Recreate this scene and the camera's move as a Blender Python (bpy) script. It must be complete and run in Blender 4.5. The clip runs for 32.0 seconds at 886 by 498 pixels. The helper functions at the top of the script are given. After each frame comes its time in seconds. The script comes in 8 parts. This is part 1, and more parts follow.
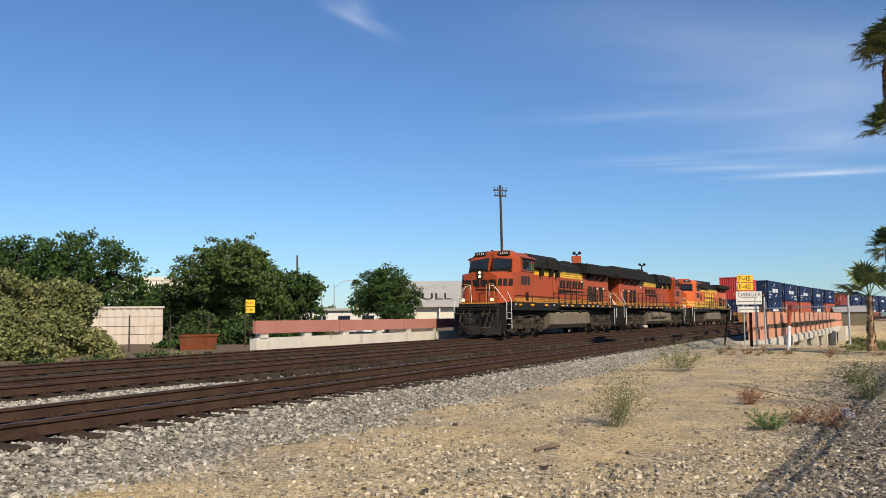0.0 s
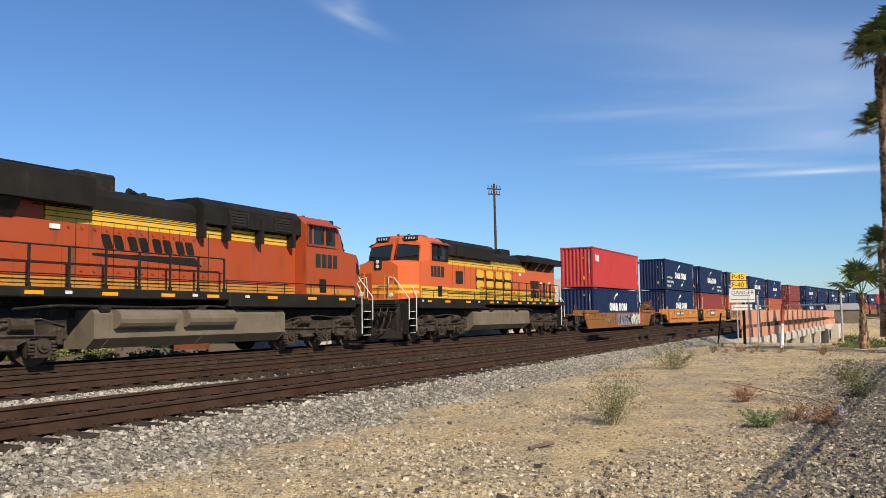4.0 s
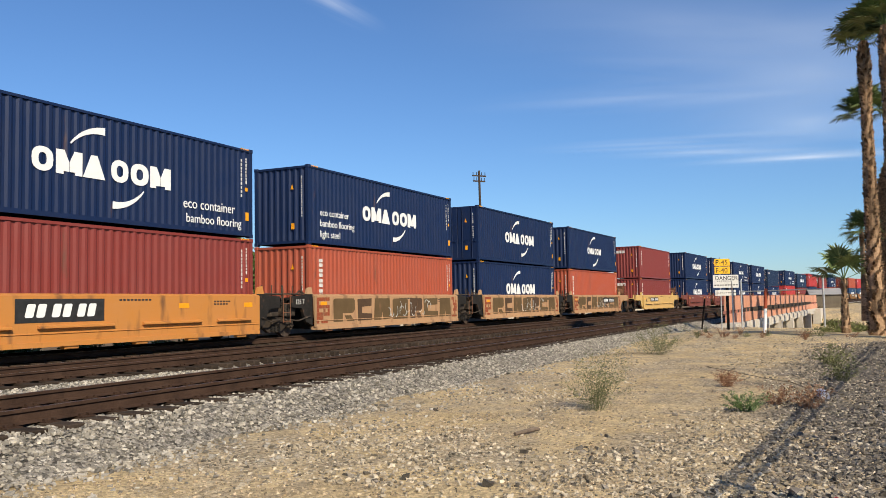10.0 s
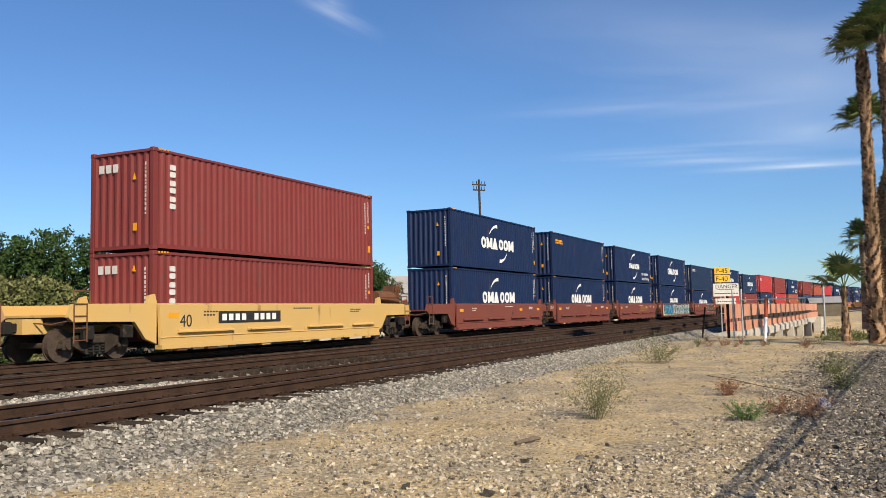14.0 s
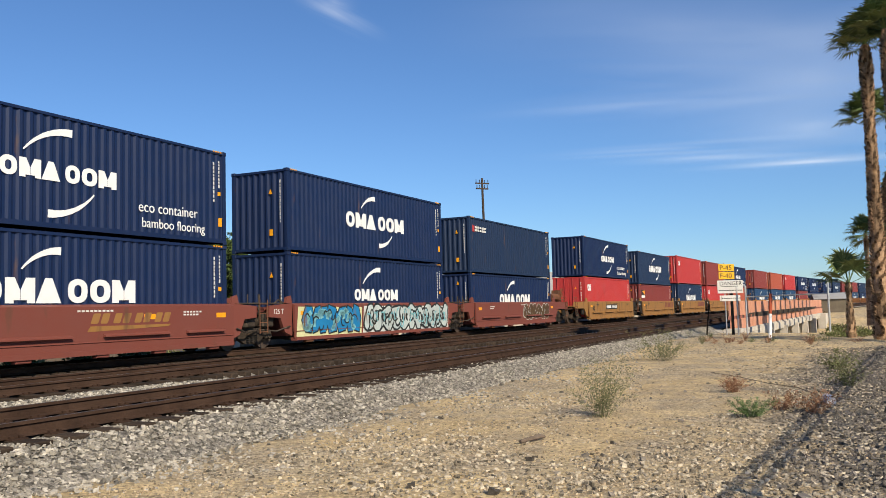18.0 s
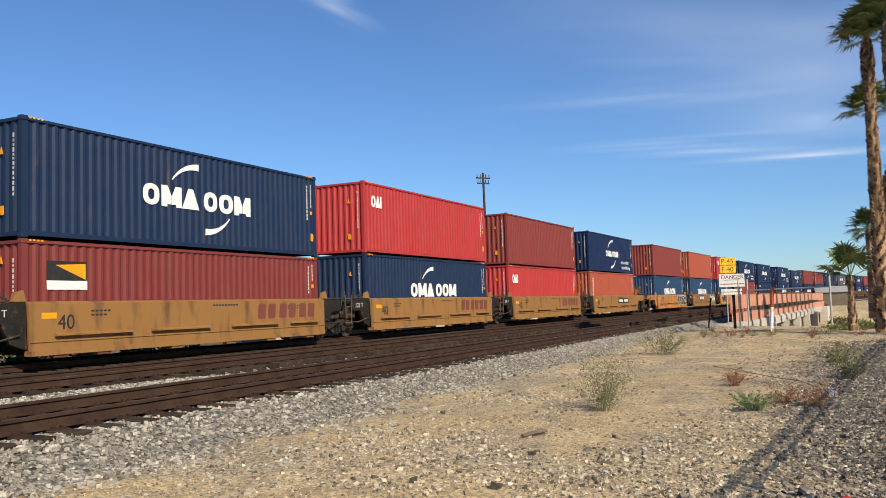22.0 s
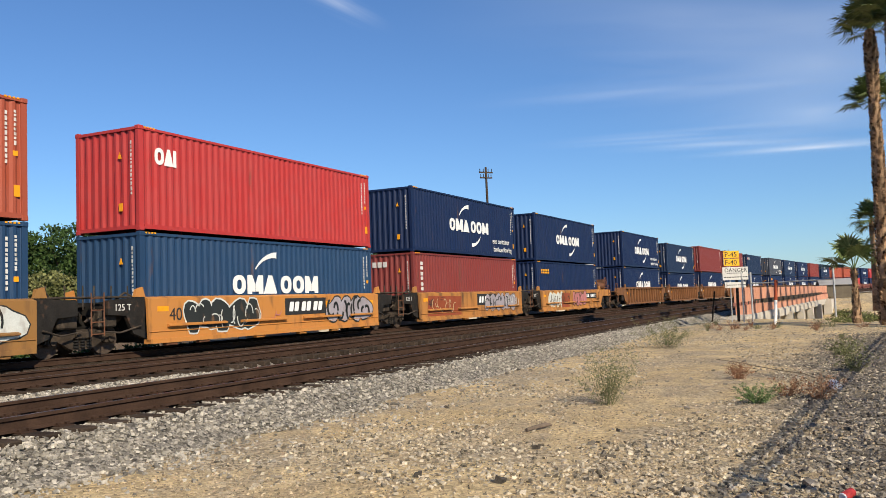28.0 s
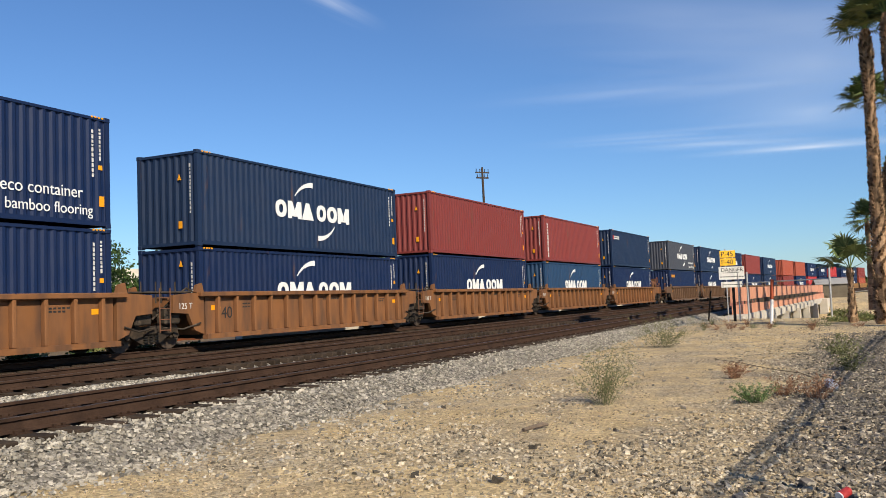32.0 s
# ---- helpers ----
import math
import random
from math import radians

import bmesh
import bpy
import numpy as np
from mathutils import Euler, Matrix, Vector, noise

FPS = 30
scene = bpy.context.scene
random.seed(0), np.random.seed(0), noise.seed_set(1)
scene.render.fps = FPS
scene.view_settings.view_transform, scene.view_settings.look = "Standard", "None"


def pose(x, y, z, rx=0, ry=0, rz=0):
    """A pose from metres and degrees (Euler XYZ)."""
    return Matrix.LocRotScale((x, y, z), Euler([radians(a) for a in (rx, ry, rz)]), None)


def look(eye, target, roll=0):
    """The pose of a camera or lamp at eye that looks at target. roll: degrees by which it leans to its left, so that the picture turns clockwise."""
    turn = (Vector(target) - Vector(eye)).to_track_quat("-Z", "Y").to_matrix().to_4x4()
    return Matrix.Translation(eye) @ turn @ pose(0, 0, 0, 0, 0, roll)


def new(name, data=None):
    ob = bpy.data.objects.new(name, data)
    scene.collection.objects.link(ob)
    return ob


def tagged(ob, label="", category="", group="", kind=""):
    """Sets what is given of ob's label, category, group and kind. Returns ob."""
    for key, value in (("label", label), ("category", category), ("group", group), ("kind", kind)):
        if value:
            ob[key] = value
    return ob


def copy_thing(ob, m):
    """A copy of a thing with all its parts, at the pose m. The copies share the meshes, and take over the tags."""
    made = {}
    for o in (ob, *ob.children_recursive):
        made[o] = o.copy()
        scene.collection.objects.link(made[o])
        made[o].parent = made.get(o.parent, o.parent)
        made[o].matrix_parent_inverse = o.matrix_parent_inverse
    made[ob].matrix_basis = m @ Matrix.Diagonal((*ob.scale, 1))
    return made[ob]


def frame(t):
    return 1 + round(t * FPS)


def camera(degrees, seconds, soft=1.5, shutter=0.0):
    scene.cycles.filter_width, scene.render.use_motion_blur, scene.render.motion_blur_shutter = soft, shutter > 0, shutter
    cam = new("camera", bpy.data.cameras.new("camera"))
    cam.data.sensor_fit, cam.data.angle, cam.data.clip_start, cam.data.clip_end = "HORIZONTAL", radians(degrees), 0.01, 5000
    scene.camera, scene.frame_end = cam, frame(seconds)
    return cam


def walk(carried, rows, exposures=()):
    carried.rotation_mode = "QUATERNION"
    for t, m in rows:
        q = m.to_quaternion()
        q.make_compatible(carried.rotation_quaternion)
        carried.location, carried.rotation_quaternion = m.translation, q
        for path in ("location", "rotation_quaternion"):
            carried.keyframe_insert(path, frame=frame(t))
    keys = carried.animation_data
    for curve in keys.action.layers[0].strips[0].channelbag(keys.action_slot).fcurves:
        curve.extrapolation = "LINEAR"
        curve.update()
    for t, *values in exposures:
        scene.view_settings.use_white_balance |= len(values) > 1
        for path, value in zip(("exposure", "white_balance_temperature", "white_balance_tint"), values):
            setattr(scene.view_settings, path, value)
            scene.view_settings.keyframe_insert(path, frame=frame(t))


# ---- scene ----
# A double-stack freight train on the far one of three curved tracks, filmed by hand from beside the line.
# x runs along the line, y across it, z = 0 is the top of the rails.
EYE = Vector((0.0, 0.0, 1.08))
TRACK_Y = 18.42          # centre line of the train's track abreast of the camera
RADIUS = 1733.5          # the line curves gently
LENS = 54.9


def line(s, v=0.0, z=0.0):
    """The point s metres along the line, v metres beyond the train's centre line."""
    a = s / RADIUS
    return Vector(((RADIUS + v) * math.sin(a), TRACK_Y - RADIUS + (RADIUS + v) * math.cos(a), z))


def on_line(s, v=0.0, z=0.0, turn=0.0):
    """A pose on the line; its x axis runs along the line."""
    p = line(s, v, z)
    return pose(p.x, p.y, p.z, 0, 0, turn - math.degrees(s / RADIUS))


def gone(t):
    """How far the train has come after t seconds."""
    return t * (13.75292 + t * (0.0290445 + t * (0.000425004 - 6.1964e-6 * t)))


cam = camera(LENS, 32.0, soft=0.85)
TURNS = [  # seconds, heading from x towards y, tilt, lean
    (0, 25.84, 4.59, -0.56), (0.5, 25.72, 4.41, -0.88), (1, 25.68, 4.31, -0.83), (1.5, 25.67, 4.40, -0.64), (2, 25.60, 4.53, -0.44),
    (2.5, 25.52, 4.57, -0.33), (3, 25.52, 4.57, -0.47), (3.5, 25.47, 4.53, -0.59), (5.5, 25.41, 4.41, -0.85), (6, 25.22, 4.25, -0.64),
    (6.5, 24.99, 3.95, -0.56), (7, 24.70, 3.65, -0.64), (7.5, 24.49, 3.53, -0.74), (8, 24.39, 3.53, -0.78), (8.5, 24.34, 3.54, -0.78),
    (9, 24.29, 3.53, -0.77), (9.5, 24.33, 3.51, -0.85), (10, 24.46, 3.61, -1.02), (10.5, 24.49, 3.79, -1.07), (11, 24.46, 3.91, -1.10),
    (11.5, 24.39, 4.01, -1.10), (12, 24.34, 4.13, -1.08), (12.5, 24.34, 4.16, -1.06), (13, 24.34, 4.20, -1.09), (13.5, 24.39, 4.20, -1.10),
    (14, 24.45, 4.21, -1.12), (14.5, 24.45, 4.25, -1.17), (16.5, 24.55, 4.20, -1.35), (17, 24.58, 4.11, -1.35), (17.5, 24.63, 4.09, -1.44),
    (18, 24.69, 4.14, -1.51), (18.5, 24.72, 4.14, -1.53), (19, 24.74, 4.12, -1.57), (19.5, 24.77, 4.03, -1.63), (20, 24.74, 3.90, -1.62),
    (20.5, 24.77, 3.79, -1.64), (21, 24.81, 3.77, -1.65), (21.5, 24.82, 3.81, -1.68), (22, 24.79, 3.80, -1.76), (22.5, 24.80, 3.79, -1.84),
    (23, 24.83, 3.75, -1.91), (23.5, 24.83, 3.64, -1.89), (24, 24.86, 3.63, -1.95), (24.5, 24.89, 3.58, -2.07), (25, 24.90, 3.50, -2.16),
    (25.5, 24.92, 3.51, -2.16), (27.5, 25.01, 3.41, -2.06), (28, 25.01, 3.45, -2.07), (28.5, 24.98, 3.50, -2.03), (29, 24.97, 3.54, -1.98),
    (29.5, 24.91, 3.53, -1.96), (30, 24.84, 3.44, -1.97), (30.5, 24.84, 3.34, -1.94), (31, 24.84, 3.39, -2.03), (31.5, 24.81, 3.46, -2.09),
    (32, 24.78, 3.45, -2.18),
]


def gaze(heading, tilt, lean):
    h, p = radians(heading), radians(tilt)
    way = Vector((math.cos(h) * math.cos(p), math.sin(h) * math.cos(p), math.sin(p)))
    return look(EYE, EYE + way, lean)


walk(cam, [(t, gaze(a, b, c)) for t, a, b, c in TURNS], [(0.0, 0.23), (4.0, 0.27), (12.0, 0.29), (32.0, 0.29)])

# ---- light ----
SUN_UP, SUN_AZ = 35.0, -125.0     # elevation, and the heading of the sun from x towards y
world = bpy.data.worlds.new("sky")
scene.world = world
world.use_nodes = True
wn, wl = world.node_tree.nodes, world.node_tree.links
wn.clear()
w_out, w_bg, w_sky = wn.new("ShaderNodeOutputWorld"), wn.new("ShaderNodeBackground"), wn.new("ShaderNodeTexSky")
w_sky.sky_type, w_sky.sun_disc = "NISHITA", False
w_sky.sun_elevation, w_sky.sun_rotation = radians(SUN_UP), radians(90 - SUN_AZ)
w_sky.air_density, w_sky.dust_density, w_sky.ozone_density = 1.0, 0.15, 4.0
w_bg.inputs["Strength"].default_value = 0.084
w_tint = wn.new("ShaderNodeMix")      # a deep, clear autumn blue
w_tint.data_type, w_tint.blend_type = "RGBA", "MULTIPLY"
w_tint.inputs[0].default_value, w_tint.inputs[7].default_value = 1.0, (0.72, 0.935, 1.185, 1)
wl.new(w_sky.outputs[0], w_tint.inputs[6])
wl.new(w_tint.outputs[2], w_bg.inputs[0])
wl.new(w_bg.outputs[0], w_out.inputs[0])
sun = new("sun", bpy.data.lights.new("sun", "SUN"))
sun.data.energy, sun.data.angle, sun.data.color = 5.0, radians(0.55), (1.0, 0.875, 0.68)
sun_way = Vector((math.cos(radians(SUN_AZ)) * math.cos(radians(SUN_UP)), math.sin(radians(SUN_AZ)) * math.cos(radians(SUN_UP)), math.sin(radians(SUN_UP))))
sun.matrix_world = look(sun_way * 50, (0, 0, 0))

# ---- materials ----
def surf(name, a, b, rough=0.7, scale=3.0, grain=40.0, bump=0.25, metal=0.0, streak=0.0, dirt=None, dirt_amount=0.0, stretch=(1, 1, 1), vary=0.0, island=0.0, depth=0.02, speck=0.0):
    """A surface of two colours mixed by broad patches and fine grain, with relief, and wear of a third colour."""
    m = bpy.data.materials.new(name)
    m.use_nodes = True
    n, l = m.node_tree.nodes, m.node_tree.links
    p = n["Principled BSDF"]
    tc, mp = n.new("ShaderNodeTexCoord"), n.new("ShaderNodeMapping")
    mp.inputs["Scale"].default_value = stretch
    l.new(tc.outputs["Object"], mp.inputs["Vector"])

    def noise_tex(s, detail, rough_):
        t = n.new("ShaderNodeTexNoise")
        t.inputs["Scale"].default_value, t.inputs["Detail"].default_value, t.inputs["Roughness"].default_value = s, detail, rough_
        l.new(mp.outputs[0], t.inputs["Vector"])
        return t

    def ramp(src, lo, hi):
        r = n.new("ShaderNodeMapRange")
        r.inputs["From Min"].default_value, r.inputs["From Max"].default_value = lo, hi
        l.new(src, r.inputs["Value"])
        return r.outputs[0]

    def mix(fac, c1, c2):
        x = n.new("ShaderNodeMix")
        x.data_type = "RGBA"
        for src, i in ((fac, 0), (c1, 6), (c2, 7)):
            if isinstance(src, tuple):
                x.inputs[i].default_value = (*src, 1)
            elif isinstance(src, float):
                x.inputs[i].default_value = src
            else:
                l.new(src, x.inputs[i])
        return x.outputs[2]

    big, fine = noise_tex(scale, 6, 0.6), noise_tex(grain, 3, 0.6)
    add = n.new("ShaderNodeMath")
    add.operation = "MULTIPLY_ADD"
    l.new(fine.outputs[0], add.inputs[0])
    add.inputs[1].default_value = 0.5
    l.new(big.outputs[0], add.inputs[2])
    col = mix(ramp(add.outputs[0], 0.5, 1.0), a, b)
    if dirt:
        t = n.new("ShaderNodeTexNoise")
        t.inputs["Scale"].default_value, t.inputs["Detail"].default_value = scale * 1.7, 7
        mp2 = n.new("ShaderNodeMapping")
        mp2.inputs["Scale"].default_value = (1, 1, 1 - 0.88 * streak)
        mp2.inputs["Location"].default_value = (3.1, 7.7, 1.3)
        l.new(tc.outputs["Object"], mp2.inputs["Vector"])
        l.new(mp2.outputs[0], t.inputs["Vector"])
        col = mix(ramp(t.outputs[0], 0.72 - 0.45 * dirt_amount, 0.86 - 0.2 * dirt_amount), col, dirt)
    if speck:
        cells, lift = n.new("ShaderNodeTexVoronoi"), n.new("ShaderNodeHueSaturation")
        cells.inputs["Scale"].default_value = 26
        l.new(tc.outputs["Object"], cells.inputs["Vector"])
        sep_c, rng_c = n.new("ShaderNodeSeparateColor"), n.new("ShaderNodeMapRange")
        l.new(cells.outputs["Color"], sep_c.inputs[0])
        l.new(sep_c.outputs[0], rng_c.inputs["Value"])
        rng_c.inputs["To Min"].default_value, rng_c.inputs["To Max"].default_value = 1 - speck, 1 + speck * 0.75
        l.new(rng_c.outputs[0], lift.inputs["Value"])
        l.new(col, lift.inputs["Color"])
        col = lift.outputs[0]
    if vary or island:
        hsv = n.new("ShaderNodeHueSaturation")
        r = n.new("ShaderNodeMapRange")
        k = vary or island
        r.inputs["To Min"].default_value, r.inputs["To Max"].default_value = 1 - k, 1 + k
        src = n.new("ShaderNodeObjectInfo").outputs["Random"] if vary else n.new("ShaderNodeNewGeometry").outputs["Random Per Island"]
        l.new(src, r.inputs["Value"])
        l.new(r.outputs[0], hsv.inputs["Value"])
        l.new(col, hsv.inputs["Color"])
        col = hsv.outputs[0]
    l.new(col, p.inputs["Base Color"])
    p.inputs["Metallic"].default_value = metal
    p.inputs["Specular IOR Level"].default_value = 0.5 if rough < 0.4 else (0.28 if rough < 0.6 else 0.12)     # dusty, weathered surfaces
    rr = n.new("ShaderNodeMapRange")
    rr.inputs["To Min"].default_value, rr.inputs["To Max"].default_value = max(0.05, rough - 0.12), min(1, rough + 0.12)
    l.new(big.outputs[0], rr.inputs["Value"])
    l.new(rr.outputs[0], p.inputs["Roughness"])
    if bump:
        bp = n.new("ShaderNodeBump")
        bp.inputs["Strength"].default_value, bp.inputs["Distance"].default_value = bump, depth
        l.new(fine.outputs[0], bp.inputs["Height"])
        l.new(bp.outputs[0], p.inputs["Normal"])
    return m


def paint(name, c, rust=0.25, rough=0.5, fade=0.25):
    lift = tuple(x + (0.5 * max(c) + 0.05 - x) * fade * 0.35 for x in c)
    return surf(name, c, lift, rough, 1.5, 22, 0.06, streak=0.82, dirt=(0.10, 0.055, 0.035), dirt_amount=rust * 0.9, vary=0.05)


def glow(name, c, power):
    m = bpy.data.materials.new(name)
    m.use_nodes = True
    p = m.node_tree.nodes["Principled BSDF"]
    p.inputs["Base Color"].default_value = (*c, 1)
    p.inputs["Emission Color"].default_value, p.inputs["Emission Strength"].default_value = (*c, 1), power
    return m


BOX = {
    "blue": paint("container_blue", (0.0040, 0.0150, 0.0585), 0.07),
    "slate": paint("container_slate_blue", (0.0088, 0.0225, 0.060), 0.10),
    "sky": paint("container_light_blue", (0.014, 0.046, 0.108), 0.12),
    "red": paint("container_red", (0.40, 0.029, 0.027), 0.10),
    "brown": paint("container_brown", (0.20, 0.033, 0.025), 0.15),
    "rust": paint("container_rust_orange", (0.33, 0.066, 0.030), 0.15),
    "maroon": paint("container_maroon", (0.182, 0.0305, 0.0255), 0.14),
    "grey": paint("container_dark_grey", (0.05, 0.055, 0.07), 0.12),
}
WELL = {
    "yellow": paint("wagon_yellow", (0.46, 0.188, 0.040), 0.42, 0.6),
    "tan": paint("wagon_weathered_tan", (0.275, 0.137, 0.040), 0.5, 0.65),
    "cream": paint("wagon_pale_yellow", (0.56, 0.36, 0.12), 0.25, 0.6),
    "brown": paint("wagon_brown", (0.172, 0.050, 0.036), 0.28, 0.6),
    "ochre": paint("wagon_old_ochre", (0.215, 0.092, 0.034), 0.78, 0.7),
    "buff": paint("wagon_faded_buff", (0.42, 0.245, 0.125), 0.45, 0.7),
    "worn": paint("wagon_rust_stained_yellow", (0.43, 0.185, 0.045), 0.66, 0.7),
    "rusty": paint("wagon_rusty_brown", (0.16, 0.068, 0.035), 0.6, 0.75),
    "bronze": paint("wagon_stained_ochre", (0.235, 0.103, 0.026), 0.55, 0.65),
    "umber": paint("wagon_dark_brown", (0.13, 0.075, 0.045), 0.4, 0.7),
}
ORANGE = paint("locomotive_orange", (0.335, 0.054, 0.0105), 0.32, 0.45)
FRESH_ORANGE = paint("bright_locomotive_orange", (0.54, 0.098, 0.018), 0.16, 0.45)
YELLOW = paint("locomotive_yellow", (0.66, 0.39, 0.028), 0.22, 0.5)
DULL_YELLOW = paint("dusty_yellow_band", (0.46, 0.20, 0.03), 0.4, 0.6)
BLACK = surf("locomotive_dark_green_black", (0.011, 0.0105, 0.009), (0.023, 0.021, 0.018), 0.62, 1.5, 30, 0.05, dirt=(0.04, 0.036, 0.031), dirt_amount=0.2, streak=0.8)
UNDER = surf("dusty_underframe_steel", (0.022, 0.018, 0.014), (0.075, 0.058, 0.045), 0.8, 3, 40, 0.3, dirt=(0.14, 0.105, 0.075), dirt_amount=0.35)
# Underframe steel with the shade below the wagons put into its colour.
BOGIE = surf("shade_darkened_bogie_steel", (0.022, 0.017, 0.013), (0.066, 0.050, 0.037), 0.8, 3, 40, 0.3, dirt=(0.11, 0.07, 0.045), dirt_amount=0.35)
TANK = surf("dusty_fuel_tank", (0.12, 0.098, 0.070), (0.18, 0.152, 0.112), 0.75, 1.2, 25, 0.1, dirt=(0.08, 0.065, 0.05), dirt_amount=0.3, streak=0.7)
DARK = surf("black_steel", (0.012, 0.011, 0.010), (0.030, 0.027, 0.024), 0.7, 3, 40, 0.2, dirt=(0.11, 0.06, 0.035), dirt_amount=0.3)
WHITE = surf("white_paint", (0.78, 0.78, 0.76), (0.70, 0.70, 0.68), 0.5, 4, 40, 0.03)
WORN_WHITE = surf("worn_white_paint", (0.66, 0.65, 0.61), (0.50, 0.49, 0.46), 0.6, 5, 60, 0.05, dirt=(0.2, 0.15, 0.1), dirt_amount=0.25, streak=0.7)
AMBER = surf("amber_sticker", (0.85, 0.36, 0.01), (0.72, 0.28, 0.01), 0.45, 8, 60, 0.02)
SIGN_YELLOW = surf("yellow_sign_sheet", (0.80, 0.46, 0.02), (0.70, 0.38, 0.02), 0.5, 6, 60, 0.02, dirt=(0.4, 0.25, 0.05), dirt_amount=0.2)
INK = surf("black_lettering", (0.02, 0.02, 0.02), (0.04, 0.04, 0.04), 0.6, 6, 60, 0.02)
WINDOW = surf("dark_window_glass", (0.012, 0.018, 0.022), (0.02, 0.028, 0.034), 0.12, 1, 5, 0.0)
LAMP_LIT = glow("lit_headlamp", (1.0, 0.74, 0.40), 0.75)
GRILL = surf("dark_grille", (0.02, 0.018, 0.016), (0.04, 0.035, 0.03), 0.8, 8, 90, 0.4)
WHEEL = surf("worn_wheel_steel", (0.06, 0.042, 0.032), (0.12, 0.09, 0.07), 0.6, 5, 40, 0.15, metal=0.3)
RAIL = surf("rusty_rail", (0.032, 0.0180, 0.0120), (0.070, 0.041, 0.0275), 0.8, 2.0, 40, 0.2, dirt=(0.024, 0.015, 0.011), dirt_amount=0.35)
RAIL_TOP = surf("polished_rail_head", (0.11, 0.085, 0.07), (0.22, 0.18, 0.15), 0.4, 3, 40, 0.03, metal=0.8)
TIE = surf("weathered_timber_tie", (0.024, 0.018, 0.013), (0.068, 0.049, 0.036), 0.9, 3, 30, 0.5, stretch=(3, 0.4, 3), vary=0.3)
STONE = surf("ballast_stone", (0.195, 0.180, 0.150), (0.43, 0.392, 0.328), 0.9, 9, 60, 0.3, island=0.60)
PEBBLE = surf("dirt_pebble", (0.22, 0.17, 0.11), (0.50, 0.40, 0.265), 0.9, 9, 60, 0.3, island=0.6)
GRAVEL = surf("mixed_grey_gravel", (0.20, 0.17, 0.125), (0.50, 0.43, 0.32), 0.9, 9, 60, 0.3, island=0.7)
DARK_STONE = surf("dark_gravel_stone", (0.08, 0.070, 0.058), (0.25, 0.22, 0.18), 0.9, 9, 60, 0.3, island=0.55)
PINK = surf("faded_salmon_steel", (0.50, 0.225, 0.14), (0.60, 0.30, 0.20), 0.6, 0.8, 20, 0.05, dirt=(0.25, 0.10, 0.07), dirt_amount=0.28, streak=0.8, vary=0.06)
PINK_DULL = surf("dull_brown_pink_steel", (0.33, 0.14, 0.11), (0.40, 0.18, 0.145), 0.65, 0.8, 20, 0.05, dirt=(0.2, 0.09, 0.07), dirt_amount=0.25, streak=0.8)
CONCRETE = surf("pale_concrete", (0.44, 0.40, 0.34), (0.56, 0.52, 0.45), 0.85, 1.1, 25, 0.2, dirt=(0.24, 0.21, 0.17), dirt_amount=0.3, streak=0.7)
GALV = surf("galvanised_pipe", (0.42, 0.42, 0.41), (0.56, 0.56, 0.55), 0.45, 4, 40, 0.03, metal=0.6)
WOOD_POLE = surf("dark_utility_pole", (0.04, 0.03, 0.024), (0.08, 0.06, 0.048), 0.85, 3, 30, 0.3, stretch=(4, 4, 0.4))
BARK = surf("grey_brown_bark", (0.10, 0.075, 0.055), (0.20, 0.155, 0.12), 0.95, 3, 25, 0.6, stretch=(1, 1, 0.3))
PALM_BARK = surf("palm_trunk", (0.095, 0.058, 0.034), (0.36, 0.24, 0.145), 0.9, 5, 30, 0.5, island=0.7)
CREAM = surf("cream_render", (0.56, 0.51, 0.42), (0.62, 0.57, 0.48), 0.85, 0.4, 12, 0.1)
METAL_ROOF = surf("grey_metal_roof", (0.30, 0.29, 0.27), (0.38, 0.365, 0.34), 0.55, 0.3, 8, 0.05, dirt=(0.22, 0.2, 0.18), dirt_amount=0.3)
SHED_WALL = surf("faded_pink_white_sheet", (0.47, 0.395, 0.335), (0.54, 0.475, 0.41), 0.7, 1.2, 20, 0.05, dirt=(0.36, 0.27, 0.2), dirt_amount=0.25, streak=0.8)
RUST_BIN = surf("rusty_orange_bin", (0.165, 0.048, 0.017), (0.095, 0.030, 0.013), 0.75, 1.5, 20, 0.2, dirt=(0.14, 0.06, 0.03), dirt_amount=0.45, streak=0.6)


def leaf(name, a, b):
    m = surf(name, a, b, 0.6, 0.5, 8, 0.0, island=0.45)
    p = m.node_tree.nodes["Principled BSDF"]
    p.inputs["Subsurface Weight"].default_value = 0.0
    return m


LEAF = leaf("broad_leaf_green", (0.038, 0.066, 0.016), (0.080, 0.112, 0.032))
LEAF_DARK = leaf("dark_leaf_green", (0.024, 0.052, 0.014), (0.055, 0.088, 0.024))
LEAF_DRY = leaf("dusty_olive_leaf", (0.082, 0.104, 0.032), (0.225, 0.215, 0.090))
LEAF_WEED = leaf("grey_green_weed", (0.095, 0.108, 0.042), (0.20, 0.19, 0.095))
LEAF_FRESH = leaf("fresh_green_weed", (0.09, 0.15, 0.05), (0.15, 0.2, 0.08))
STRAW = leaf("dry_brown_weed", (0.20, 0.10, 0.055), (0.30, 0.17, 0.10))
PALM_LEAF = surf("palm_frond_green", (0.095, 0.135, 0.040), (0.165, 0.200, 0.075), 0.55, 0.5, 8, 0.0, island=0.22)


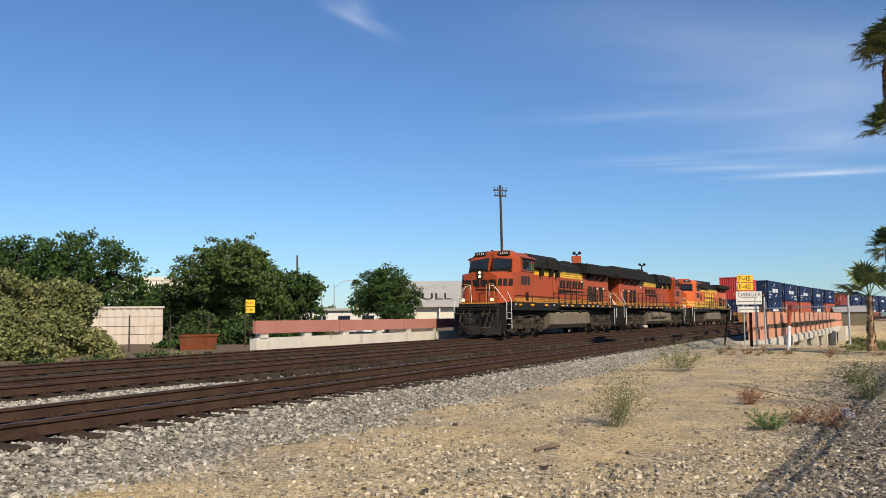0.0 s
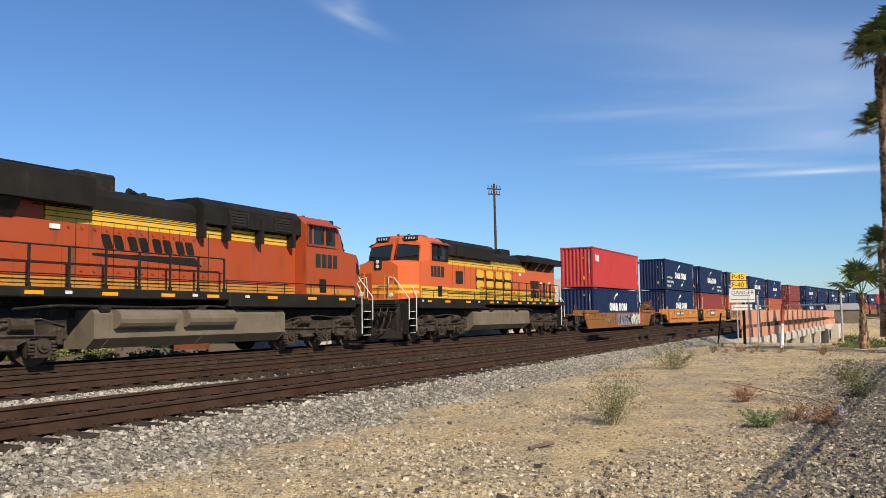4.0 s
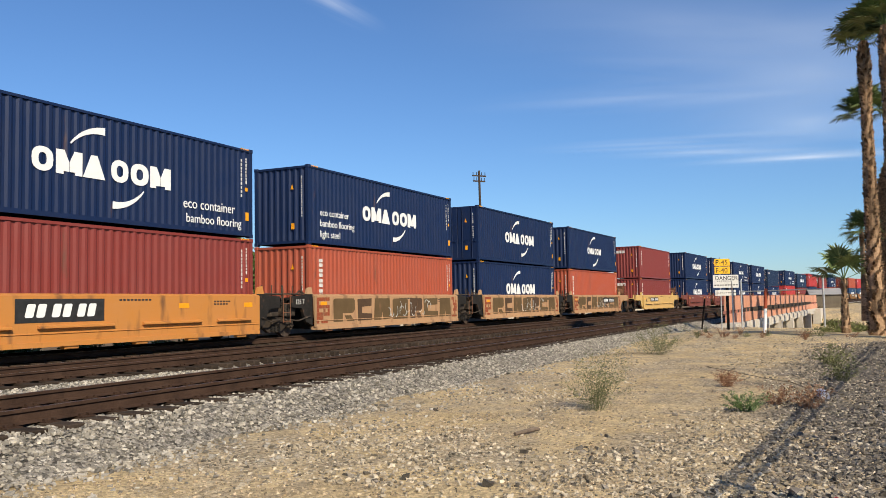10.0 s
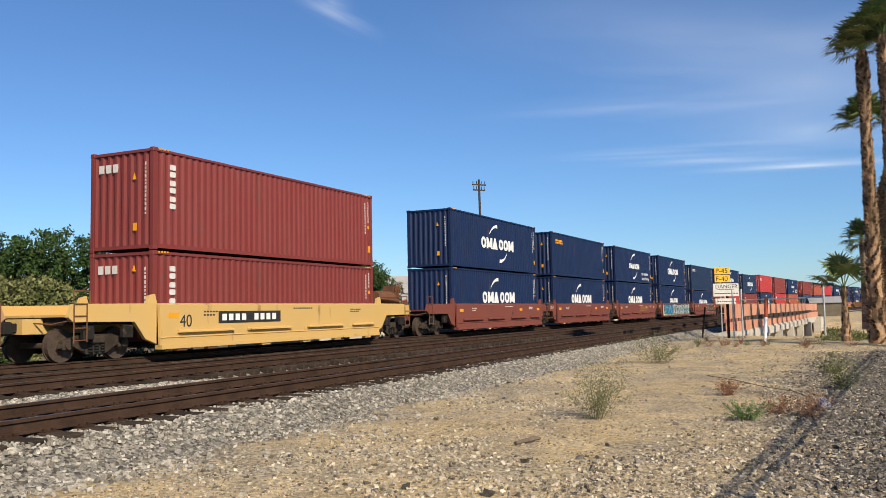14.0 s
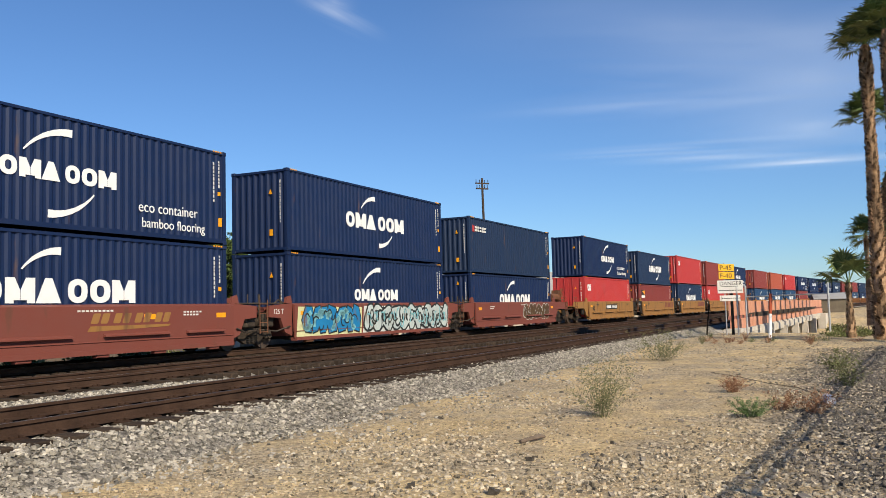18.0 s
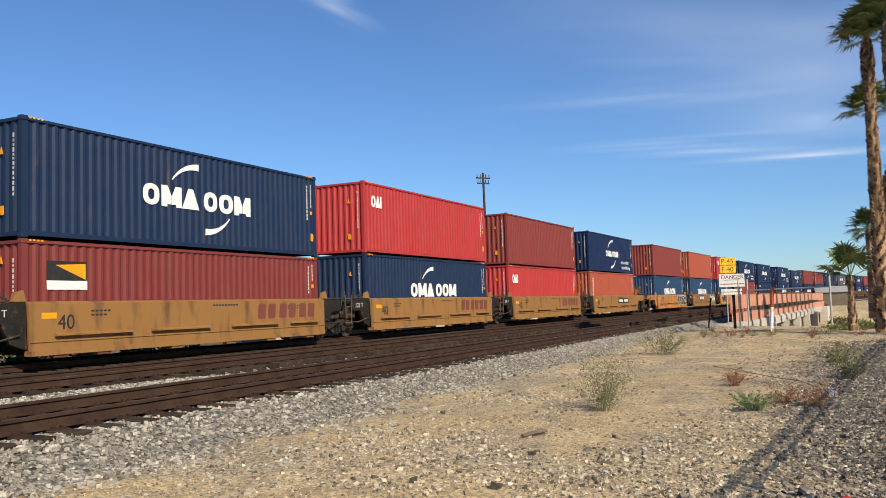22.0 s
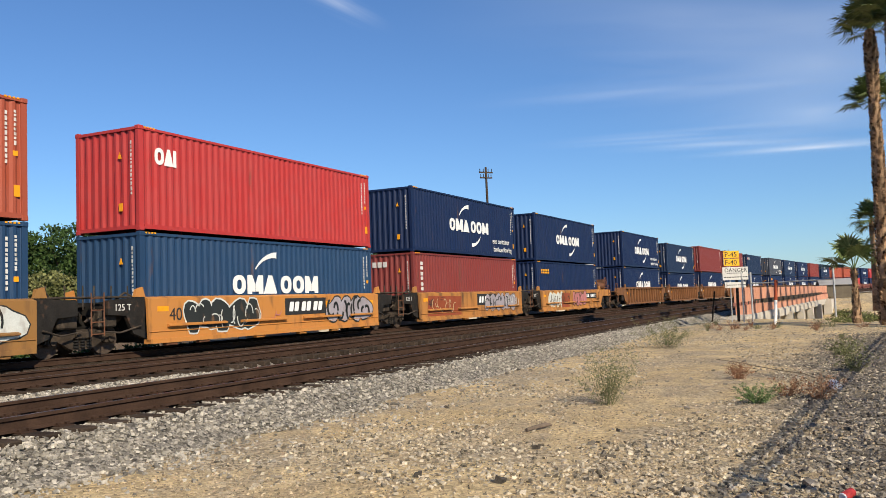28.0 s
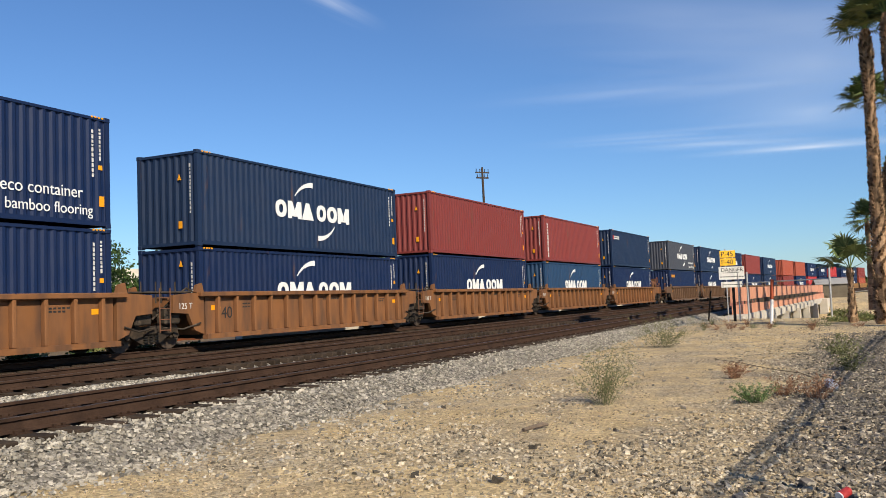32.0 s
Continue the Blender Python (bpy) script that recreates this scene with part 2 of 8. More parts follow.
def ground_material():
    """Sandy dirt with drifts of grey gravel; dark gravel lies along the fence."""
    m = surf("sandy_dirt", (0.44, 0.325, 0.17), (0.68, 0.53, 0.305), 0.95, 1.1, 34, 0.9, dirt=(0.30, 0.24, 0.165), dirt_amount=0.5, depth=0.04, speck=0.34)
    n, l = m.node_tree.nodes, m.node_tree.links
    p = n["Principled BSDF"]
    old = p.inputs["Base Color"].links[0].from_socket
    tc, sep, wob, add, ran = n.new("ShaderNodeTexCoord"), n.new("ShaderNodeSeparateXYZ"), n.new("ShaderNodeTexNoise"), n.new("ShaderNodeMath"), n.new("ShaderNodeMapRange")
    wob.inputs["Scale"].default_value, wob.inputs["Detail"].default_value = 0.7, 8
    l.new(tc.outputs["Object"], sep.inputs[0])
    l.new(tc.outputs["Object"], wob.inputs["Vector"])
    add.operation = "MULTIPLY_ADD"
    l.new(wob.outputs[0], add.inputs[0])
    add.inputs[1].default_value = 4.0
    l.new(sep.outputs["Y"], add.inputs[2])
    ran.inputs["From Min"].default_value, ran.inputs["From Max"].default_value = 2.2, 3.4
    far, reach = n.new("ShaderNodeMapRange"), n.new("ShaderNodeMath")
    far.inputs["From Min"].default_value, far.inputs["From Max"].default_value, far.inputs["To Max"].default_value = 26.0, 34.0, 6.0
    l.new(sep.outputs["X"], far.inputs["Value"])
    reach.operation = "ADD"
    l.new(add.outputs[0], reach.inputs[0])
    l.new(far.outputs[0], reach.inputs[1])
    l.new(reach.outputs[0], ran.inputs["Value"])
    spk, sr, mx, mx2 = n.new("ShaderNodeTexVoronoi"), n.new("ShaderNodeMapRange"), n.new("ShaderNodeMix"), n.new("ShaderNodeMix")
    spk.inputs["Scale"].default_value = 30
    l.new(tc.outputs["Object"], spk.inputs["Vector"])
    mx.data_type = mx2.data_type = "RGBA"
    sc = n.new("ShaderNodeSeparateColor")
    l.new(spk.outputs["Color"], sc.inputs[0])
    l.new(sc.outputs[1], sr.inputs["Value"])
    mx.inputs[6].default_value, mx.inputs[7].default_value = (0.055, 0.048, 0.040, 1), (0.28, 0.24, 0.19, 1)
    l.new(sr.outputs[0], mx.inputs[0])
    # drifts of paler gravel over the sand
    drift, dr, gm, gmix = n.new("ShaderNodeTexNoise"), n.new("ShaderNodeMapRange"), n.new("ShaderNodeMix"), n.new("ShaderNodeMix")
    drift.inputs["Scale"].default_value, drift.inputs["Detail"].default_value, drift.inputs["Roughness"].default_value = 0.42, 9, 0.72
    l.new(tc.outputs["Object"], drift.inputs["Vector"])
    dr.inputs["From Min"].default_value, dr.inputs["From Max"].default_value, dr.inputs["To Max"].default_value = 0.47, 0.60, 0.85
    l.new(drift.outputs[0], dr.inputs["Value"])
    gm.data_type = gmix.data_type = "RGBA"
    gm.inputs[6].default_value, gm.inputs[7].default_value = (0.10, 0.08, 0.056, 1), (0.60, 0.50, 0.355, 1)
    l.new(sr.outputs[0], gm.inputs[0])
    l.new(dr.outputs[0], gmix.inputs[0])
    l.new(old, gmix.inputs[6])
    l.new(gm.outputs[2], gmix.inputs[7])
    l.new(ran.outputs[0], mx2.inputs[0])
    l.new(mx.outputs[2], mx2.inputs[6])
    l.new(gmix.outputs[2], mx2.inputs[7])
    soil, sw, sm = n.new("ShaderNodeMapRange"), n.new("ShaderNodeMath"), n.new("ShaderNodeMix")
    sw.operation = "MULTIPLY_ADD"                # brown soil beyond the tracks
    l.new(wob.outputs[0], sw.inputs[0])
    sw.inputs[1].default_value = 3.0
    l.new(sep.outputs["Y"], sw.inputs[2])
    soil.inputs["From Min"].default_value, soil.inputs["From Max"].default_value = 23.0, 25.0
    l.new(sw.outputs[0], soil.inputs["Value"])
    sm.data_type = "RGBA"
    sm.inputs[7].default_value = (0.17, 0.125, 0.085, 1)
    l.new(soil.outputs[0], sm.inputs[0])
    l.new(mx2.outputs[2], sm.inputs[6])
    l.new(sm.outputs[2], p.inputs["Base Color"])
    return m


DIRT = ground_material()
BED = surf("crushed_ballast_bed", (0.17, 0.155, 0.13), (0.37, 0.335, 0.28), 0.95, 14, 45, 1.0, depth=0.05, speck=0.7, dirt=(0.12, 0.085, 0.065), dirt_amount=0.35)

# ---- kit ----
def box(bm, x0, x1, y0, y1, z0, z1):
    v = [bm.verts.new((x, y, z)) for z in (z0, z1) for x, y in ((x0, y0), (x1, y0), (x1, y1), (x0, y1))]
    for f in ((3, 2, 1, 0), (4, 5, 6, 7), (0, 1, 5, 4), (1, 2, 6, 5), (2, 3, 7, 6), (3, 0, 4, 7)):
        bm.faces.new([v[i] for i in f])
    return v


def soft_box(bm, x0, x1, y0, y1, z0, z1, r=0.03):
    """A box with chamfered edges."""
    t = bmesh.new()
    box(t, x0, x1, y0, y1, z0, z1)
    bmesh.ops.bevel(t, geom=t.edges[:], offset=min(r, 0.45 * min(x1 - x0, y1 - y0, z1 - z0)), segments=1, affect="EDGES")
    vm = {v: bm.verts.new(v.co) for v in t.verts}
    for f in t.faces:
        bm.faces.new([vm[v] for v in f.verts])
    t.free()


def bar(bm, p, q, r, n=6, r2=None):
    """A round bar from p to q."""
    p, q = Vector(p), Vector(q)
    m = (q - p).to_track_quat("Z", "Y").to_matrix()
    rings = []
    for c, rad in ((p, r), (q, r if r2 is None else r2)):
        rings.append([bm.verts.new(c + m @ Vector((rad * math.cos(2 * math.pi * i / n), rad * math.sin(2 * math.pi * i / n), 0))) for i in range(n)])
    for i in range(n):
        bm.faces.new((rings[0][i], rings[0][(i + 1) % n], rings[1][(i + 1) % n], rings[1][i]))
    bm.faces.new(rings[0][::-1])
    bm.faces.new(rings[1])


def pipe(bm, pts, r, n=6):
    for a, b in zip(pts, pts[1:]):
        bar(bm, a, b, r, n)


def prism(bm, pts, y0, y1):
    """The outline pts (x, z) drawn out from y0 to y1."""
    a, b = [[bm.verts.new((x, y, z)) for x, z in pts] for y in (y0, y1)]
    bm.faces.new(a)
    bm.faces.new(b[::-1])
    for i in range(len(pts)):
        j = (i + 1) % len(pts)
        bm.faces.new((a[j], a[i], b[i], b[j]))


def prism_x(bm, pts, x0, x1):
    """The outline pts (y, z) drawn out from x0 to x1."""
    a, b = [[bm.verts.new((x, y, z)) for y, z in pts] for x in (x0, x1)]
    bm.faces.new(a)
    bm.faces.new(b[::-1])
    for i in range(len(pts)):
        j = (i + 1) % len(pts)
        bm.faces.new((a[j], a[i], b[i], b[j]))


def mesh_of(name, bm, mat):
    bmesh.ops.recalc_face_normals(bm, faces=bm.faces[:])
    me = bpy.data.meshes.new(name)
    bm.to_mesh(me)
    bm.free()
    me.materials.append(mat)
    return me


def thing(name, label, category, group="", m=None):
    ob = tagged(new(name), label, category, group)
    ob.empty_display_size = 0.2
    if m is not None:
        ob.matrix_world = m
    return ob


def part(name, bm, mat, parent, label=""):
    """Links a bmesh, or a mesh made before, as one part under its thing."""
    ob = new(name, bm if isinstance(bm, bpy.types.Mesh) else mesh_of(name, bm, mat))
    ob.parent = parent
    return tagged(ob, label)


def solo(name, bm, mat, label="", category="", group="", kind="", m=None):
    ob = tagged(new(name, bm if isinstance(bm, bpy.types.Mesh) else mesh_of(name, bm, mat)), label, category, group, kind)
    if m is not None:
        ob.matrix_world = m
    return ob


def made(fn, *args):
    bm = bmesh.new()
    fn(bm, *args)
    return bm


def raw(name, verts, faces, mat):
    me = bpy.data.meshes.new(name)
    me.from_pydata(verts, [], faces)
    me.materials.append(mat)
    return me


def words(text, size, mat, x, y, z):
    """Words in the built-in font on a face that looks along -y, from their lower left corner."""
    cu = bpy.data.curves.new("words", "FONT")
    cu.body, cu.size, cu.extrude = text, size, 0.004
    ob = new("words", cu)
    me = bpy.data.meshes.new_from_object(ob.evaluated_get(bpy.context.evaluated_depsgraph_get()))
    bpy.data.objects.remove(ob)
    me.transform(pose(x, y, z, 90))
    me.materials.clear()
    me.materials.append(mat)
    return me


def letter_block(bm, x, z, w, h, y, lean=0.0, t=0.006):
    """A plain tile the size of a letter, parted by a narrow slot: upright in a broad tile, level in a slim one."""
    w = 0.9 * w
    c = 0.1 * min(w, h)
    if w > 0.94 * h:
        tiles = ((0, 0.43 * w, 0, h), (0.57 * w, w, 0, h))
    else:
        tiles = ((0, w, 0, 0.43 * h), (0, w, 0.57 * h, h))
    for x0, x1, z0, z1 in tiles:
        pts = [(x0 + c, z0), (x1 - c, z0), (x1, z0 + c), (x1, z1 - c), (x1 - c, z1), (x0 + c, z1), (x0, z1 - c), (x0, z0 + c)]
        prism(bm, [(x + p + lean * q, z + q) for p, q in pts], y - t, y)


def swoosh(bm, cx, cz, r, a0, a1, w0, w1, y, t=0.006):
    """A tapering arc."""
    n = 9
    ring = []
    for i in range(n + 1):
        a, w = radians(a0 + (a1 - a0) * i / n), w0 + (w1 - w0) * i / n
        ring.append([(cx + (r + d) * math.cos(a), cz + (r + d) * math.sin(a)) for d in (-w / 2, w / 2)])
    prism(bm, [p[0] for p in ring] + [p[1] for p in ring[::-1]], y - t, y)


CACHE = {}


def once(key, fn):
    if key not in CACHE:
        CACHE[key] = fn()
    return CACHE[key]


MOVING = []      # things of the train, each with its place in the train and its height
ROLLING = []     # wheelsets, with their place in the train, centre and radius

# ---- the containers ----
LEN, HALF_W = 12.192, 1.219
HC, STD = 2.896, 2.591


def ribs_along(bm, x0, x1, y, into, z0, z1, period=0.278):
    """A corrugated sheet that faces -y (into > 0) or +y."""
    xs = []
    n = round((x1 - x0) / period)
    p = (x1 - x0) / n
    for i in range(n):
        for f, d in ((0.0, 0), (0.26, 0), (0.50, 1), (0.76, 1)):
            xs.append((x0 + (i + f) * p, y + d * into))
    xs.append((x1, y))
    lo, hi = [[bm.verts.new((a, b, z)) for a, b in xs] for z in (z0, z1)]
    for i in range(len(xs) - 1):
        bm.faces.new((lo[i], lo[i + 1], hi[i + 1], hi[i]))


def side_panel(bm, h, s):
    ribs_along(bm, -LEN / 2 + 0.12, LEN / 2 - 0.12, s * 1.195, -s * 0.036, 0.14, h - 0.07)


def end_panel(bm, h):
    t = bmesh.new()
    ribs_along(t, -HALF_W + 0.12, HALF_W - 0.12, 0, 0.046, 0.14, h - 0.08, 0.262)
    vm = {v: bm.verts.new((-LEN / 2 + 0.03 + v.co.y, -v.co.x, v.co.z)) for v in t.verts}
    for f in t.faces:
        bm.faces.new([vm[v] for v in f.verts])
    t.free()


def door_pair(bm, h):
    for y0, y1 in ((-1.1, -0.01), (0.01, 1.1)):
        soft_box(bm, -LEN / 2 + 0.02, -LEN / 2 + 0.07, y0, y1, 0.14, h - 0.1, 0.015)
        for z in (0.32, 0.37, 0.63):
            box(bm, -LEN / 2 + 0.005, -LEN / 2 + 0.02, y0 + 0.05, y1 - 0.05, h * z, h * z + 0.1)


def lock_rods(bm, h):
    for y in (-0.85, -0.3, 0.3, 0.85):
        bar(bm, (-LEN / 2 - 0.015, y, 0.12), (-LEN / 2 - 0.015, y, h - 0.08), 0.022)
        box(bm, -LEN / 2 - 0.03, -LEN / 2 + 0.02, y - 0.2, y + 0.04, 1.0, 1.06)


def corner_post(bm, h):
    box(bm, -0.08, 0.08, -0.06, 0.06, 0.118, h - 0.118)
    for z in (0, h - 0.118):
        soft_box(bm, -0.089, 0.089, -0.081, 0.081, z, z + 0.118, 0.012)


def rails_long(bm, z, d):
    box(bm, -LEN / 2 + 0.178, LEN / 2 - 0.178, -0.05, 0.05, z, z + d)


def rails_cross(bm, z, d):
    box(bm, -0.05, 0.05, -HALF_W + 0.165, HALF_W - 0.165, z, z + d)


LABELS = {
    "blue": "dark blue corrugated steel shipping container", "slate": "faded slate-blue corrugated shipping container", "sky": "lighter blue corrugated shipping container",
    "red": "bright red corrugated steel shipping container", "brown": "reddish-brown corrugated steel shipping container", "rust": "rust-orange corrugated steel shipping container",
    "maroon": "dull maroon corrugated steel shipping container", "grey": "dark grey corrugated steel shipping container",
}
NEAR = -1.1955


NAME_BLOCKS = ((3.80, 0.62, "round"), (4.50, 0.80, "bars"), (5.32, 0.72, "wedge"), (6.24, 0.60, "round"), (6.92, 0.66, "round"), (7.64, 0.80, "bars"))


def emblem_shape(bm, w, h, form, t=0.006):
    """A plain shape of the emblem: a split disc, a pair of bars or a wedge."""
    if form == "round":
        arc = [(math.cos(math.pi * i / 10), math.sin(math.pi * i / 10) ** 0.7) for i in range(11)]
        for d in (1, -1):
            ring = [(0.5 * w * (1 + x), 0.5 * h * (1 + d * z)) for x, z in arc] + [(0.5 * w * (1 - 0.38 * x), 0.5 * h * (1 + d * 0.5 * z)) for x, z in arc]
            prism(bm, ring, NEAR - t, NEAR)
    elif form == "bars":
        for f in ((0, 0.5), (1, 0.5)):
            a, c = f[0] * w, f[1] * w
            d = c - a
            prism(bm, [(a, 0), (a + 0.56 * d, 0), (a + 0.56 * d, 0.12 * h), (c - 0.02 * d, 0.12 * h), (c - 0.02 * d, 0.52 * h), (a + 0.62 * d, h), (a, h)], NEAR - t, NEAR)
    else:
        prism(bm, [(0, 0), (w, 0), (0.64 * w, h), (0.36 * w, h)], NEAR - t, NEAR)


def arc_top(bm, z):
    swoosh(bm, -LEN / 2 + 5.98, z - 0.15, 1.42, 138, 88, 0.04, 0.20, NEAR)


def arc_low(bm, z):
    swoosh(bm, -LEN / 2 + 6.35, z + 0.80, 1.42, 318, 268, 0.04, 0.20, NEAR)


def id_column(bm, h):
    r = random.Random(5)
    for x, z0, z1 in ((11.62, 1.3, h - 0.35), (11.86, 1.75, h - 0.3)):
        z = z0
        while z < z1:
            dz = 0.05 + 0.06 * r.random()
            box(bm, x - LEN / 2 - 0.03, x - LEN / 2 + 0.03, NEAR - 0.006, NEAR, z, z + dz)
            z += dz + 0.035
    z = 1.0
    while z < h - 0.5:
        dz = 0.05 + 0.06 * r.random()
        box(bm, -LEN / 2 + 0.016, -LEN / 2 + 0.024, -0.93, -0.88, z, z + dz)
        z += dz + 0.04


def stickers(bm, h):
    box(bm, -LEN / 2 + 11.82, -LEN / 2 + 11.98, NEAR - 0.007, NEAR, 0.55, 0.82)
    box(bm, -LEN / 2 + 11.80, -LEN / 2 + 11.93, NEAR - 0.007, NEAR, 1.5, 1.62)
    box(bm, -LEN / 2 + 0.012, -LEN / 2 + 0.022, -0.58, -0.44, 0.56, 0.78)
    prism_x(bm, [(-0.56, 2.02), (-0.42, 2.02), (-0.49, 2.2)], -LEN / 2 + 0.012, -LEN / 2 + 0.022)


def top_marks(bm, h):
    for i in range(4):
        box(bm, -LEN / 2 + 0.2 + 0.11 * i, -LEN / 2 + 0.26 + 0.11 * i, -HALF_W - 0.004, -HALF_W + 0.01, h - 0.06, h - 0.015)
        box(bm, LEN / 2 - 0.62 + 0.11 * i, LEN / 2 - 0.56 + 0.11 * i, -HALF_W - 0.004, -HALF_W + 0.01, h - 0.06, h - 0.015)


def shipping_container(colour, h, mark, doors=False, plain=False):
    ob = thing("shipping_container", LABELS[colour] + (" with a large white emblem" if mark.startswith("arc") else " riding on the freight train"), "container", "containers on the train")
    mat = BOX[colour]

    def put(name, fn, *args, x=0.0, y=0.0, z=0.0, material=None, label=""):
        me = once((name, colour if material is None else material.name, args), lambda: mesh_of(name, made(fn, *args), material or mat))
        o = part(name, me, None, ob, label)
        o.location = (x, y, z)
        return o
    near = put("side_panel", side_panel, h, -1)
    put("side_panel", side_panel, h, 1)
    front = put("door", door_pair, h) if doors else put("end_panel", end_panel, h)
    if doors:
        put("lock_rod", lock_rods, h)
    back = put("end_panel", end_panel, h)
    back.rotation_euler = (0, 0, math.pi)
    put("roof_panel", lambda bm, k: box(bm, -LEN / 2 + 0.1, LEN / 2 - 0.1, -1.16, 1.16, k - 0.05, k - 0.02), h)
    for sx in (-1, 1):
        for sy in (-1, 1):
            put("corner_post", corner_post, h, x=sx * (LEN / 2 - 0.089), y=sy * (HALF_W - 0.081))
        put("end_rail", rails_cross, h - 0.115, 0.08, x=sx * (LEN / 2 - 0.06))
        put("end_sill", rails_cross, 0.05, 0.10, x=sx * (LEN / 2 - 0.06))
        put("top_rail", rails_long, h - 0.105, 0.07, y=sx * (HALF_W - 0.055))
        put("bottom_rail", rails_long, 0.05, 0.12, y=sx * (HALF_W - 0.055))

    def on(name, key, fn, material, owner=near):
        o = part(name, once((name, key, material.name), lambda: mesh_of(name, made(fn), material)), None, owner)
        return o
    if not plain:
        on("serial_marking", h, lambda bm: id_column(bm, h), WORN_WHITE)["kind"] = "stuff"
        on("sticker", h, lambda bm: stickers(bm, h), AMBER)["kind"] = "stuff"
        on("warning_stripe", h, lambda bm: top_marks(bm, h), AMBER)
    z = h - (1.75 if h > 2.7 else 1.64)
    if mark.startswith("arc"):
        small = mark.endswith("small")
        g, e0, zz = (0.745, 4.32, 1.20) if small else (1.0, 3.80, z)
        for bx, bw, form in NAME_BLOCKS:
            o = on("emblem_block", (bw, form, small), lambda bm: emblem_shape(bm, bw * g, 0.46 if small else 0.60, form), WHITE)
            o.location = (e0 + (bx - 3.80) * g - LEN / 2, 0, zz)
        if small:
            on("emblem_arc", "small", lambda bm: swoosh(bm, -LEN / 2 + 6.28, 0.65, 1.8, 138, 88, 0.04, 0.20, NEAR), WHITE)
            on("emblem_arc", "small_low", lambda bm: swoosh(bm, -LEN / 2 + 5.70, 2.19, 1.8, 318, 268, 0.04, 0.20, NEAR), WHITE)
        else:
            on("emblem_arc", z, lambda bm: arc_top(bm, z), WHITE)
            on("emblem_arc", (z, 1), lambda bm: arc_low(bm, z), WHITE)
    if mark.startswith("arc_eco"):
        for i, t in enumerate(("eco container", "bamboo flooring")):
            me = once((t, z, mark), lambda: words(t, 0.42 - 0.04 * i, WHITE, (2.45 if small else 2.85) + 0.12 * i, NEAR - 0.004, z - 0.42 - 0.42 * i))
            part("lettering", me, None, near)
    if mark == "arc_left":
        for i, t in enumerate(("eco container", "bamboo flooring", "light steel")):
            me = once((t, z, 1), lambda: words(t, 0.36, WHITE, -5.35, NEAR - 0.004, z - 0.05 - 0.4 * i))
            part("lettering", me, None, near)
    if mark == "three":
        for i, (w, form) in enumerate(((0.36, "round"), (0.36, "wedge"), (0.12, "wedge"))):
            o = on("emblem_block", (w, form, "small"), lambda bm: emblem_shape(bm, w, 0.48, form) if i < 2 else prism(bm, [(0, 0), (w, 0), (w, 0.48), (0, 0.48)], NEAR - 0.006, NEAR), WHITE)
            o.location = (-LEN / 2 + 0.60 + 0.36 * i, 0, h - 1.02)
    if mark in ("column6", "column3"):
        k = int(mark[-1])
        for i in range(k):
            o = on("emblem_block", k, lambda bm: letter_block(bm, 0, 0, 0.26, 0.29 if k == 6 else 0.36, NEAR), WORN_WHITE)
            o.location = (-LEN / 2 + 0.66, 0, h - 0.78 - (0.37 if k == 6 else 0.46) * i)
        if k == 3:
            on("end_emblem", h, lambda bm: [box(bm, -LEN / 2 + 0.014, -LEN / 2 + 0.022, 0.68 - 0.27 * i, 0.88 - 0.27 * i, h - 0.62, h - 0.38) for i in range(3)], WORN_WHITE, front)
    if mark in ("five_y", "five_r", "small"):
        for i in range(5):
            o = on("emblem_block", 5, lambda bm: letter_block(bm, 0, 0, 0.26, 0.27, NEAR), AMBER if mark == "five_y" else WORN_WHITE)
            o.location = (-LEN / 2 + 0.75 + 0.30 * i, 0, h - 0.75)
        if mark == "five_r":
            on("emblem_dot", h, lambda bm: box(bm, -LEN / 2 + 0.42, -LEN / 2 + 0.68, NEAR - 0.006, NEAR, h - 0.78, h - 0.45), BOX["red"])
    if mark == "patch":
        on("emblem", h, lambda bm: box(bm, -LEN / 2 + 0.7, -LEN / 2 + 1.9, NEAR - 0.005, NEAR, h - 1.2, h - 0.5), INK)
        on("emblem_stripe", h, lambda bm: prism(bm, [(-LEN / 2 + 0.95, h - 0.6), (-LEN / 2 + 1.85, h - 0.95), (-LEN / 2 + 1.85, h - 0.55)], NEAR - 0.009, NEAR - 0.004), AMBER)
        on("emblem_base", h, lambda bm: box(bm, -LEN / 2 + 0.7, -LEN / 2 + 1.9, NEAR - 0.009, NEAR - 0.004, h - 1.2, h - 0.98), WHITE)
    return ob


# ---- the well wagons ----
def wheelset(bm, r):
    for s in (-1, 1):
        y = s * 0.75
        bar(bm, (0, y - 0.065, 0), (0, y + 0.065, 0), r, 20)
        bar(bm, (0, y - s * 0.065, 0), (0, y - s * 0.095, 0), r + 0.026, 20)
        bar(bm, (0, y + s * 0.065, 0), (0, y + s * 0.13, 0), r * 0.32, 10)
        for i in range(6):
            a = i * math.pi / 3
            bar(bm, (0.6 * r * math.cos(a), y + s * 0.06, 0.6 * r * math.sin(a)), (0.6 * r * math.cos(a), y + s * 0.075, 0.6 * r * math.sin(a)), r * 0.1, 6)
    bar(bm, (0, -1.0, 0), (0, 1.0, 0), 0.075, 8)


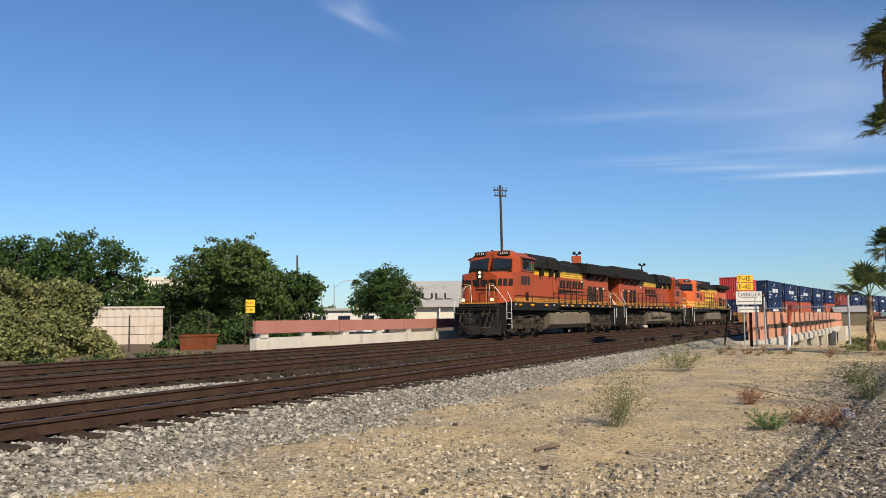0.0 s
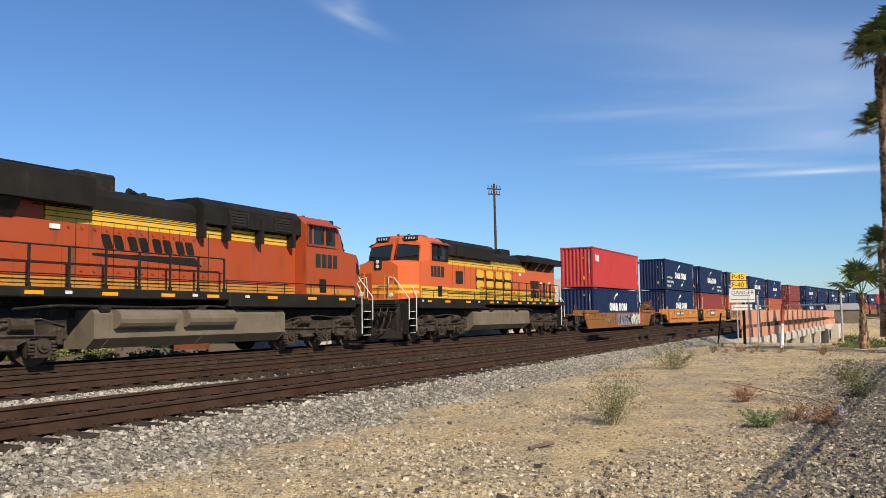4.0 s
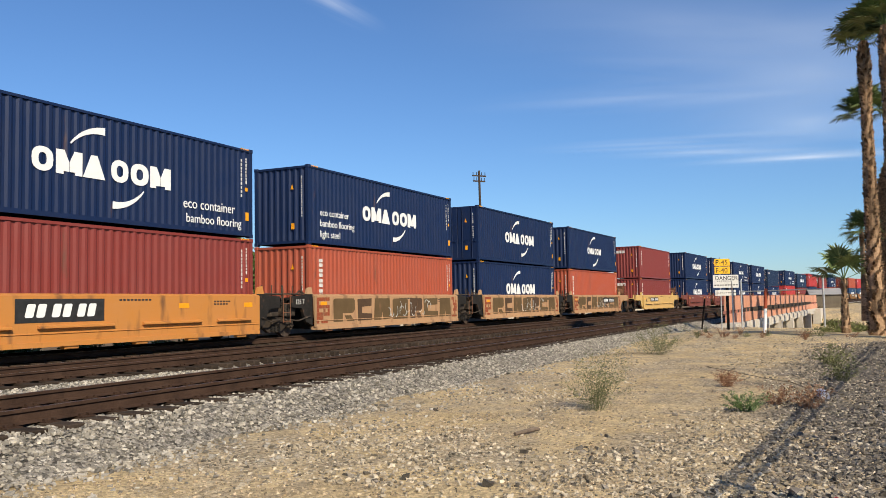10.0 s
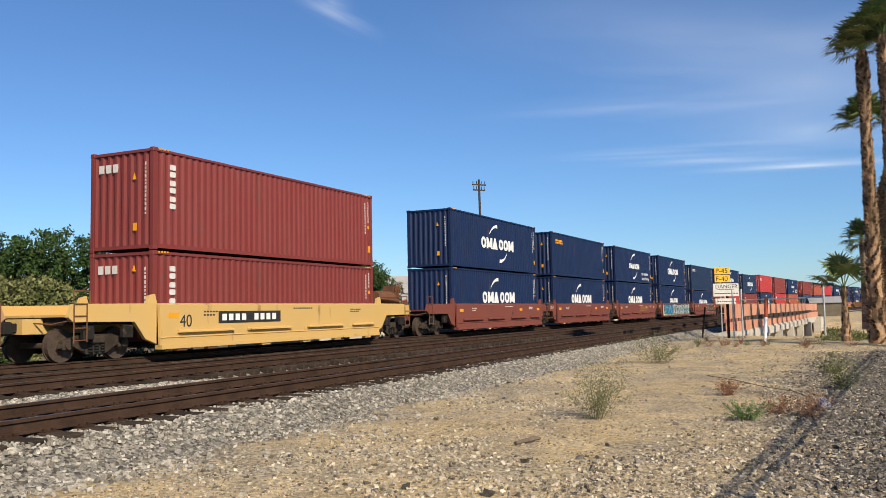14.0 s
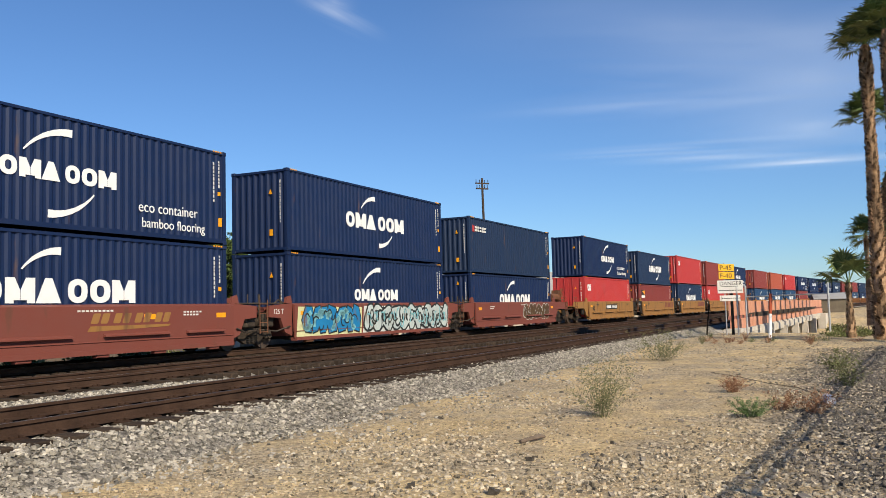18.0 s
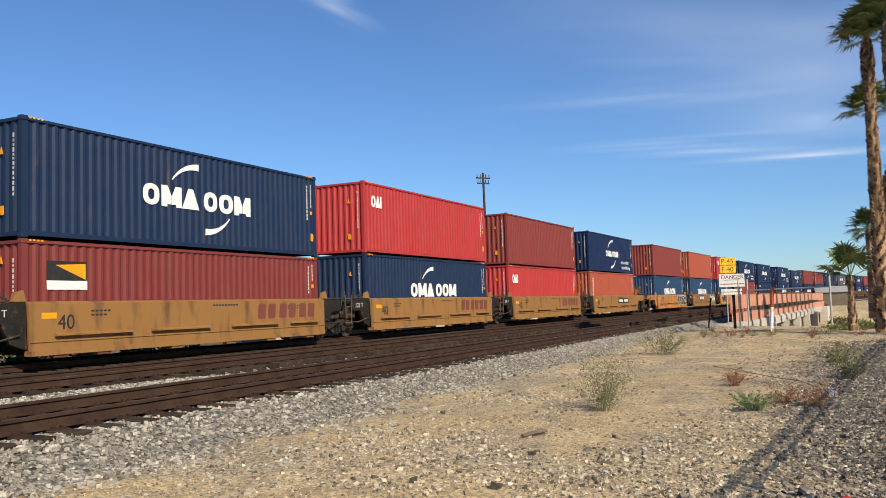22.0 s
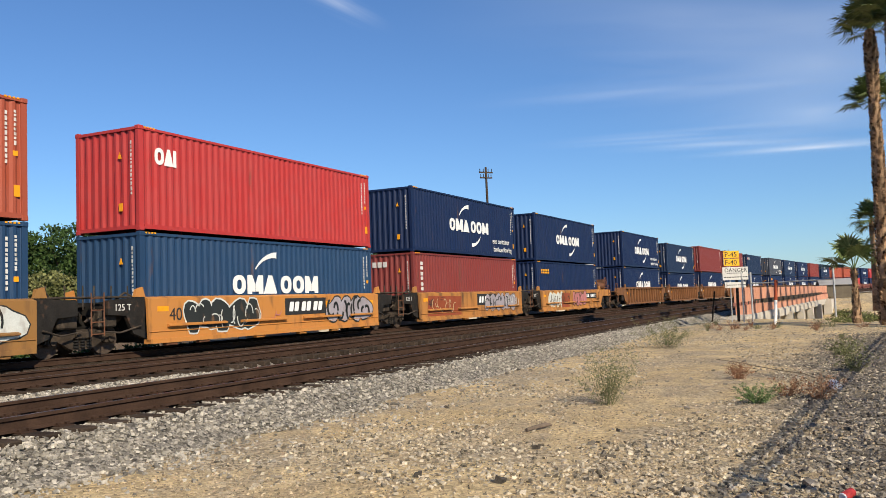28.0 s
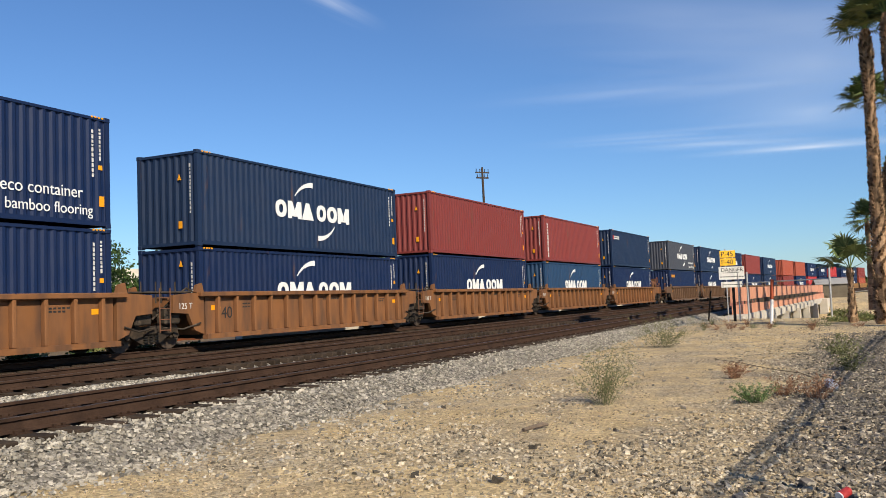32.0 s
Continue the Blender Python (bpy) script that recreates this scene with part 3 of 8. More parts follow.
def side_frame(bm, s):
    y0, y1 = s * 0.96 - 0.07, s * 0.96 + 0.07
    prism(bm, [(-1.12, 0.36), (-0.98, 0.55), (-0.5, 0.68), (0.5, 0.68), (0.98, 0.55), (1.12, 0.36), (0.72, 0.40), (0.42, 0.24), (0.3, 0.18), (-0.3, 0.18), (-0.42, 0.24), (-0.72, 0.40)], y0, y1)
    for x in (-0.89, 0.89):
        soft_box(bm, x - 0.15, x + 0.15, y0 - 0.03, y1 + 0.03, 0.30, 0.56, 0.03)
        bar(bm, (x, y0 - 0.07, 0.42), (x, y1 + 0.07, 0.42), 0.10, 10)


def springs(bm, s):
    for x in (-0.2, 0, 0.2):
        for i in range(4):
            bar(bm, (x, s * 1.045, 0.24 + 0.07 * i), (x, s * 1.045, 0.275 + 0.07 * i), 0.075, 8)


def bogie(owner, x, place):
    b = part("bogie", once("bolster", lambda: mesh_of("bogie", made(lambda bm: (soft_box(bm, -0.22, 0.22, -1.12, 1.12, 0.44, 0.62, 0.03), bar(bm, (0, 0, 0.6), (0, 0, 0.74), 0.25, 12))), BOGIE)), None, owner, "dusty cast-steel freight bogie")
    b.location = (x, 0, 0)
    for s in (-1, 1):
        part("side_frame", once(("side_frame", s), lambda: mesh_of("side_frame", made(side_frame, s), BOGIE)), None, b)
        part("spring", once(("spring", s), lambda: mesh_of("spring", made(springs, s), DARK)), None, b)["kind"] = "stuff"
    for dx in (-0.89, 0.89):
        w = part("wheelset", once("wheelset", lambda: mesh_of("wheelset", made(wheelset, 0.42), WHEEL)), None, b, "worn steel wheels")
        w.location = (dx, 0, 0.42)
        ROLLING.append((w, place + x + dx, Vector((dx, 0, 0.42)), 0.42))
    return b


def smooth_side(bm, s, top):
    y = s * 1.46
    prism_x(bm, [(y, 0.30), (y, top - 0.06), (y - s * 0.16, top), (y - s * 0.19, top), (y - s * 0.10, top - 0.12), (y - s * 0.05, 0.30)], -6.08, 6.10)
    box(bm, -6.05, 6.05, min(y + s * 0.05, y - s * 0.2), max(y + s * 0.05, y - s * 0.2), 0.20, 0.32)


def deep_side(bm, s):
    """The plain side of a longer well, its ends sloped up to the bogies."""
    y = s * 1.46
    prism(bm, [(-8.32, 0.14), (8.0, 0.14), (8.75, 0.72), (9.05, 1.18), (-9.05, 1.18), (-8.85, 0.72)], min(y, y - s * 0.06), max(y, y - s * 0.06))
    box(bm, -8.3, 7.98, min(y + s * 0.03, y - s * 0.2), max(y + s * 0.03, y - s * 0.2), 0.10, 0.16)


def deep_lid(bm, d):
    prism(bm, [(d * 6.0, 1.37), (d * 9.2, 1.37), (d * 9.2, 1.18), (d * 6.1, 1.18), (d * 6.0, 1.24)], -1.53, -1.30)
    prism(bm, [(d * 6.0, 1.37), (d * 9.2, 1.37), (d * 9.2, 1.18), (d * 6.1, 1.18), (d * 6.0, 1.24)], 1.30, 1.53)


def lower_rib(bm, s):
    y = s * 1.46
    for x0, x1 in ((-5.4, -3.0), (-2.3, 0.0), (1.0, 3.3), (4.0, 5.6)):
        prism_x(bm, [(y, 0.72), (y + s * 0.11, 0.68), (y + s * 0.11, 0.645), (y, 0.63)], x0, x1)


def ribbed_side(bm, s, top):
    y = s * 1.30
    box(bm, -6.0, 6.0, y - 0.03, y + 0.03, 0.30, top - 0.12)
    box(bm, -6.1, 6.1, min(y, y + s * 0.20), max(y, y + s * 0.20), 0.22, 0.36)


def top_chord(bm, s, top):
    y = s * 1.36
    soft_box(bm, -6.35, 6.35, min(y - s * 0.05, y + s * 0.15), max(y - s * 0.05, y + s * 0.15), top - 0.14, top, 0.02)


def rib_post(bm, s, top):
    y = s * 1.33
    soft_box(bm, -0.055, 0.055, min(y, y + s * 0.16), max(y, y + s * 0.16), 0.36, top - 0.14, 0.02)


def well_floor(bm):
    for i in range(9):
        x = -5.8 + 1.45 * i
        box(bm, x - 0.14, x + 0.14, -1.3, 1.3, 0.24, 0.36)
    for y in (-1.0, 1.0):
        box(bm, -5.95, 5.95, y - 0.12, y + 0.12, 0.22, 0.34)


def end_frame(bm, d, top):
    """The black end of a unit, over half of the bogie that it shares."""
    for s in (-1, 1):
        y = s * 1.36
        prism(bm, [(d * 6.1, 0.36), (d * 6.1, top), (d * 7.35, top - 0.08), (d * 7.35, 1.02), (d * 6.75, 0.98), (d * 6.5, 0.5)], min(y, y - s * 0.12), max(y, y - s * 0.12))
    box(bm, min(d * 6.12, d * 6.25), max(d * 6.12, d * 6.25), -1.24, 1.24, 0.36, top - 0.1)
    box(bm, min(d * 6.2, d * 7.6), max(d * 6.2, d * 7.6), -0.3, 0.3, 0.74, 1.02)
    soft_box(bm, min(d * 7.3, d * 7.9), max(d * 7.3, d * 7.9), -0.42, 0.42, 0.74, 1.14, 0.05)
    for y in (-0.9, 0.9):
        box(bm, min(d * 6.2, d * 7.3), max(d * 6.2, d * 7.3), y - 0.2, y + 0.2, top - 0.22, top - 0.16)


def end_deck(bm, d, top):
    """The platform at the end of a wagon, past its last bogie."""
    for s in (-1, 1):
        y = s * 1.36
        prism(bm, [(d * 6.1, 0.36), (d * 6.1, top), (d * 8.9, top - 0.02), (d * 9.05, top - 0.35), (d * 8.9, 1.0), (d * 6.9, 0.98), (d * 6.5, 0.5)], min(y, y - s * 0.12), max(y, y - s * 0.12))
    box(bm, min(d * 6.12, d * 9.0), max(d * 6.12, d * 9.0), -1.3, 1.3, top - 0.34, top - 0.28)
    box(bm, min(d * 6.12, d * 9.5), max(d * 6.12, d * 9.5), -0.3, 0.3, 0.72, 1.1)


def coupler(bm, d, x):
    soft_box(bm, min(d * x, d * (x + 0.7)), max(d * x, d * (x + 0.7)), -0.11, 0.11, 0.76, 1.0, 0.03)
    soft_box(bm, min(d * (x + 0.55), d * (x + 0.85)), max(d * (x + 0.55), d * (x + 0.85)), -0.2, 0.2, 0.70, 1.04, 0.05)
    pipe(bm, [(d * x, 0.5, 0.9), (d * (x + 0.3), 0.5, 0.45), (d * (x + 0.75), 0.42, 0.4)], 0.03)


def ladder(bm, x, top):
    for dx in (-0.2, 0.2):
        bar(bm, (x + dx, -1.44, 0.5), (x + dx, -1.44, top + 0.12), 0.018, 5)
    for i in range(4):
        bar(bm, (x - 0.2, -1.44, 0.55 + 0.3 * i), (x + 0.2, -1.44, 0.55 + 0.3 * i), 0.015, 5)


def brake_gear(bm, d, top):
    bar(bm, (d * 6.7, -0.9, top + 0.28), (d * 8.1, -0.9, top + 0.28), 0.25, 12)
    box(bm, min(d * 8.0, d * 8.5), max(d * 8.0, d * 8.5), -1.1, -0.6, top - 0.1, top + 0.75)
    for i in range(10):
        a, b = 2 * math.pi * i / 10, 2 * math.pi * (i + 1) / 10
        c = Vector((d * 8.3, -1.2, top + 0.6))
        bar(bm, c + Vector((0.3 * math.cos(a), 0, 0.3 * math.sin(a))), c + Vector((0.3 * math.cos(b), 0, 0.3 * math.sin(b))), 0.02, 5)
        if i % 2:
            bar(bm, c, c + Vector((0.3 * math.cos(a), 0, 0.3 * math.sin(a))), 0.015, 4)
    pipe(bm, [(d * 6.3, -1.2, top), (d * 6.6, -1.2, top + 0.2), (d * 8.9, -1.2, top + 0.1)], 0.03)


def tag_shapes(bm, seed, x0, x1, z0, z1, y, fat=1.0):
    """Sprayed shapes: leaning rounded strokes that overlap."""
    r = random.Random(seed)
    x = x0
    while x < x1 - 0.4:
        w = 0.34 + 0.34 * r.random()
        cx, cz, rr = x + w / 2, (z0 + z1) / 2, (z1 - z0) / 2
        k = r.random()
        if k < 0.6:
            n = 14
            a0, span = r.random() * 6.28, 4.2 + 1.6 * r.random()
            pts = [(cx + w * 0.5 * math.cos(a0 + span * i / n), cz + rr * 0.92 * math.sin(a0 + span * i / n)) for i in range(n + 1)]
        else:
            pts = [(x, z0 + 0.05), (cx - 0.05, z1 - 0.05), (cx + 0.08, z0 + 0.15), (x + w, z1 - 0.08)]
        t = 0.05 * fat + 0.03 * r.random()
        for (ax, az), (bx, bz) in zip(pts, pts[1:]):
            d = Vector((bx - ax, bz - az))
            if d.length < 1e-4:
                continue
            q = Vector((-d.y, d.x)).normalized() * t
            e = d.normalized() * t * 0.5
            y -= 0.00002
            prism(bm, [(ax + q.x - e.x, az + q.y - e.y), (bx + q.x + e.x, bz + q.y + e.y), (bx - q.x + e.x, bz - q.y + e.y), (ax - q.x - e.x, az - q.y - e.y)], y - 0.004, y)
        x += w * 0.82


def bubbles(bm, seed, x0, x1, z0, z1, y, grow, sharp=False):
    """A row of fat sprayed shapes that crowd one another; grow widens them for an outline."""
    r = random.Random(seed)
    x, i = x0, 0
    while x < x1 - 0.3:
        w = (0.62 + 0.34 * r.random()) * (0.8 if sharp else 1.0)
        cx, cz, n = x + w / 2, (z0 + z1) / 2 + 0.05 * (r.random() - 0.5), 6 if sharp else 16
        ph, k1, k2 = r.random() * 6.28, 0.16 * r.random(), 0.10 + 0.10 * r.random()
        lean = 0.12 * (r.random() - 0.3)
        pts = []
        for j in range(n):
            a = 2 * math.pi * j / n
            rad = 1.0 + (k1 * math.cos(2 * a + ph) + k2 * math.cos(3 * a + ph * 2) if not sharp else 0.35 * (r.random() - 0.4))
            pts.append((cx + (w * 0.56 * rad + grow) * math.cos(a) + lean * math.sin(a), cz + ((z1 - z0) * 0.47 * rad + grow) * math.sin(a)))
        pts = [(px, min(max(pz, z0 - grow), z1 + grow)) for px, pz in pts]
        d = 0.0006 * i
        prism(bm, pts, y - 0.003 - d, y)
        x += w * 0.86
        i += 1


def block_shape(bm, form, x0, x1, z0, z1, y):
    """A broad painted-over block with a pale notch or slot left in it."""
    w, h = x1 - x0, z1 - z0

    def poly(pts):
        prism(bm, [(x0 + w * a, z0 + h * b) for a, b in pts], y - 0.003, y)
    f = form % 4
    if f == 1:
        poly([(0, 0), (0.42, 0), (0.42, 0.36), (0.9, 0.36), (1, 0.5), (1, 0.92), (0.94, 1), (0.05, 1), (0, 0.93)])
        poly([(0.62, 0), (0.98, 0), (0.8, 0.26), (0.5, 0.26)])
    elif f == 2:
        poly([(0.03, 0), (1, 0.02), (1, 0.3), (0.3, 0.34), (0.3, 0.62), (0.96, 0.66), (0.98, 1), (0, 0.97)])
    elif f == 3:
        poly([(0, 0), (0.44, 0), (0.5, 0.4), (0.56, 0), (1, 0.03), (0.96, 1), (0.06, 1)])
    else:
        poly([(0.04, 0), (0.95, 0), (1, 0.1), (1, 0.9), (0.93, 1), (0.06, 0.98), (0, 0.9), (0, 0.08)])


def tile_patch(bm, seed, x0, x1, z0, z1, y):
    """A ragged patch of small square dabs."""
    r = random.Random(seed)
    n, m = max(2, round((x1 - x0) / 0.14)), round((z1 - z0) / 0.14)
    for i in range(n):
        for j in range(m):
            if r.random() < 0.72:
                a, b = x0 + (x1 - x0) * i / n, z0 + (z1 - z0) * j / m
                box(bm, a, a + 0.125, y - 0.004, y, b, b + 0.125)


def strokes(bm, seed, x0, x1, z0, z1, y, t):
    """Short curved lines inside the sprayed shapes."""
    r = random.Random(seed)
    x = x0 + 0.2
    while x < x1 - 0.2:
        a0, span, rx, rz = r.random() * 6.28, 1.6 + 1.8 * r.random(), 0.10 + 0.12 * r.random(), 0.12 + 0.2 * r.random()
        cx, cz = x, z0 + (z1 - z0) * (0.35 + 0.3 * r.random())
        pts = [(cx + rx * math.cos(a0 + span * j / 7), cz + rz * math.sin(a0 + span * j / 7)) for j in range(8)]
        for (ax, az), (bx, bz) in zip(pts, pts[1:]):
            d = Vector((bx - ax, bz - az))
            q, e = Vector((-d.y, d.x)).normalized() * t, d.normalized() * t * 0.5
            prism(bm, [(ax + q.x - e.x, az + q.y - e.y), (bx + q.x + e.x, bz + q.y + e.y), (bx - q.x + e.x, bz - q.y + e.y), (ax - q.x - e.x, az - q.y - e.y)], y - 0.003, y)
        x += 0.2 + 0.14 * r.random()


SPRAY = {k: surf("spray_" + k, c, tuple(0.7 * x for x in c), 0.6, 1.6, 30, 0.02, dirt=(0.2, 0.11, 0.06), dirt_amount=0.28, streak=0.6) for k, c in {
    "white": (0.62, 0.64, 0.60), "black": (0.03, 0.035, 0.035), "pale": (0.50, 0.56, 0.54), "blue": (0.02, 0.20, 0.42), "aqua": (0.22, 0.50, 0.55), "lime": (0.62, 0.62, 0.34), "pink": (0.50, 0.20, 0.20), "violet": (0.27, 0.235, 0.30), "red": (0.42, 0.085, 0.06), "grey": (0.36, 0.33, 0.36), "tan": (0.62, 0.48, 0.28), "khaki": (0.135, 0.088, 0.042), "umber": (0.095, 0.058, 0.034), "rust": (0.30, 0.075, 0.035)}.items()}


def well_wagon(colour, shape, first, last, place, marks=""):
    names = {"yellow": "yellow", "bronze": "long stained ochre", "worn": "rust-stained yellow", "tan": "weathered tan", "buff": "faded buff", "cream": "pale yellow", "brown": "reddish-brown", "ochre": "old ochre-brown ribbed", "umber": "dark brown ribbed"}
    ob = thing("well_wagon", names[colour] + " steel well wagon carrying stacked containers" + (" with sprayed graffiti" if "spray" in marks else ""), "well wagon", "wagons of the train")
    mat = WELL[colour]
    top = {"smooth": 1.47, "ribbed": 1.60, "deep": 1.37}[shape]
    y = -1.332 if shape == "ribbed" else -1.46
    grown = 1.75 if shape == "deep" else 0.0     # the longer wagon's ends lie farther out
    zlo, zhi = (0.17, 1.14) if shape == "deep" else ((0.34, 1.41) if "aqua" in marks else (0.42, 1.36))

    def put(name, key, fn, material=None, label="", owner=None):
        me = once((name, key, (material or mat).name), lambda: mesh_of(name, made(fn), material or mat))
        return part(name, me, None, owner or ob, label)
    sides = []
    for s in (-1, 1):
        if shape == "smooth":
            sides.append(put("side_sill", (s, 1), lambda bm: smooth_side(bm, s, top)))
            if "blocks" not in marks and "aqua" not in marks:
                put("side_rib", s, lambda bm: lower_rib(bm, s), owner=sides[-1])
        elif shape == "deep":
            sides.append(put("side_sill", (s, 3), lambda bm: deep_side(bm, s)))
        else:
            sides.append(put("side_sheet", (s, 2), lambda bm: ribbed_side(bm, s, top)))
            put("top_chord", s, lambda bm: top_chord(bm, s, top))
            for i in range(14 if s < 0 else 0):
                o = put("rib", s, lambda bm: rib_post(bm, s, top), owner=sides[-1])
                o.location.x = -5.55 + 0.855 * i
    put("floor", 0, well_floor, DARK)
    if shape == "deep":
        for d in (-1, 1):
            put("end_lid", d, lambda bm: deep_lid(bm, d))
        put("sill_crease", 3, lambda bm: prism_x(bm, [(-1.46, 0.745), (-1.478, 0.735), (-1.478, 0.722), (-1.46, 0.71)], -8.84, -1.3))
        put("stencil", 3, lambda bm: [box(bm, x + 0.13 * i, x + 0.08 + 0.13 * i, y - 0.004, y, 0.92, 1.04) for x in (-6.9, -5.3, -4.5) for i in range(3)], INK, owner=sides[0])
    for gx in (-6.25, 6.3) if shape != "deep" else ():
        for gy in (-1.3, 1.3):
            put("corner_guide", top, lambda bm: prism(bm, [(-0.18, top), (0.18, top), (0.1, top + 0.26), (-0.12, top + 0.2)], -0.05, 0.05)).location = (gx, gy, 0)
    if shape == "smooth":
        put("sill_crease", -1, lambda bm: prism_x(bm, [(-1.46, 0.535), (-1.485, 0.525), (-1.485, 0.512), (-1.46, 0.50)], -6.05, 6.05))
        for tx in (-5.2, -3.9, -1.3, 1.0, 3.0, 5.2):
            put("sill_tab", 0, lambda bm: soft_box(bm, -0.22, 0.22, -1.47, -1.30, 0.12, 0.21, 0.02), WELL["rusty"] if tx < -3 else mat).location.x = tx
    for d, ends in ((-1, first), (1, last)):
        if ends:
            kit = []
            kit.append(put("end_deck", (d, top), lambda bm: end_deck(bm, d, top), mat))
            kit.append(put("coupler", d, lambda bm: coupler(bm, d, 9.1), DARK))
            kit.append(put("deck_frame", (d, top), lambda bm: (box(bm, min(d * 6.5, d * 8.9), max(d * 6.5, d * 8.9), -1.15, 1.15, 0.92, top - 0.35), [soft_box(bm, min(d * x, d * (x + 0.35)), max(d * x, d * (x + 0.35)), -1.34, -1.16, 0.55, 0.9, 0.03) for x in (6.9, 8.2)]), DARK, "dark end frame"))
            kit.append(put("deck_rail", (d, top), lambda bm: (pipe(bm, [(d * 8.35, -1.3, top - 0.05), (d * 8.35, -1.3, top + 0.3), (d * 8.85, -1.3, top + 0.3), (d * 8.85, -1.3, top - 0.05)], 0.02), pipe(bm, [(d * 8.95, -1.35, 1.05), (d * 9.05, -0.8, 0.95), (d * 9.2, -0.2, 1.0)], 0.02, 5)), WELL["rusty"], "rusty grab rails"))
            kit.append(put("end_ladder", (d, top), lambda bm: ([bar(bm, (d * 8.7 + dx, -1.38, 0.5), (d * 8.7 + dx, -1.38, top), 0.018, 5) for dx in (-0.2, 0.2)], [bar(bm, (d * 8.7 - 0.2, -1.38, 0.55 + 0.3 * i), (d * 8.7 + 0.2, -1.38, 0.55 + 0.3 * i), 0.015, 5) for i in range(4)]), WELL["rusty"]))
            if d > 0:
                kit.append(put("brake_gear", (d, top), lambda bm: brake_gear(bm, d, top), WELL["rusty"], "rusty brake cylinder and handwheel"))
            for o in kit:
                o.location.x = d * grown
        else:
            put("end_frame", (d, top), lambda bm: end_frame(bm, d, top), DARK if shape == "smooth" and colour != "brown" else mat)
    for d, ends in ((-1, first), (1, last)):
        if not ends:
            put("brake_pipe", (d, top), lambda bm: (pipe(bm, [(d * 6.2, -1.3, top - 0.1), (d * 6.6, -1.15, top + 0.12), (d * 7.0, -1.0, top - 0.2), (d * 7.7, -0.9, 0.85)], 0.03), pipe(bm, [(d * 6.3, -1.42, 0.7), (d * 6.9, -1.3, 0.55), (d * 7.6, -1.2, 0.62)], 0.025)), UNDER)
            put("crossover_step", (d, top), lambda bm: [soft_box(bm, min(d * 6.5, d * 7.7), max(d * 6.5, d * 7.7), -1.25, -0.5, z, z + 0.05, 0.01) for z in (top - 0.02,)] + [bar(bm, (d * x, -1.2, top - 0.3), (d * x, -1.2, top + 0.3), 0.02, 5) for x in (6.55, 7.1, 7.65)], UNDER)
            put("brake_cylinder", (d, top), lambda bm: (bar(bm, (d * 6.45, -0.7, 1.0), (d * 7.3, -0.7, 1.0), 0.2, 10), soft_box(bm, min(d * 6.9, d * 7.5), max(d * 6.9, d * 7.5), -1.2, -0.85, 0.7, 1.15, 0.04)), UNDER)
    if not first:
        put("ladder", top, lambda bm: ladder(bm, -7.75, top), WELL["rusty"])
    bogie(ob, -7.89 - grown, place)
    if last:
        bogie(ob, 7.89 + grown, place)
    near = sides[0]
    if "midplate" in marks:
        put("emblem_plate", 5, lambda bm: box(bm, 0.0, 2.4, y - 0.006, y, 0.78, 1.34), INK, owner=near)
        put("emblem", 5, lambda bm: [letter_block(bm, 0.2 + 0.70 * i, 0.90, 0.58, 0.32, y - 0.006, 0.25) for i in range(3)], WHITE, owner=near)
    elif "plate" in marks:    # black plate with three pale blocks
        put("emblem_plate", 1, lambda bm: box(bm, -2.9, -0.3, y - 0.006, y, 0.78, 1.34), INK, owner=near)
        put("emblem", 1, lambda bm: [letter_block(bm, -2.65 + 0.74 * i, 0.90, 0.6, 0.32, y - 0.006, 0.25) for i in range(3)], WHITE, owner=near)
    if "faded" in marks:      # faded red letters straight on the sill
        put("emblem", 2, lambda bm: [letter_block(bm, 2.3 + 1.12 * i, 0.84, 1.0, 0.48, y, 0.1) for i in range(3)], WELL["brown"], owner=near)
    if "number" in marks:
        x0 = next((float(k[1:]) for k in marks.split() if k[0] == "n" and k[1] in "-0123"), -3.2)
        put("number_plate", x0, lambda bm: box(bm, x0, x0 + 3.1, y - 0.010, y, 0.87, 1.23), INK, owner=near)
        put("number_bars", x0, lambda bm: [box(bm, x0 + 0.16 + 0.31 * i, x0 + 0.36 + 0.31 * i, y - 0.016, y - 0.009, 0.95, 1.15) for i in range(9) if i != 4], WHITE, owner=near)
    if "wide" in marks:       # a pale slanted emblem on brown
        put("emblem", 4, lambda bm: [letter_block(bm, 0.6 + 0.72 * i, 0.98, 0.6, 0.26, y, 0.4) for i in range(4)], WELL["tan"], owner=near)
        put("emblem_bar", 4, lambda bm: prism(bm, [(0.5, 0.78), (3.3, 0.86), (3.4, 0.92), (0.6, 0.92)], y - 0.006, y), WELL["tan"], owner=near)
    for t, x, z, sz, k in (("40", -5.3, 0.80, 0.50, "forty"), ("A", 1.2, 0.84, 0.34, "letter"), ("125 T", -7.15, 1.12, 0.24, "load")):
        if k in marks:
            yy = y - 0.003 if k != "load" else -1.362
            part("lettering", once((t, yy), lambda: words(t, sz, WORN_WHITE if k == "load" or colour == "brown" else INK, x, yy, z)), None, near)
    for x in {"smooth": (-5.75, 2.4, 5.3) if colour in ("yellow", "brown") else (-5.75,), "ribbed": (-5.75, 5.3), "deep": (-8.6,)}[shape]:
        put("reflector", shape, lambda bm: box(bm, 0, 0.42, y - 0.005, y, 1.06, 1.2), AMBER, owner=near).location.x = x
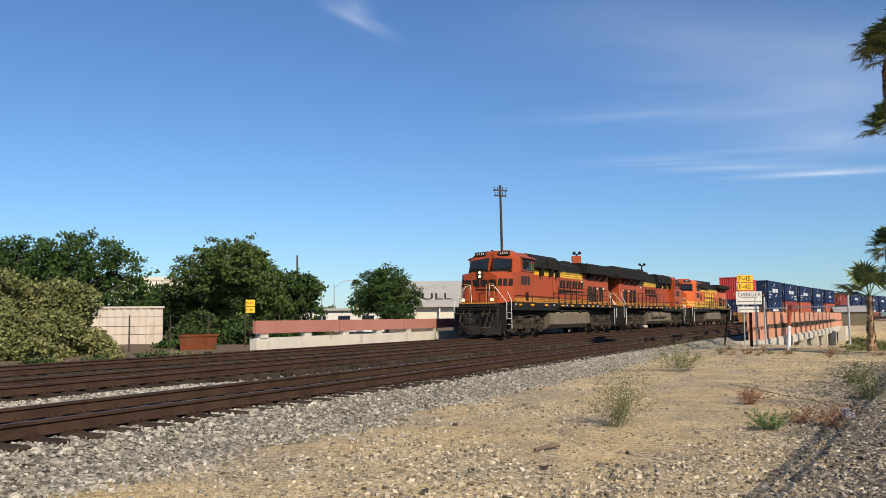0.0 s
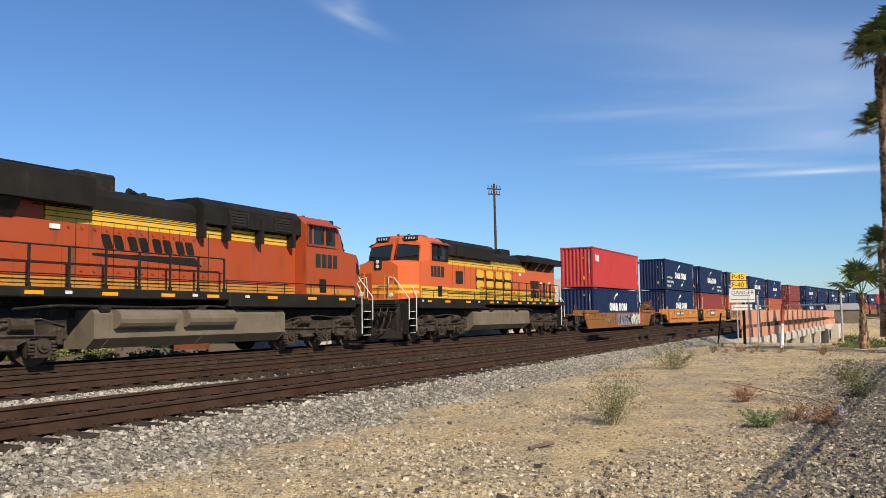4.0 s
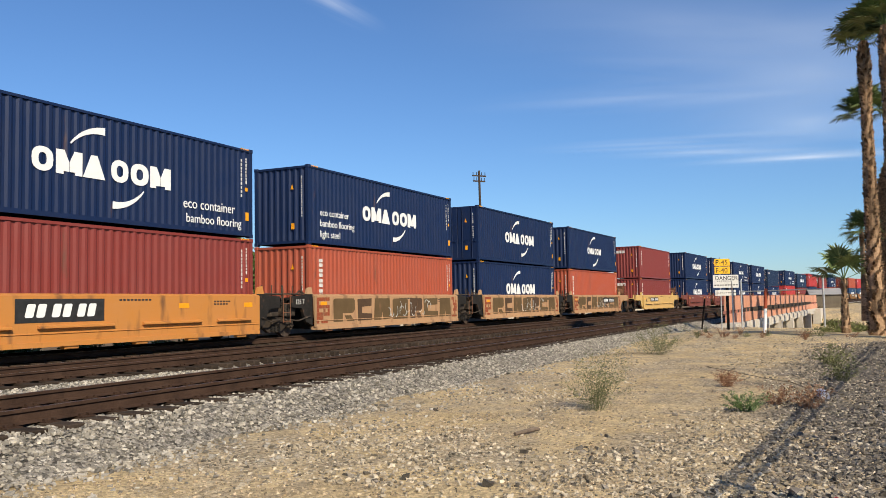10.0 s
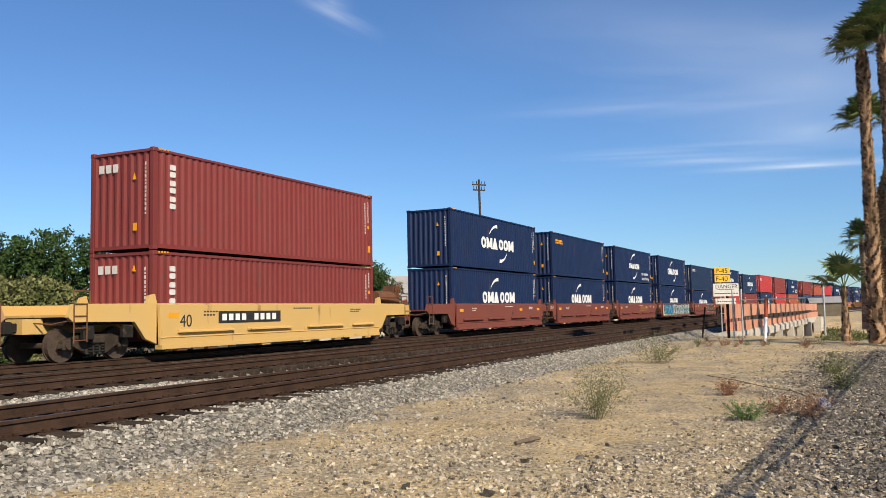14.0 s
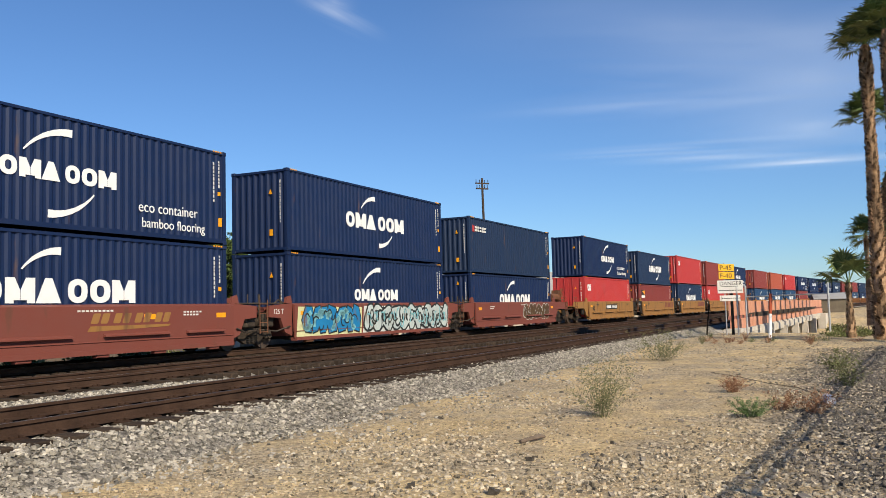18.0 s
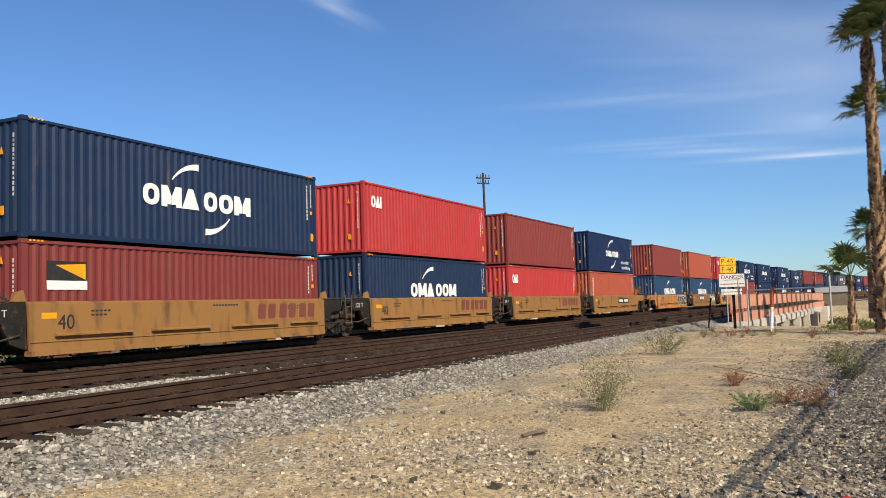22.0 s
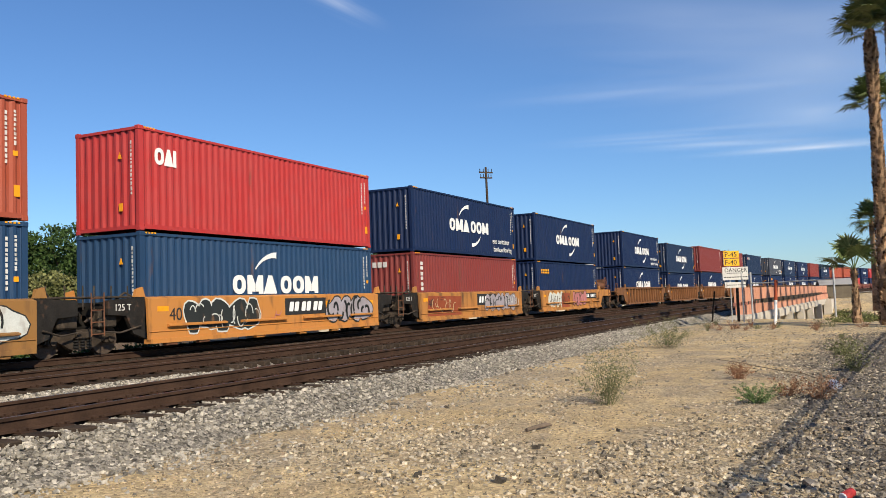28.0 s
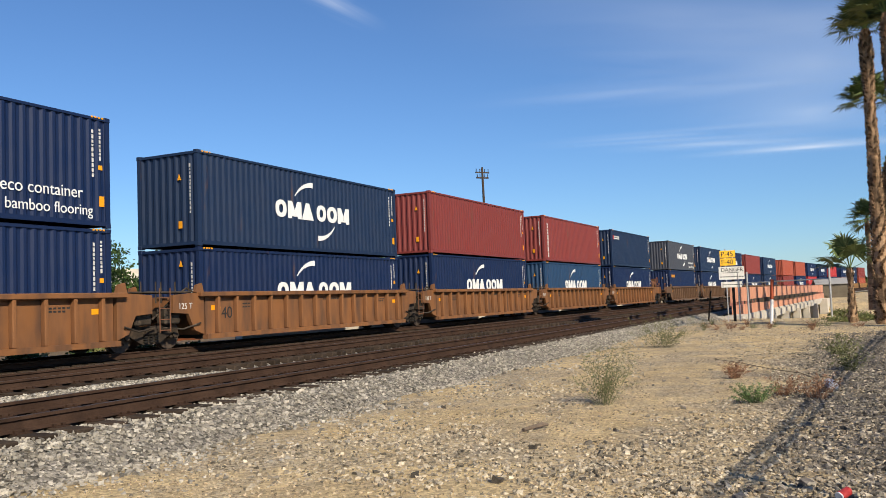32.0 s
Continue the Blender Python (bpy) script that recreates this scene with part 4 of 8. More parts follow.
    if shape != "deep":
        put("small_print", shape, lambda bm: [box(bm, x + 0.13 * i, x + 0.09 + 0.13 * i, y - 0.004, y, zz, zz + 0.045) for x, zz, k in ((-4.3, 1.2, 5), (-4.3, 1.1, 4), (3.9, 1.22, 6), (3.9, 1.14, 5), (0.2, 1.28, 9)) for i in range(k)], INK if colour != "brown" else WORN_WHITE, owner=near)["kind"] = "stuff"
    if "spray" in marks:
        for i, (key, x0, x1, tone, fat, seed) in enumerate(SPRAYS[marks.split("spray_")[1].split()[0]]):
            deep = y - 0.004 - 0.004 * i
            if key == "fill":
                put("graffiti_fill", (marks, i), lambda bm: bubbles(bm, seed, x0, x1, zlo, zhi, deep, fat), SPRAY[tone], owner=near)["kind"] = "stuff"
            elif key == "sharp":
                put("graffiti_fill", (marks, i), lambda bm: bubbles(bm, seed, x0, x1, zlo, zhi, deep, fat, True), SPRAY[tone], owner=near)["kind"] = "stuff"
            elif key == "block":
                put("graffiti_fill", (marks, i), lambda bm: block_shape(bm, fat, x0, x1, zlo + 0.03, zhi - 0.05, y - 0.004), SPRAY[tone], owner=near)
            elif key == "tiles":
                put("graffiti_fill", (marks, i), lambda bm: tile_patch(bm, seed, x0, x1, zlo, zhi, y - 0.004), SPRAY[tone], owner=near)["kind"] = "stuff"
            elif key == "lines":
                put("graffiti", (marks, i), lambda bm: strokes(bm, seed, x0, x1, zlo, zhi, deep - 0.006, fat), SPRAY[tone], owner=near)["kind"] = "stuff"
            elif fat == 0:
                put("graffiti_ground", (marks, i), lambda bm: prism(bm, [(x0, zlo - 0.02), (x1, zlo - 0.04), (x1 + 0.05, zhi - 0.1), (x0 + 0.12, zhi - 0.06)], y - 0.004 - 0.003 * i, y), SPRAY[tone], owner=near)
            else:
                put("graffiti", (marks, i), lambda bm: tag_shapes(bm, seed, x0, x1, zlo, zhi - 0.04, y - 0.004 - 0.003 * i, fat), SPRAY[tone], owner=near)
    return ob


SPRAYS = {
    "violet": (("", -1.25, 2.38, "black", 0, 1), ("block", -1.2, -0.38, "violet", 1, 1), ("block", -0.30, 0.42, "violet", 4, 1), ("block", 0.50, 1.46, "violet", 3, 1), ("block", 1.54, 2.34, "violet", 2, 1), ("lines", -1.1, 2.3, "black", 0.03, 4), ("lines", -1.0, 2.2, "white", 0.014, 9), ("fill", 2.55, 5.05, "black", 0.03, 5), ("fill", 2.55, 5.05, "white", -0.02, 5), ("lines", 2.6, 5.0, "black", 0.035, 6), ("block", 5.1, 5.75, "red", 3, 1), ("block", 5.8, 6.35, "red", 1, 1), ("lines", -4.3, -1.5, "aqua", 0.016, 7), ("lines", -2.6, -1.4, "black", 0.018, 8)),
    "aqua": (("", -6.0, -1.75, "lime", 0, 1), ("", -1.65, 6.0, "white", 0, 1), ("sharp", -5.6, -2.0, "black", 0.06, 11), ("sharp", -5.6, -2.0, "blue", 0.0, 11), ("lines", -5.6, -2.0, "aqua", 0.09, 12), ("lines", -5.6, -2.0, "black", 0.025, 14), ("fill", -1.5, 5.9, "black", 0.07, 21), ("fill", -1.5, 5.9, "pale", -0.02, 21), ("lines", -1.5, 5.9, "black", 0.045, 22), ("lines", -1.5, 5.9, "black", 0.03, 24), ("lines", -1.5, 5.9, "aqua", 0.03, 23)),
    "tags": (("fill", -4.7, -1.3, "white", 0.05, 31), ("fill", -4.7, -1.3, "black", 0.0, 31), ("lines", -4.6, -1.2, "white", 0.018, 32), ("fill", 2.5, 5.5, "black", 0.05, 35), ("fill", 2.5, 5.5, "grey", 0.0, 35), ("lines", 2.5, 5.6, "black", 0.05, 36), ("lines", -0.9, -0.1, "pink", 0.015, 37)),
    "outline": (("fill", 0.6, 4.6, "white", 0.03, 41), ("fill", 0.6, 4.6, "umber", 0.0, 41), ("lines", 0.6, 4.6, "white", 0.015, 43), ("lines", 0.6, 4.6, "khaki", 0.03, 44)),
    "wild": (("fill", -4.9, -2.3, "tan", 0.05, 51), ("fill", -4.9, -2.3, "white", 0.0, 51), ("lines", -4.8, -2.4, "umber", 0.03, 53), ("", -2.6, -0.9, "rust", 0, 54), ("lines", -2.6, -1.0, "umber", 0.04, 55), ("fill", -0.3, 2.2, "umber", 0.04, 57), ("fill", -0.3, 2.2, "pink", 0.0, 57), ("lines", -0.3, 2.2, "umber", 0.03, 58), ("lines", 4.6, 5.8, "umber", 0.03, 59)),
    "blocks": (("block", -4.9, -3.4, "khaki", 1, 1), ("block", -3.2, -2.1, "umber", 2, 1), ("block", -1.95, -0.6, "khaki", 3, 1), ("block", -0.4, 0.95, "khaki", 4, 1), ("block", 1.15, 2.3, "umber", 5, 1), ("block", 2.45, 3.9, "khaki", 6, 1), ("block", 4.05, 5.3, "khaki", 7, 1), ("tiles", -5.98, -5.15, "rust", 8, 3), ("tiles", 5.4, 5.98, "rust", 9, 5), ("lines", -1.0, 3.2, "white", 0.012, 6)),
    "mixed": (("", -5.4, -1.9, "rust", 0, 1), ("fill", 1.0, 4.6, "umber", 0.03, 71), ("fill", 1.0, 4.6, "grey", 0.0, 71), ("lines", 1.0, 4.6, "black", 0.03, 72), ("lines", -5.0, -2.2, "tan", 0.02, 73), ("lines", 3.4, 5.6, "white", 0.025, 74)),
    "bold": (("fill", 2.0, 6.0, "white", 0.06, 85), ("fill", 2.0, 6.0, "black", 0.0, 85), ("lines", 2.0, 6.0, "white", 0.035, 86), ("lines", 2.0, 6.0, "white", 0.02, 87), ("lines", -5.0, -3.4, "umber", 0.016, 78)),
    "small": (("fill", 2.9, 5.4, "black", 0.04, 75), ("fill", 2.9, 5.4, "white", 0.0, 75), ("lines", 2.9, 5.4, "black", 0.03, 76), ("lines", 0.4, 2.4, "umber", 0.02, 77), ("lines", -5.0, -3.4, "umber", 0.016, 78)),
}

# place in the train, wagon colour and shape, ends, marks; lower box; upper box
A, E2 = "arc", "arc_eco"
TRAIN = [
    (114.24, "bronze", "deep", 1, 1, "spray_violet", ("blue", STD, A), ("red", HC, "three")),
    (135.87, "yellow", "smooth", 1, 0, "number letter", ("blue", HC, A), ("blue", HC, "arc_left")),
    (151.24, "yellow", "smooth", 0, 0, "plate forty load", ("brown", HC, "column6"), ("blue", HC, E2)),
    (166.62, "buff", "smooth", 0, 0, "spray_blocks load", ("rust", HC, "column6"), ("blue", HC, "arc_left")),
    (182.10, "buff", "smooth", 0, 0, "spray_blocks", ("blue", HC, A), ("blue", HC, "arc_five", 1)),
    (197.51, "buff", "smooth", 0, 1, "spray_blocks number n1.0 forty", ("rust", HC, "column6"), ("blue", HC, "arc_small")),
    (217.36, "cream", "smooth", 1, 1, "number n-3.65 forty", ("maroon", STD, "column3"), ("maroon", HC, "column3")),
    (237.09, "brown", "smooth", 1, 0, "letter", ("blue", HC, A), ("blue", HC, A)),
    (252.39, "brown", "smooth", 0, 0, "load letter", ("blue", HC, A), ("blue", HC, "five_y")),
    (267.75, "brown", "smooth", 0, 0, "wide load", ("blue", HC, A), ("blue", HC, "arc_eco_small")),
    (283.13, "brown", "smooth", 0, 0, "spray_aqua load", ("blue", HC, "arc_small"), ("blue", HC, A)),
    (298.53, "brown", "smooth", 0, 1, "spray_outline letter wide", ("blue", STD, A), ("slate", HC, "five_r")),
    (318.06, "tan", "smooth", 1, 0, "number n-1.9 forty", ("red", HC, "three", 1), ("blue", HC, "arc_eco_small")),
    (333.53, "tan", "smooth", 0, 0, "faded forty load", ("maroon", STD, "patch"), ("slate", HC, A)),
    (349.07, "tan", "smooth", 0, 0, "faded forty load", ("slate", HC, A), ("red", HC, "three")),
    (364.37, "tan", "smooth", 0, 0, "faded forty load", ("red", HC, "three"), ("brown", HC, "plain")),
    (379.79, "tan", "smooth", 0, 1, "number n0.15 forty", ("rust", HC, "column6"), ("blue", HC, "arc_eco_small")),
    (399.32, "worn", "smooth", 1, 0, "spray_bold", ("sky", HC, A), ("brown", HC, "plain")),
    (415.10, "tan", "smooth", 0, 0, "plate spray_small load", ("sky", HC, A), ("rust", HC, "plain")),
    (430.76, "yellow", "smooth", 0, 0, "midplate spray_tags forty load", ("sky", HC, A), ("red", HC, "three")),
    (446.53, "worn", "smooth", 0, 0, "midplate spray_mixed load forty", ("maroon", HC, "column3"), ("blue", HC, E2)),
    (462.02, "worn", "smooth", 0, 1, "spray_wild number n1.9 letter load", ("blue", HC, "five_y"), ("blue", HC, A)),
    (481.60, "ochre", "ribbed", 1, 0, "forty", ("blue", HC, A), ("blue", HC, E2)),
    (497.11, "ochre", "ribbed", 0, 0, "forty load", ("blue", STD, A), ("slate", HC, A)),
    (512.53, "ochre", "ribbed", 0, 0, "load", ("blue", HC, A), ("maroon", HC, "plain")),
    (528.02, "ochre", "ribbed", 0, 0, "load", ("sky", HC, A), ("maroon", HC, "column6")),
    (543.51, "ochre", "ribbed", 0, 1, "load", ("blue", HC, A), ("slate", HC, "five_r")),
    (563.23, "umber", "ribbed", 1, 0, "", ("blue", HC, "five_y"), ("grey", HC, E2)),
    (578.72, "umber", "ribbed", 0, 0, "", ("blue", HC, A), ("slate", HC, A)),
    (594.22, "umber", "ribbed", 0, 0, "", ("blue", HC, A), ("blue", HC, A)),
    (609.71, "umber", "ribbed", 0, 0, "", ("blue", HC, A), ("brown", HC, "plain")),
    (625.20, "umber", "ribbed", 0, 1, "", ("slate", HC, A), ("slate", HC, A)),
    (644.92, "brown", "smooth", 1, 0, "", ("brown", HC, "plain"), ("rust", HC, "plain")),
    (660.41, "brown", "smooth", 0, 0, "", ("blue", HC, A), ("rust", HC, "plain")),
    (675.90, "brown", "smooth", 0, 0, "", ("red", HC, "three"), ("blue", HC, A)),
    (691.40, "brown", "smooth", 0, 0, "", ("blue", HC, A), ("blue", HC, A)),
    (706.89, "brown", "smooth", 0, 1, "", ("blue", HC, A), ("red", HC, "three")),
    (726.61, "tan", "smooth", 1, 0, "", ("brown", HC, "plain"), ("blue", HC, A)),
    (742.10, "tan", "smooth", 0, 0, "", ("blue", HC, A), ("slate", HC, A)),
    (757.59, "tan", "smooth", 0, 1, "", ("rust", HC, "plain"), ("brown", HC, "plain")),
]
WELL_FLOOR = 0.362


def build_train():
    for u, colour, shape, first, last, marks, low, high in TRAIN:
        c = u + LEN / 2
        far = u > 600
        MOVING.append((well_wagon(colour, shape, first, last, c, marks), c, 0.0))
        z = WELL_FLOOR
        for tone, h, mark, *door in (low, high):
            MOVING.append((shipping_container(tone, h, mark, bool(door), far), c, z))
            z += h + 0.022

# ---- the locomotives ----
def truck_frame(bm, s):
    y0, y1 = s * 1.08 - 0.11, s * 1.08 + 0.11
    prism(bm, [(-2.75, 0.60), (-2.62, 1.02), (-1.6, 0.96), (-1.15, 1.16), (-0.6, 0.98), (0.6, 0.98), (1.15, 1.16), (1.6, 0.96), (2.62, 1.02), (2.75, 0.60), (2.4, 0.62), (1.7, 0.60), (1.2, 0.46), (0.85, 0.46), (0.35, 0.64), (-0.35, 0.64), (-0.85, 0.46), (-1.2, 0.46), (-1.7, 0.66), (-2.4, 0.66)], y0, y1)
    for x in (-2.0, 0.0, 2.0):
        prism(bm, [(x - 0.42, 0.62), (x - 0.3, 0.22), (x + 0.3, 0.22), (x + 0.42, 0.62)], y0 - 0.02, y1 + 0.02)
    for x in (-1.0, 1.0):
        soft_box(bm, x - 0.32, x + 0.32, y0 - 0.06, y1 + 0.06, 0.40, 0.52, 0.03)


def truck_fittings(bm, s):
    y = s * 1.22
    for x in (-2.0, 0.0, 2.0):
        bar(bm, (x, y - s * 0.1, 0.5), (x, y + s * 0.05, 0.5), 0.17, 12)
        bar(bm, (x, y, 0.5), (x, y + s * 0.09, 0.5), 0.09, 8)
        for dx in (-0.3, 0.3):
            for i in range(4):
                bar(bm, (x + dx, y - s * 0.02, 0.30 + 0.08 * i), (x + dx, y - s * 0.02, 0.345 + 0.08 * i), 0.085, 8)
    for x in (-1.35, 1.3):
        bar(bm, (x - 0.3, y, 0.98), (x + 0.3, y, 0.98), 0.16, 10)
        bar(bm, (x + 0.3, y, 0.98), (x + 0.62, y, 0.9), 0.05, 6)
    pipe(bm, [(-2.6, y, 0.95), (-1.9, y + s * 0.03, 1.12), (-0.6, y, 1.08), (0.5, y + s * 0.03, 1.16), (1.9, y, 1.06), (2.6, y, 0.9)], 0.022, 5)
    pipe(bm, [(-2.5, y, 0.72), (-1.0, y, 0.74), (0.2, y + s * 0.02, 0.7), (2.5, y, 0.74)], 0.028, 5)
    for x in (-2.45, -0.55, 0.5, 2.5):
        soft_box(bm, x - 0.07, x + 0.07, y - 0.05, y + 0.05, 0.5, 0.86, 0.02)


def truck(owner, x, place, k):
    t = part("bogie", once("loco_bolster", lambda: mesh_of("bogie", made(lambda bm: (soft_box(bm, -2.85, 2.85, -0.66, 0.66, 0.30, 1.08, 0.04), soft_box(bm, -2.9, 2.9, -0.98, 0.98, 0.72, 1.40, 0.04), bar(bm, (0, 0, 0.9), (0, 0, 1.2), 0.5, 14))), DARK)), None, owner, "dust-covered three-axle bogie")
    t.location = (x, 0, 0)
    for s in (-1, 1):
        part("side_frame", once(("loco_frame", s), lambda: mesh_of("side_frame", made(truck_frame, s), UNDER)), None, t)
        part("brake_rigging", once(("loco_fit", s), lambda: mesh_of("brake_rigging", made(truck_fittings, s), UNDER)), None, t)
    for dx in (-2.0, 0.0, 2.0):
        w = part("wheelset", once("loco_wheelset", lambda: mesh_of("wheelset", made(wheelset, 0.53), WHEEL)), None, t, "worn steel driving wheels")
        w.location = (dx, 0, 0.53)
        ROLLING.append((w, place + k * (x + dx), Vector((dx, 0, 0.53)), 0.53 * k))


def cab_shell(bm, rear):
    prism_x(bm, [(-1.52, 1.87), (-1.52, 4.25), (-1.05, 4.62), (-0.55, 4.70), (0.55, 4.70), (1.05, 4.62), (1.52, 4.25), (1.52, 1.87)], -7.15, rear)
    for s in (-1, 1):                              # sloped front corners of the cab
        v = [(-7.15, s * 1.52, 3.45), (-7.15, s * 1.52, 4.25), (-7.15, s * 1.05, 4.62), (-7.15, s * 0.55, 4.70), (-7.15, s * 0.1, 4.70), (-7.15, s * 0.1, 3.45),
             (-7.95, s * 1.28, 3.45), (-7.62, s * 1.28, 4.18), (-7.45, s * 0.95, 4.48), (-7.45, s * 0.5, 4.56), (-7.5, s * 0.1, 4.58), (-8.05, s * 0.1, 3.45)]
        v = [bm.verts.new(p) for p in v]
        bm.faces.new(v[:6])
        bm.faces.new(v[6:])
        for i in range(6):
            j = (i + 1) % 6
            bm.faces.new((v[i], v[j], v[6 + j], v[6 + i]))
    box(bm, -7.5, -7.15, -0.12, 0.12, 3.45, 4.58)


def nose_shell(bm):
    """The broad nose, tapered to its front, with a sloped top."""
    back = [(-1.52, 1.87), (-1.52, 3.50), (-0.9, 3.62), (0.9, 3.62), (1.52, 3.50), (1.52, 1.87)]
    front = [(-0.95, 1.80), (-0.95, 3.22), (-0.55, 3.46), (0.55, 3.46), (0.95, 3.22), (0.95, 1.80)]
    a = [bm.verts.new((-7.15, y, z)) for y, z in back]
    c = [bm.verts.new((-8.55, y * 0.985, z - (0.10 if z > 2 else 0))) for y, z in back]
    b = [bm.verts.new((-9.75, y, z)) for y, z in front]
    for p, q in ((a, c), (c, b)):
        for i in range(6):
            j = (i + 1) % 6
            bm.faces.new((p[i], p[j], q[j], q[i]))
    bm.faces.new(a)
    bm.faces.new(b)


def quad(bm, pts, n, t=0.02):
    """A thin plate on four points, pushed out along n."""
    n = Vector(n).normalized() * t
    lo, hi = [bm.verts.new(Vector(p) - n) for p in pts], [bm.verts.new(Vector(p) + n) for p in pts]
    bm.faces.new(lo)
    bm.faces.new(hi)
    for i in range(4):
        j = (i + 1) % 4
        bm.faces.new((lo[i], lo[j], hi[j], hi[i]))


def hand_rail(owner, x0, x1, posts, y, z0=1.87, z1=2.85, mat=None):
    part("handrail", made(lambda bm: (bar(bm, (x0, y, z1), (x1, y, z1), 0.022), bar(bm, (x0, y, (z0 + z1) / 2 + 0.06), (x1, y, (z0 + z1) / 2 + 0.06), 0.012, 5))), mat or DARK, owner)
    me = mesh_of("stanchion", made(lambda bm: (box(bm, -0.035, 0.035, -0.012, 0.012, 0, z1 - z0), box(bm, -0.05, 0.05, -0.03, 0.03, 0, 0.1))), mat or DARK)
    for i in range(posts):
        o = part("stanchion", me, None, owner)
        o.location = (x0 + (x1 - x0) * i / (posts - 1), y, z0)


def locomotive(place, k, old):
    """A six-axle road engine; k is 1 with the cab ahead, -1 with the cab behind."""
    ob = thing("locomotive", ("orange and dark green diesel locomotive with broad yellow bands" if old else "dusty orange and black diesel freight locomotive with yellow stripe"), "locomotive", "engines of the train")

    CR = -5.22 if old else (-4.97 if k > 0 else -5.06)      # rear wall of the cab
    tail = 0.25 if old else (0.55 if k > 0 else 0.35)
    SKIN = FRESH_ORANGE if old else ORANGE

    def P(name, fn, mat, label="", owner=None):
        bm = made(fn)
        if name != "coupler":                      # the front platform is a short one
            for q in bm.verts:
                if q.co.x < -6.5:
                    q.co.x = -6.5 + (q.co.x + 6.5) * (0.72 if k > 0 else 0.88)
                elif q.co.x > 9.9:                 # rear platforms differ in length
                    q.co.x += tail
        else:
            for q in bm.verts:
                if q.co.x > 9.9:
                    q.co.x += tail
        return part(name, bm, mat, owner or ob, label)
    # underframe
    P("side_sill", lambda bm: (soft_box(bm, -8.45, -1.1, -1.56, 1.56, 1.42, 1.87, 0.03), soft_box(bm, -1.1, 10.75, -1.56, 1.56, 1.62, 1.87, 0.03)), BLACK)
    P("centre_sill", lambda bm: box(bm, -9.6, 10.6, -0.75, 0.75, 1.15, 1.62), DARK)
    P("front_deck", lambda bm: (soft_box(bm, -10.35, -8.45, -1.08, 1.08, 1.55, 1.80, 0.03), soft_box(bm, -9.0, -8.44, -1.5, 1.5, 1.55, 1.80, 0.03)), BLACK)
    P("deck_edge", lambda bm: box(bm, -10.38, -10.33, -1.08, 1.08, 1.78, 1.84), DULL_YELLOW)
    P("deck_edge", lambda bm: box(bm, 10.76, 10.80, -1.5, 1.5, 1.78, 1.86), DULL_YELLOW)
    for x in (-7.6, -5.6, -3.4, -0.6, 1.2, 3.2, 5.4, 7.6, 9.3):
        P("reflective_stripe", lambda bm: [box(bm, x, x + 0.5, min(q, q * 1.011), max(q, q * 1.011), 1.69, 1.78) for q in (-1.555, 1.555)], AMBER)
    for x in (-8.3, -2.0, 0.3, 4.6, 6.6):
        P("data_plate", lambda bm: [box(bm, x, x + 0.2, min(q, q * 1.011), max(q, q * 1.011), 1.71, 1.79) for q in (-1.555, 1.555)], WORN_WHITE)
    tank_a, tank_b = (-2.3, 5.25) if k > 0 else (-4.0, 3.8)
    tank = P("fuel_tank", lambda bm: prism_x(bm, [(-1.42, 0.62), (-1.42, 1.22), (-1.3, 1.34), (1.3, 1.34), (1.42, 1.22), (1.42, 0.62), (1.12, 0.36), (-1.12, 0.36)], tank_a, tank_b), TANK, "dusty grey-brown fuel tank")
    P("tank_strap", lambda bm: [prism_x(bm, [(-1.43, 0.615), (-1.43, 1.225), (-1.3, 1.355), (1.3, 1.355), (1.43, 1.225), (1.43, 0.615), (1.13, 0.35), (-1.13, 0.35)], x, x + 0.03) for x in (tank_a + 0.05, (tank_a + tank_b) / 2, tank_b - 0.5)], TANK, owner=tank)
    if k < 0:
        P("air_reservoir", lambda bm: [bar(bm, (x, y, 1.10), (x + 2.0, y, 1.10), 0.25, 14) for x in (-1.3, 1.2) for y in (-1.45, 1.45)], TANK)
    P("pipework", lambda bm: [(pipe(bm, [(-2.6, y, 1.36), (-0.5, y * 1.04, 1.45), (1.5, y, 1.40), (4.8, y * 1.03, 1.44), (6.0, y, 1.35)], 0.035), [bar(bm, (x, y * 1.04, 1.36), (x + 0.3, y * 1.04, 1.36), 0.1, 8) for x in (-1.6, -0.2, 3.3)]) for y in (-1.3, 1.3)], DARK)
    truck(ob, -5.3 if k > 0 else -6.6, place, k)
    truck(ob, 8.6 if k > 0 else 7.1, place, k)
    # pilot, plough, steps
    P("plough", lambda bm: (prism_x(bm, [(-1.25, 0.16), (-1.25, 0.95), (1.25, 0.95), (1.25, 0.16)], -10.05, -9.95), quad(bm, [(-10.0, -1.25, 0.8), (-10.0, 0, 0.8), (-10.55, 0, 0.16), (-10.2, -1.25, 0.16)], (-1, 0, 0.5)), quad(bm, [(-10.0, 1.25, 0.8), (-10.0, 0, 0.8), (-10.55, 0, 0.16), (-10.2, 1.25, 0.16)], (-1, 0, 0.5))), DARK)
    P("pilot", lambda bm: soft_box(bm, -10.08, -9.8, -1.1, 1.1, 0.85, 1.6, 0.04), DARK)
    P("rear_pilot", lambda bm: soft_box(bm, 10.45, 10.78, -1.45, 1.45, 0.5, 1.62, 0.04), DARK)
    P("pilot_plate", lambda bm: soft_box(bm, -10.2, -8.9, -1.12, 1.12, 0.45, 1.5, 0.05), DARK)
    P("anticlimber", lambda bm: [soft_box(bm, -10.42, -10.1, -1.1, 1.1, 1.42 + 0.09 * i, 1.47 + 0.09 * i, 0.01) for i in range(3)], DARK)
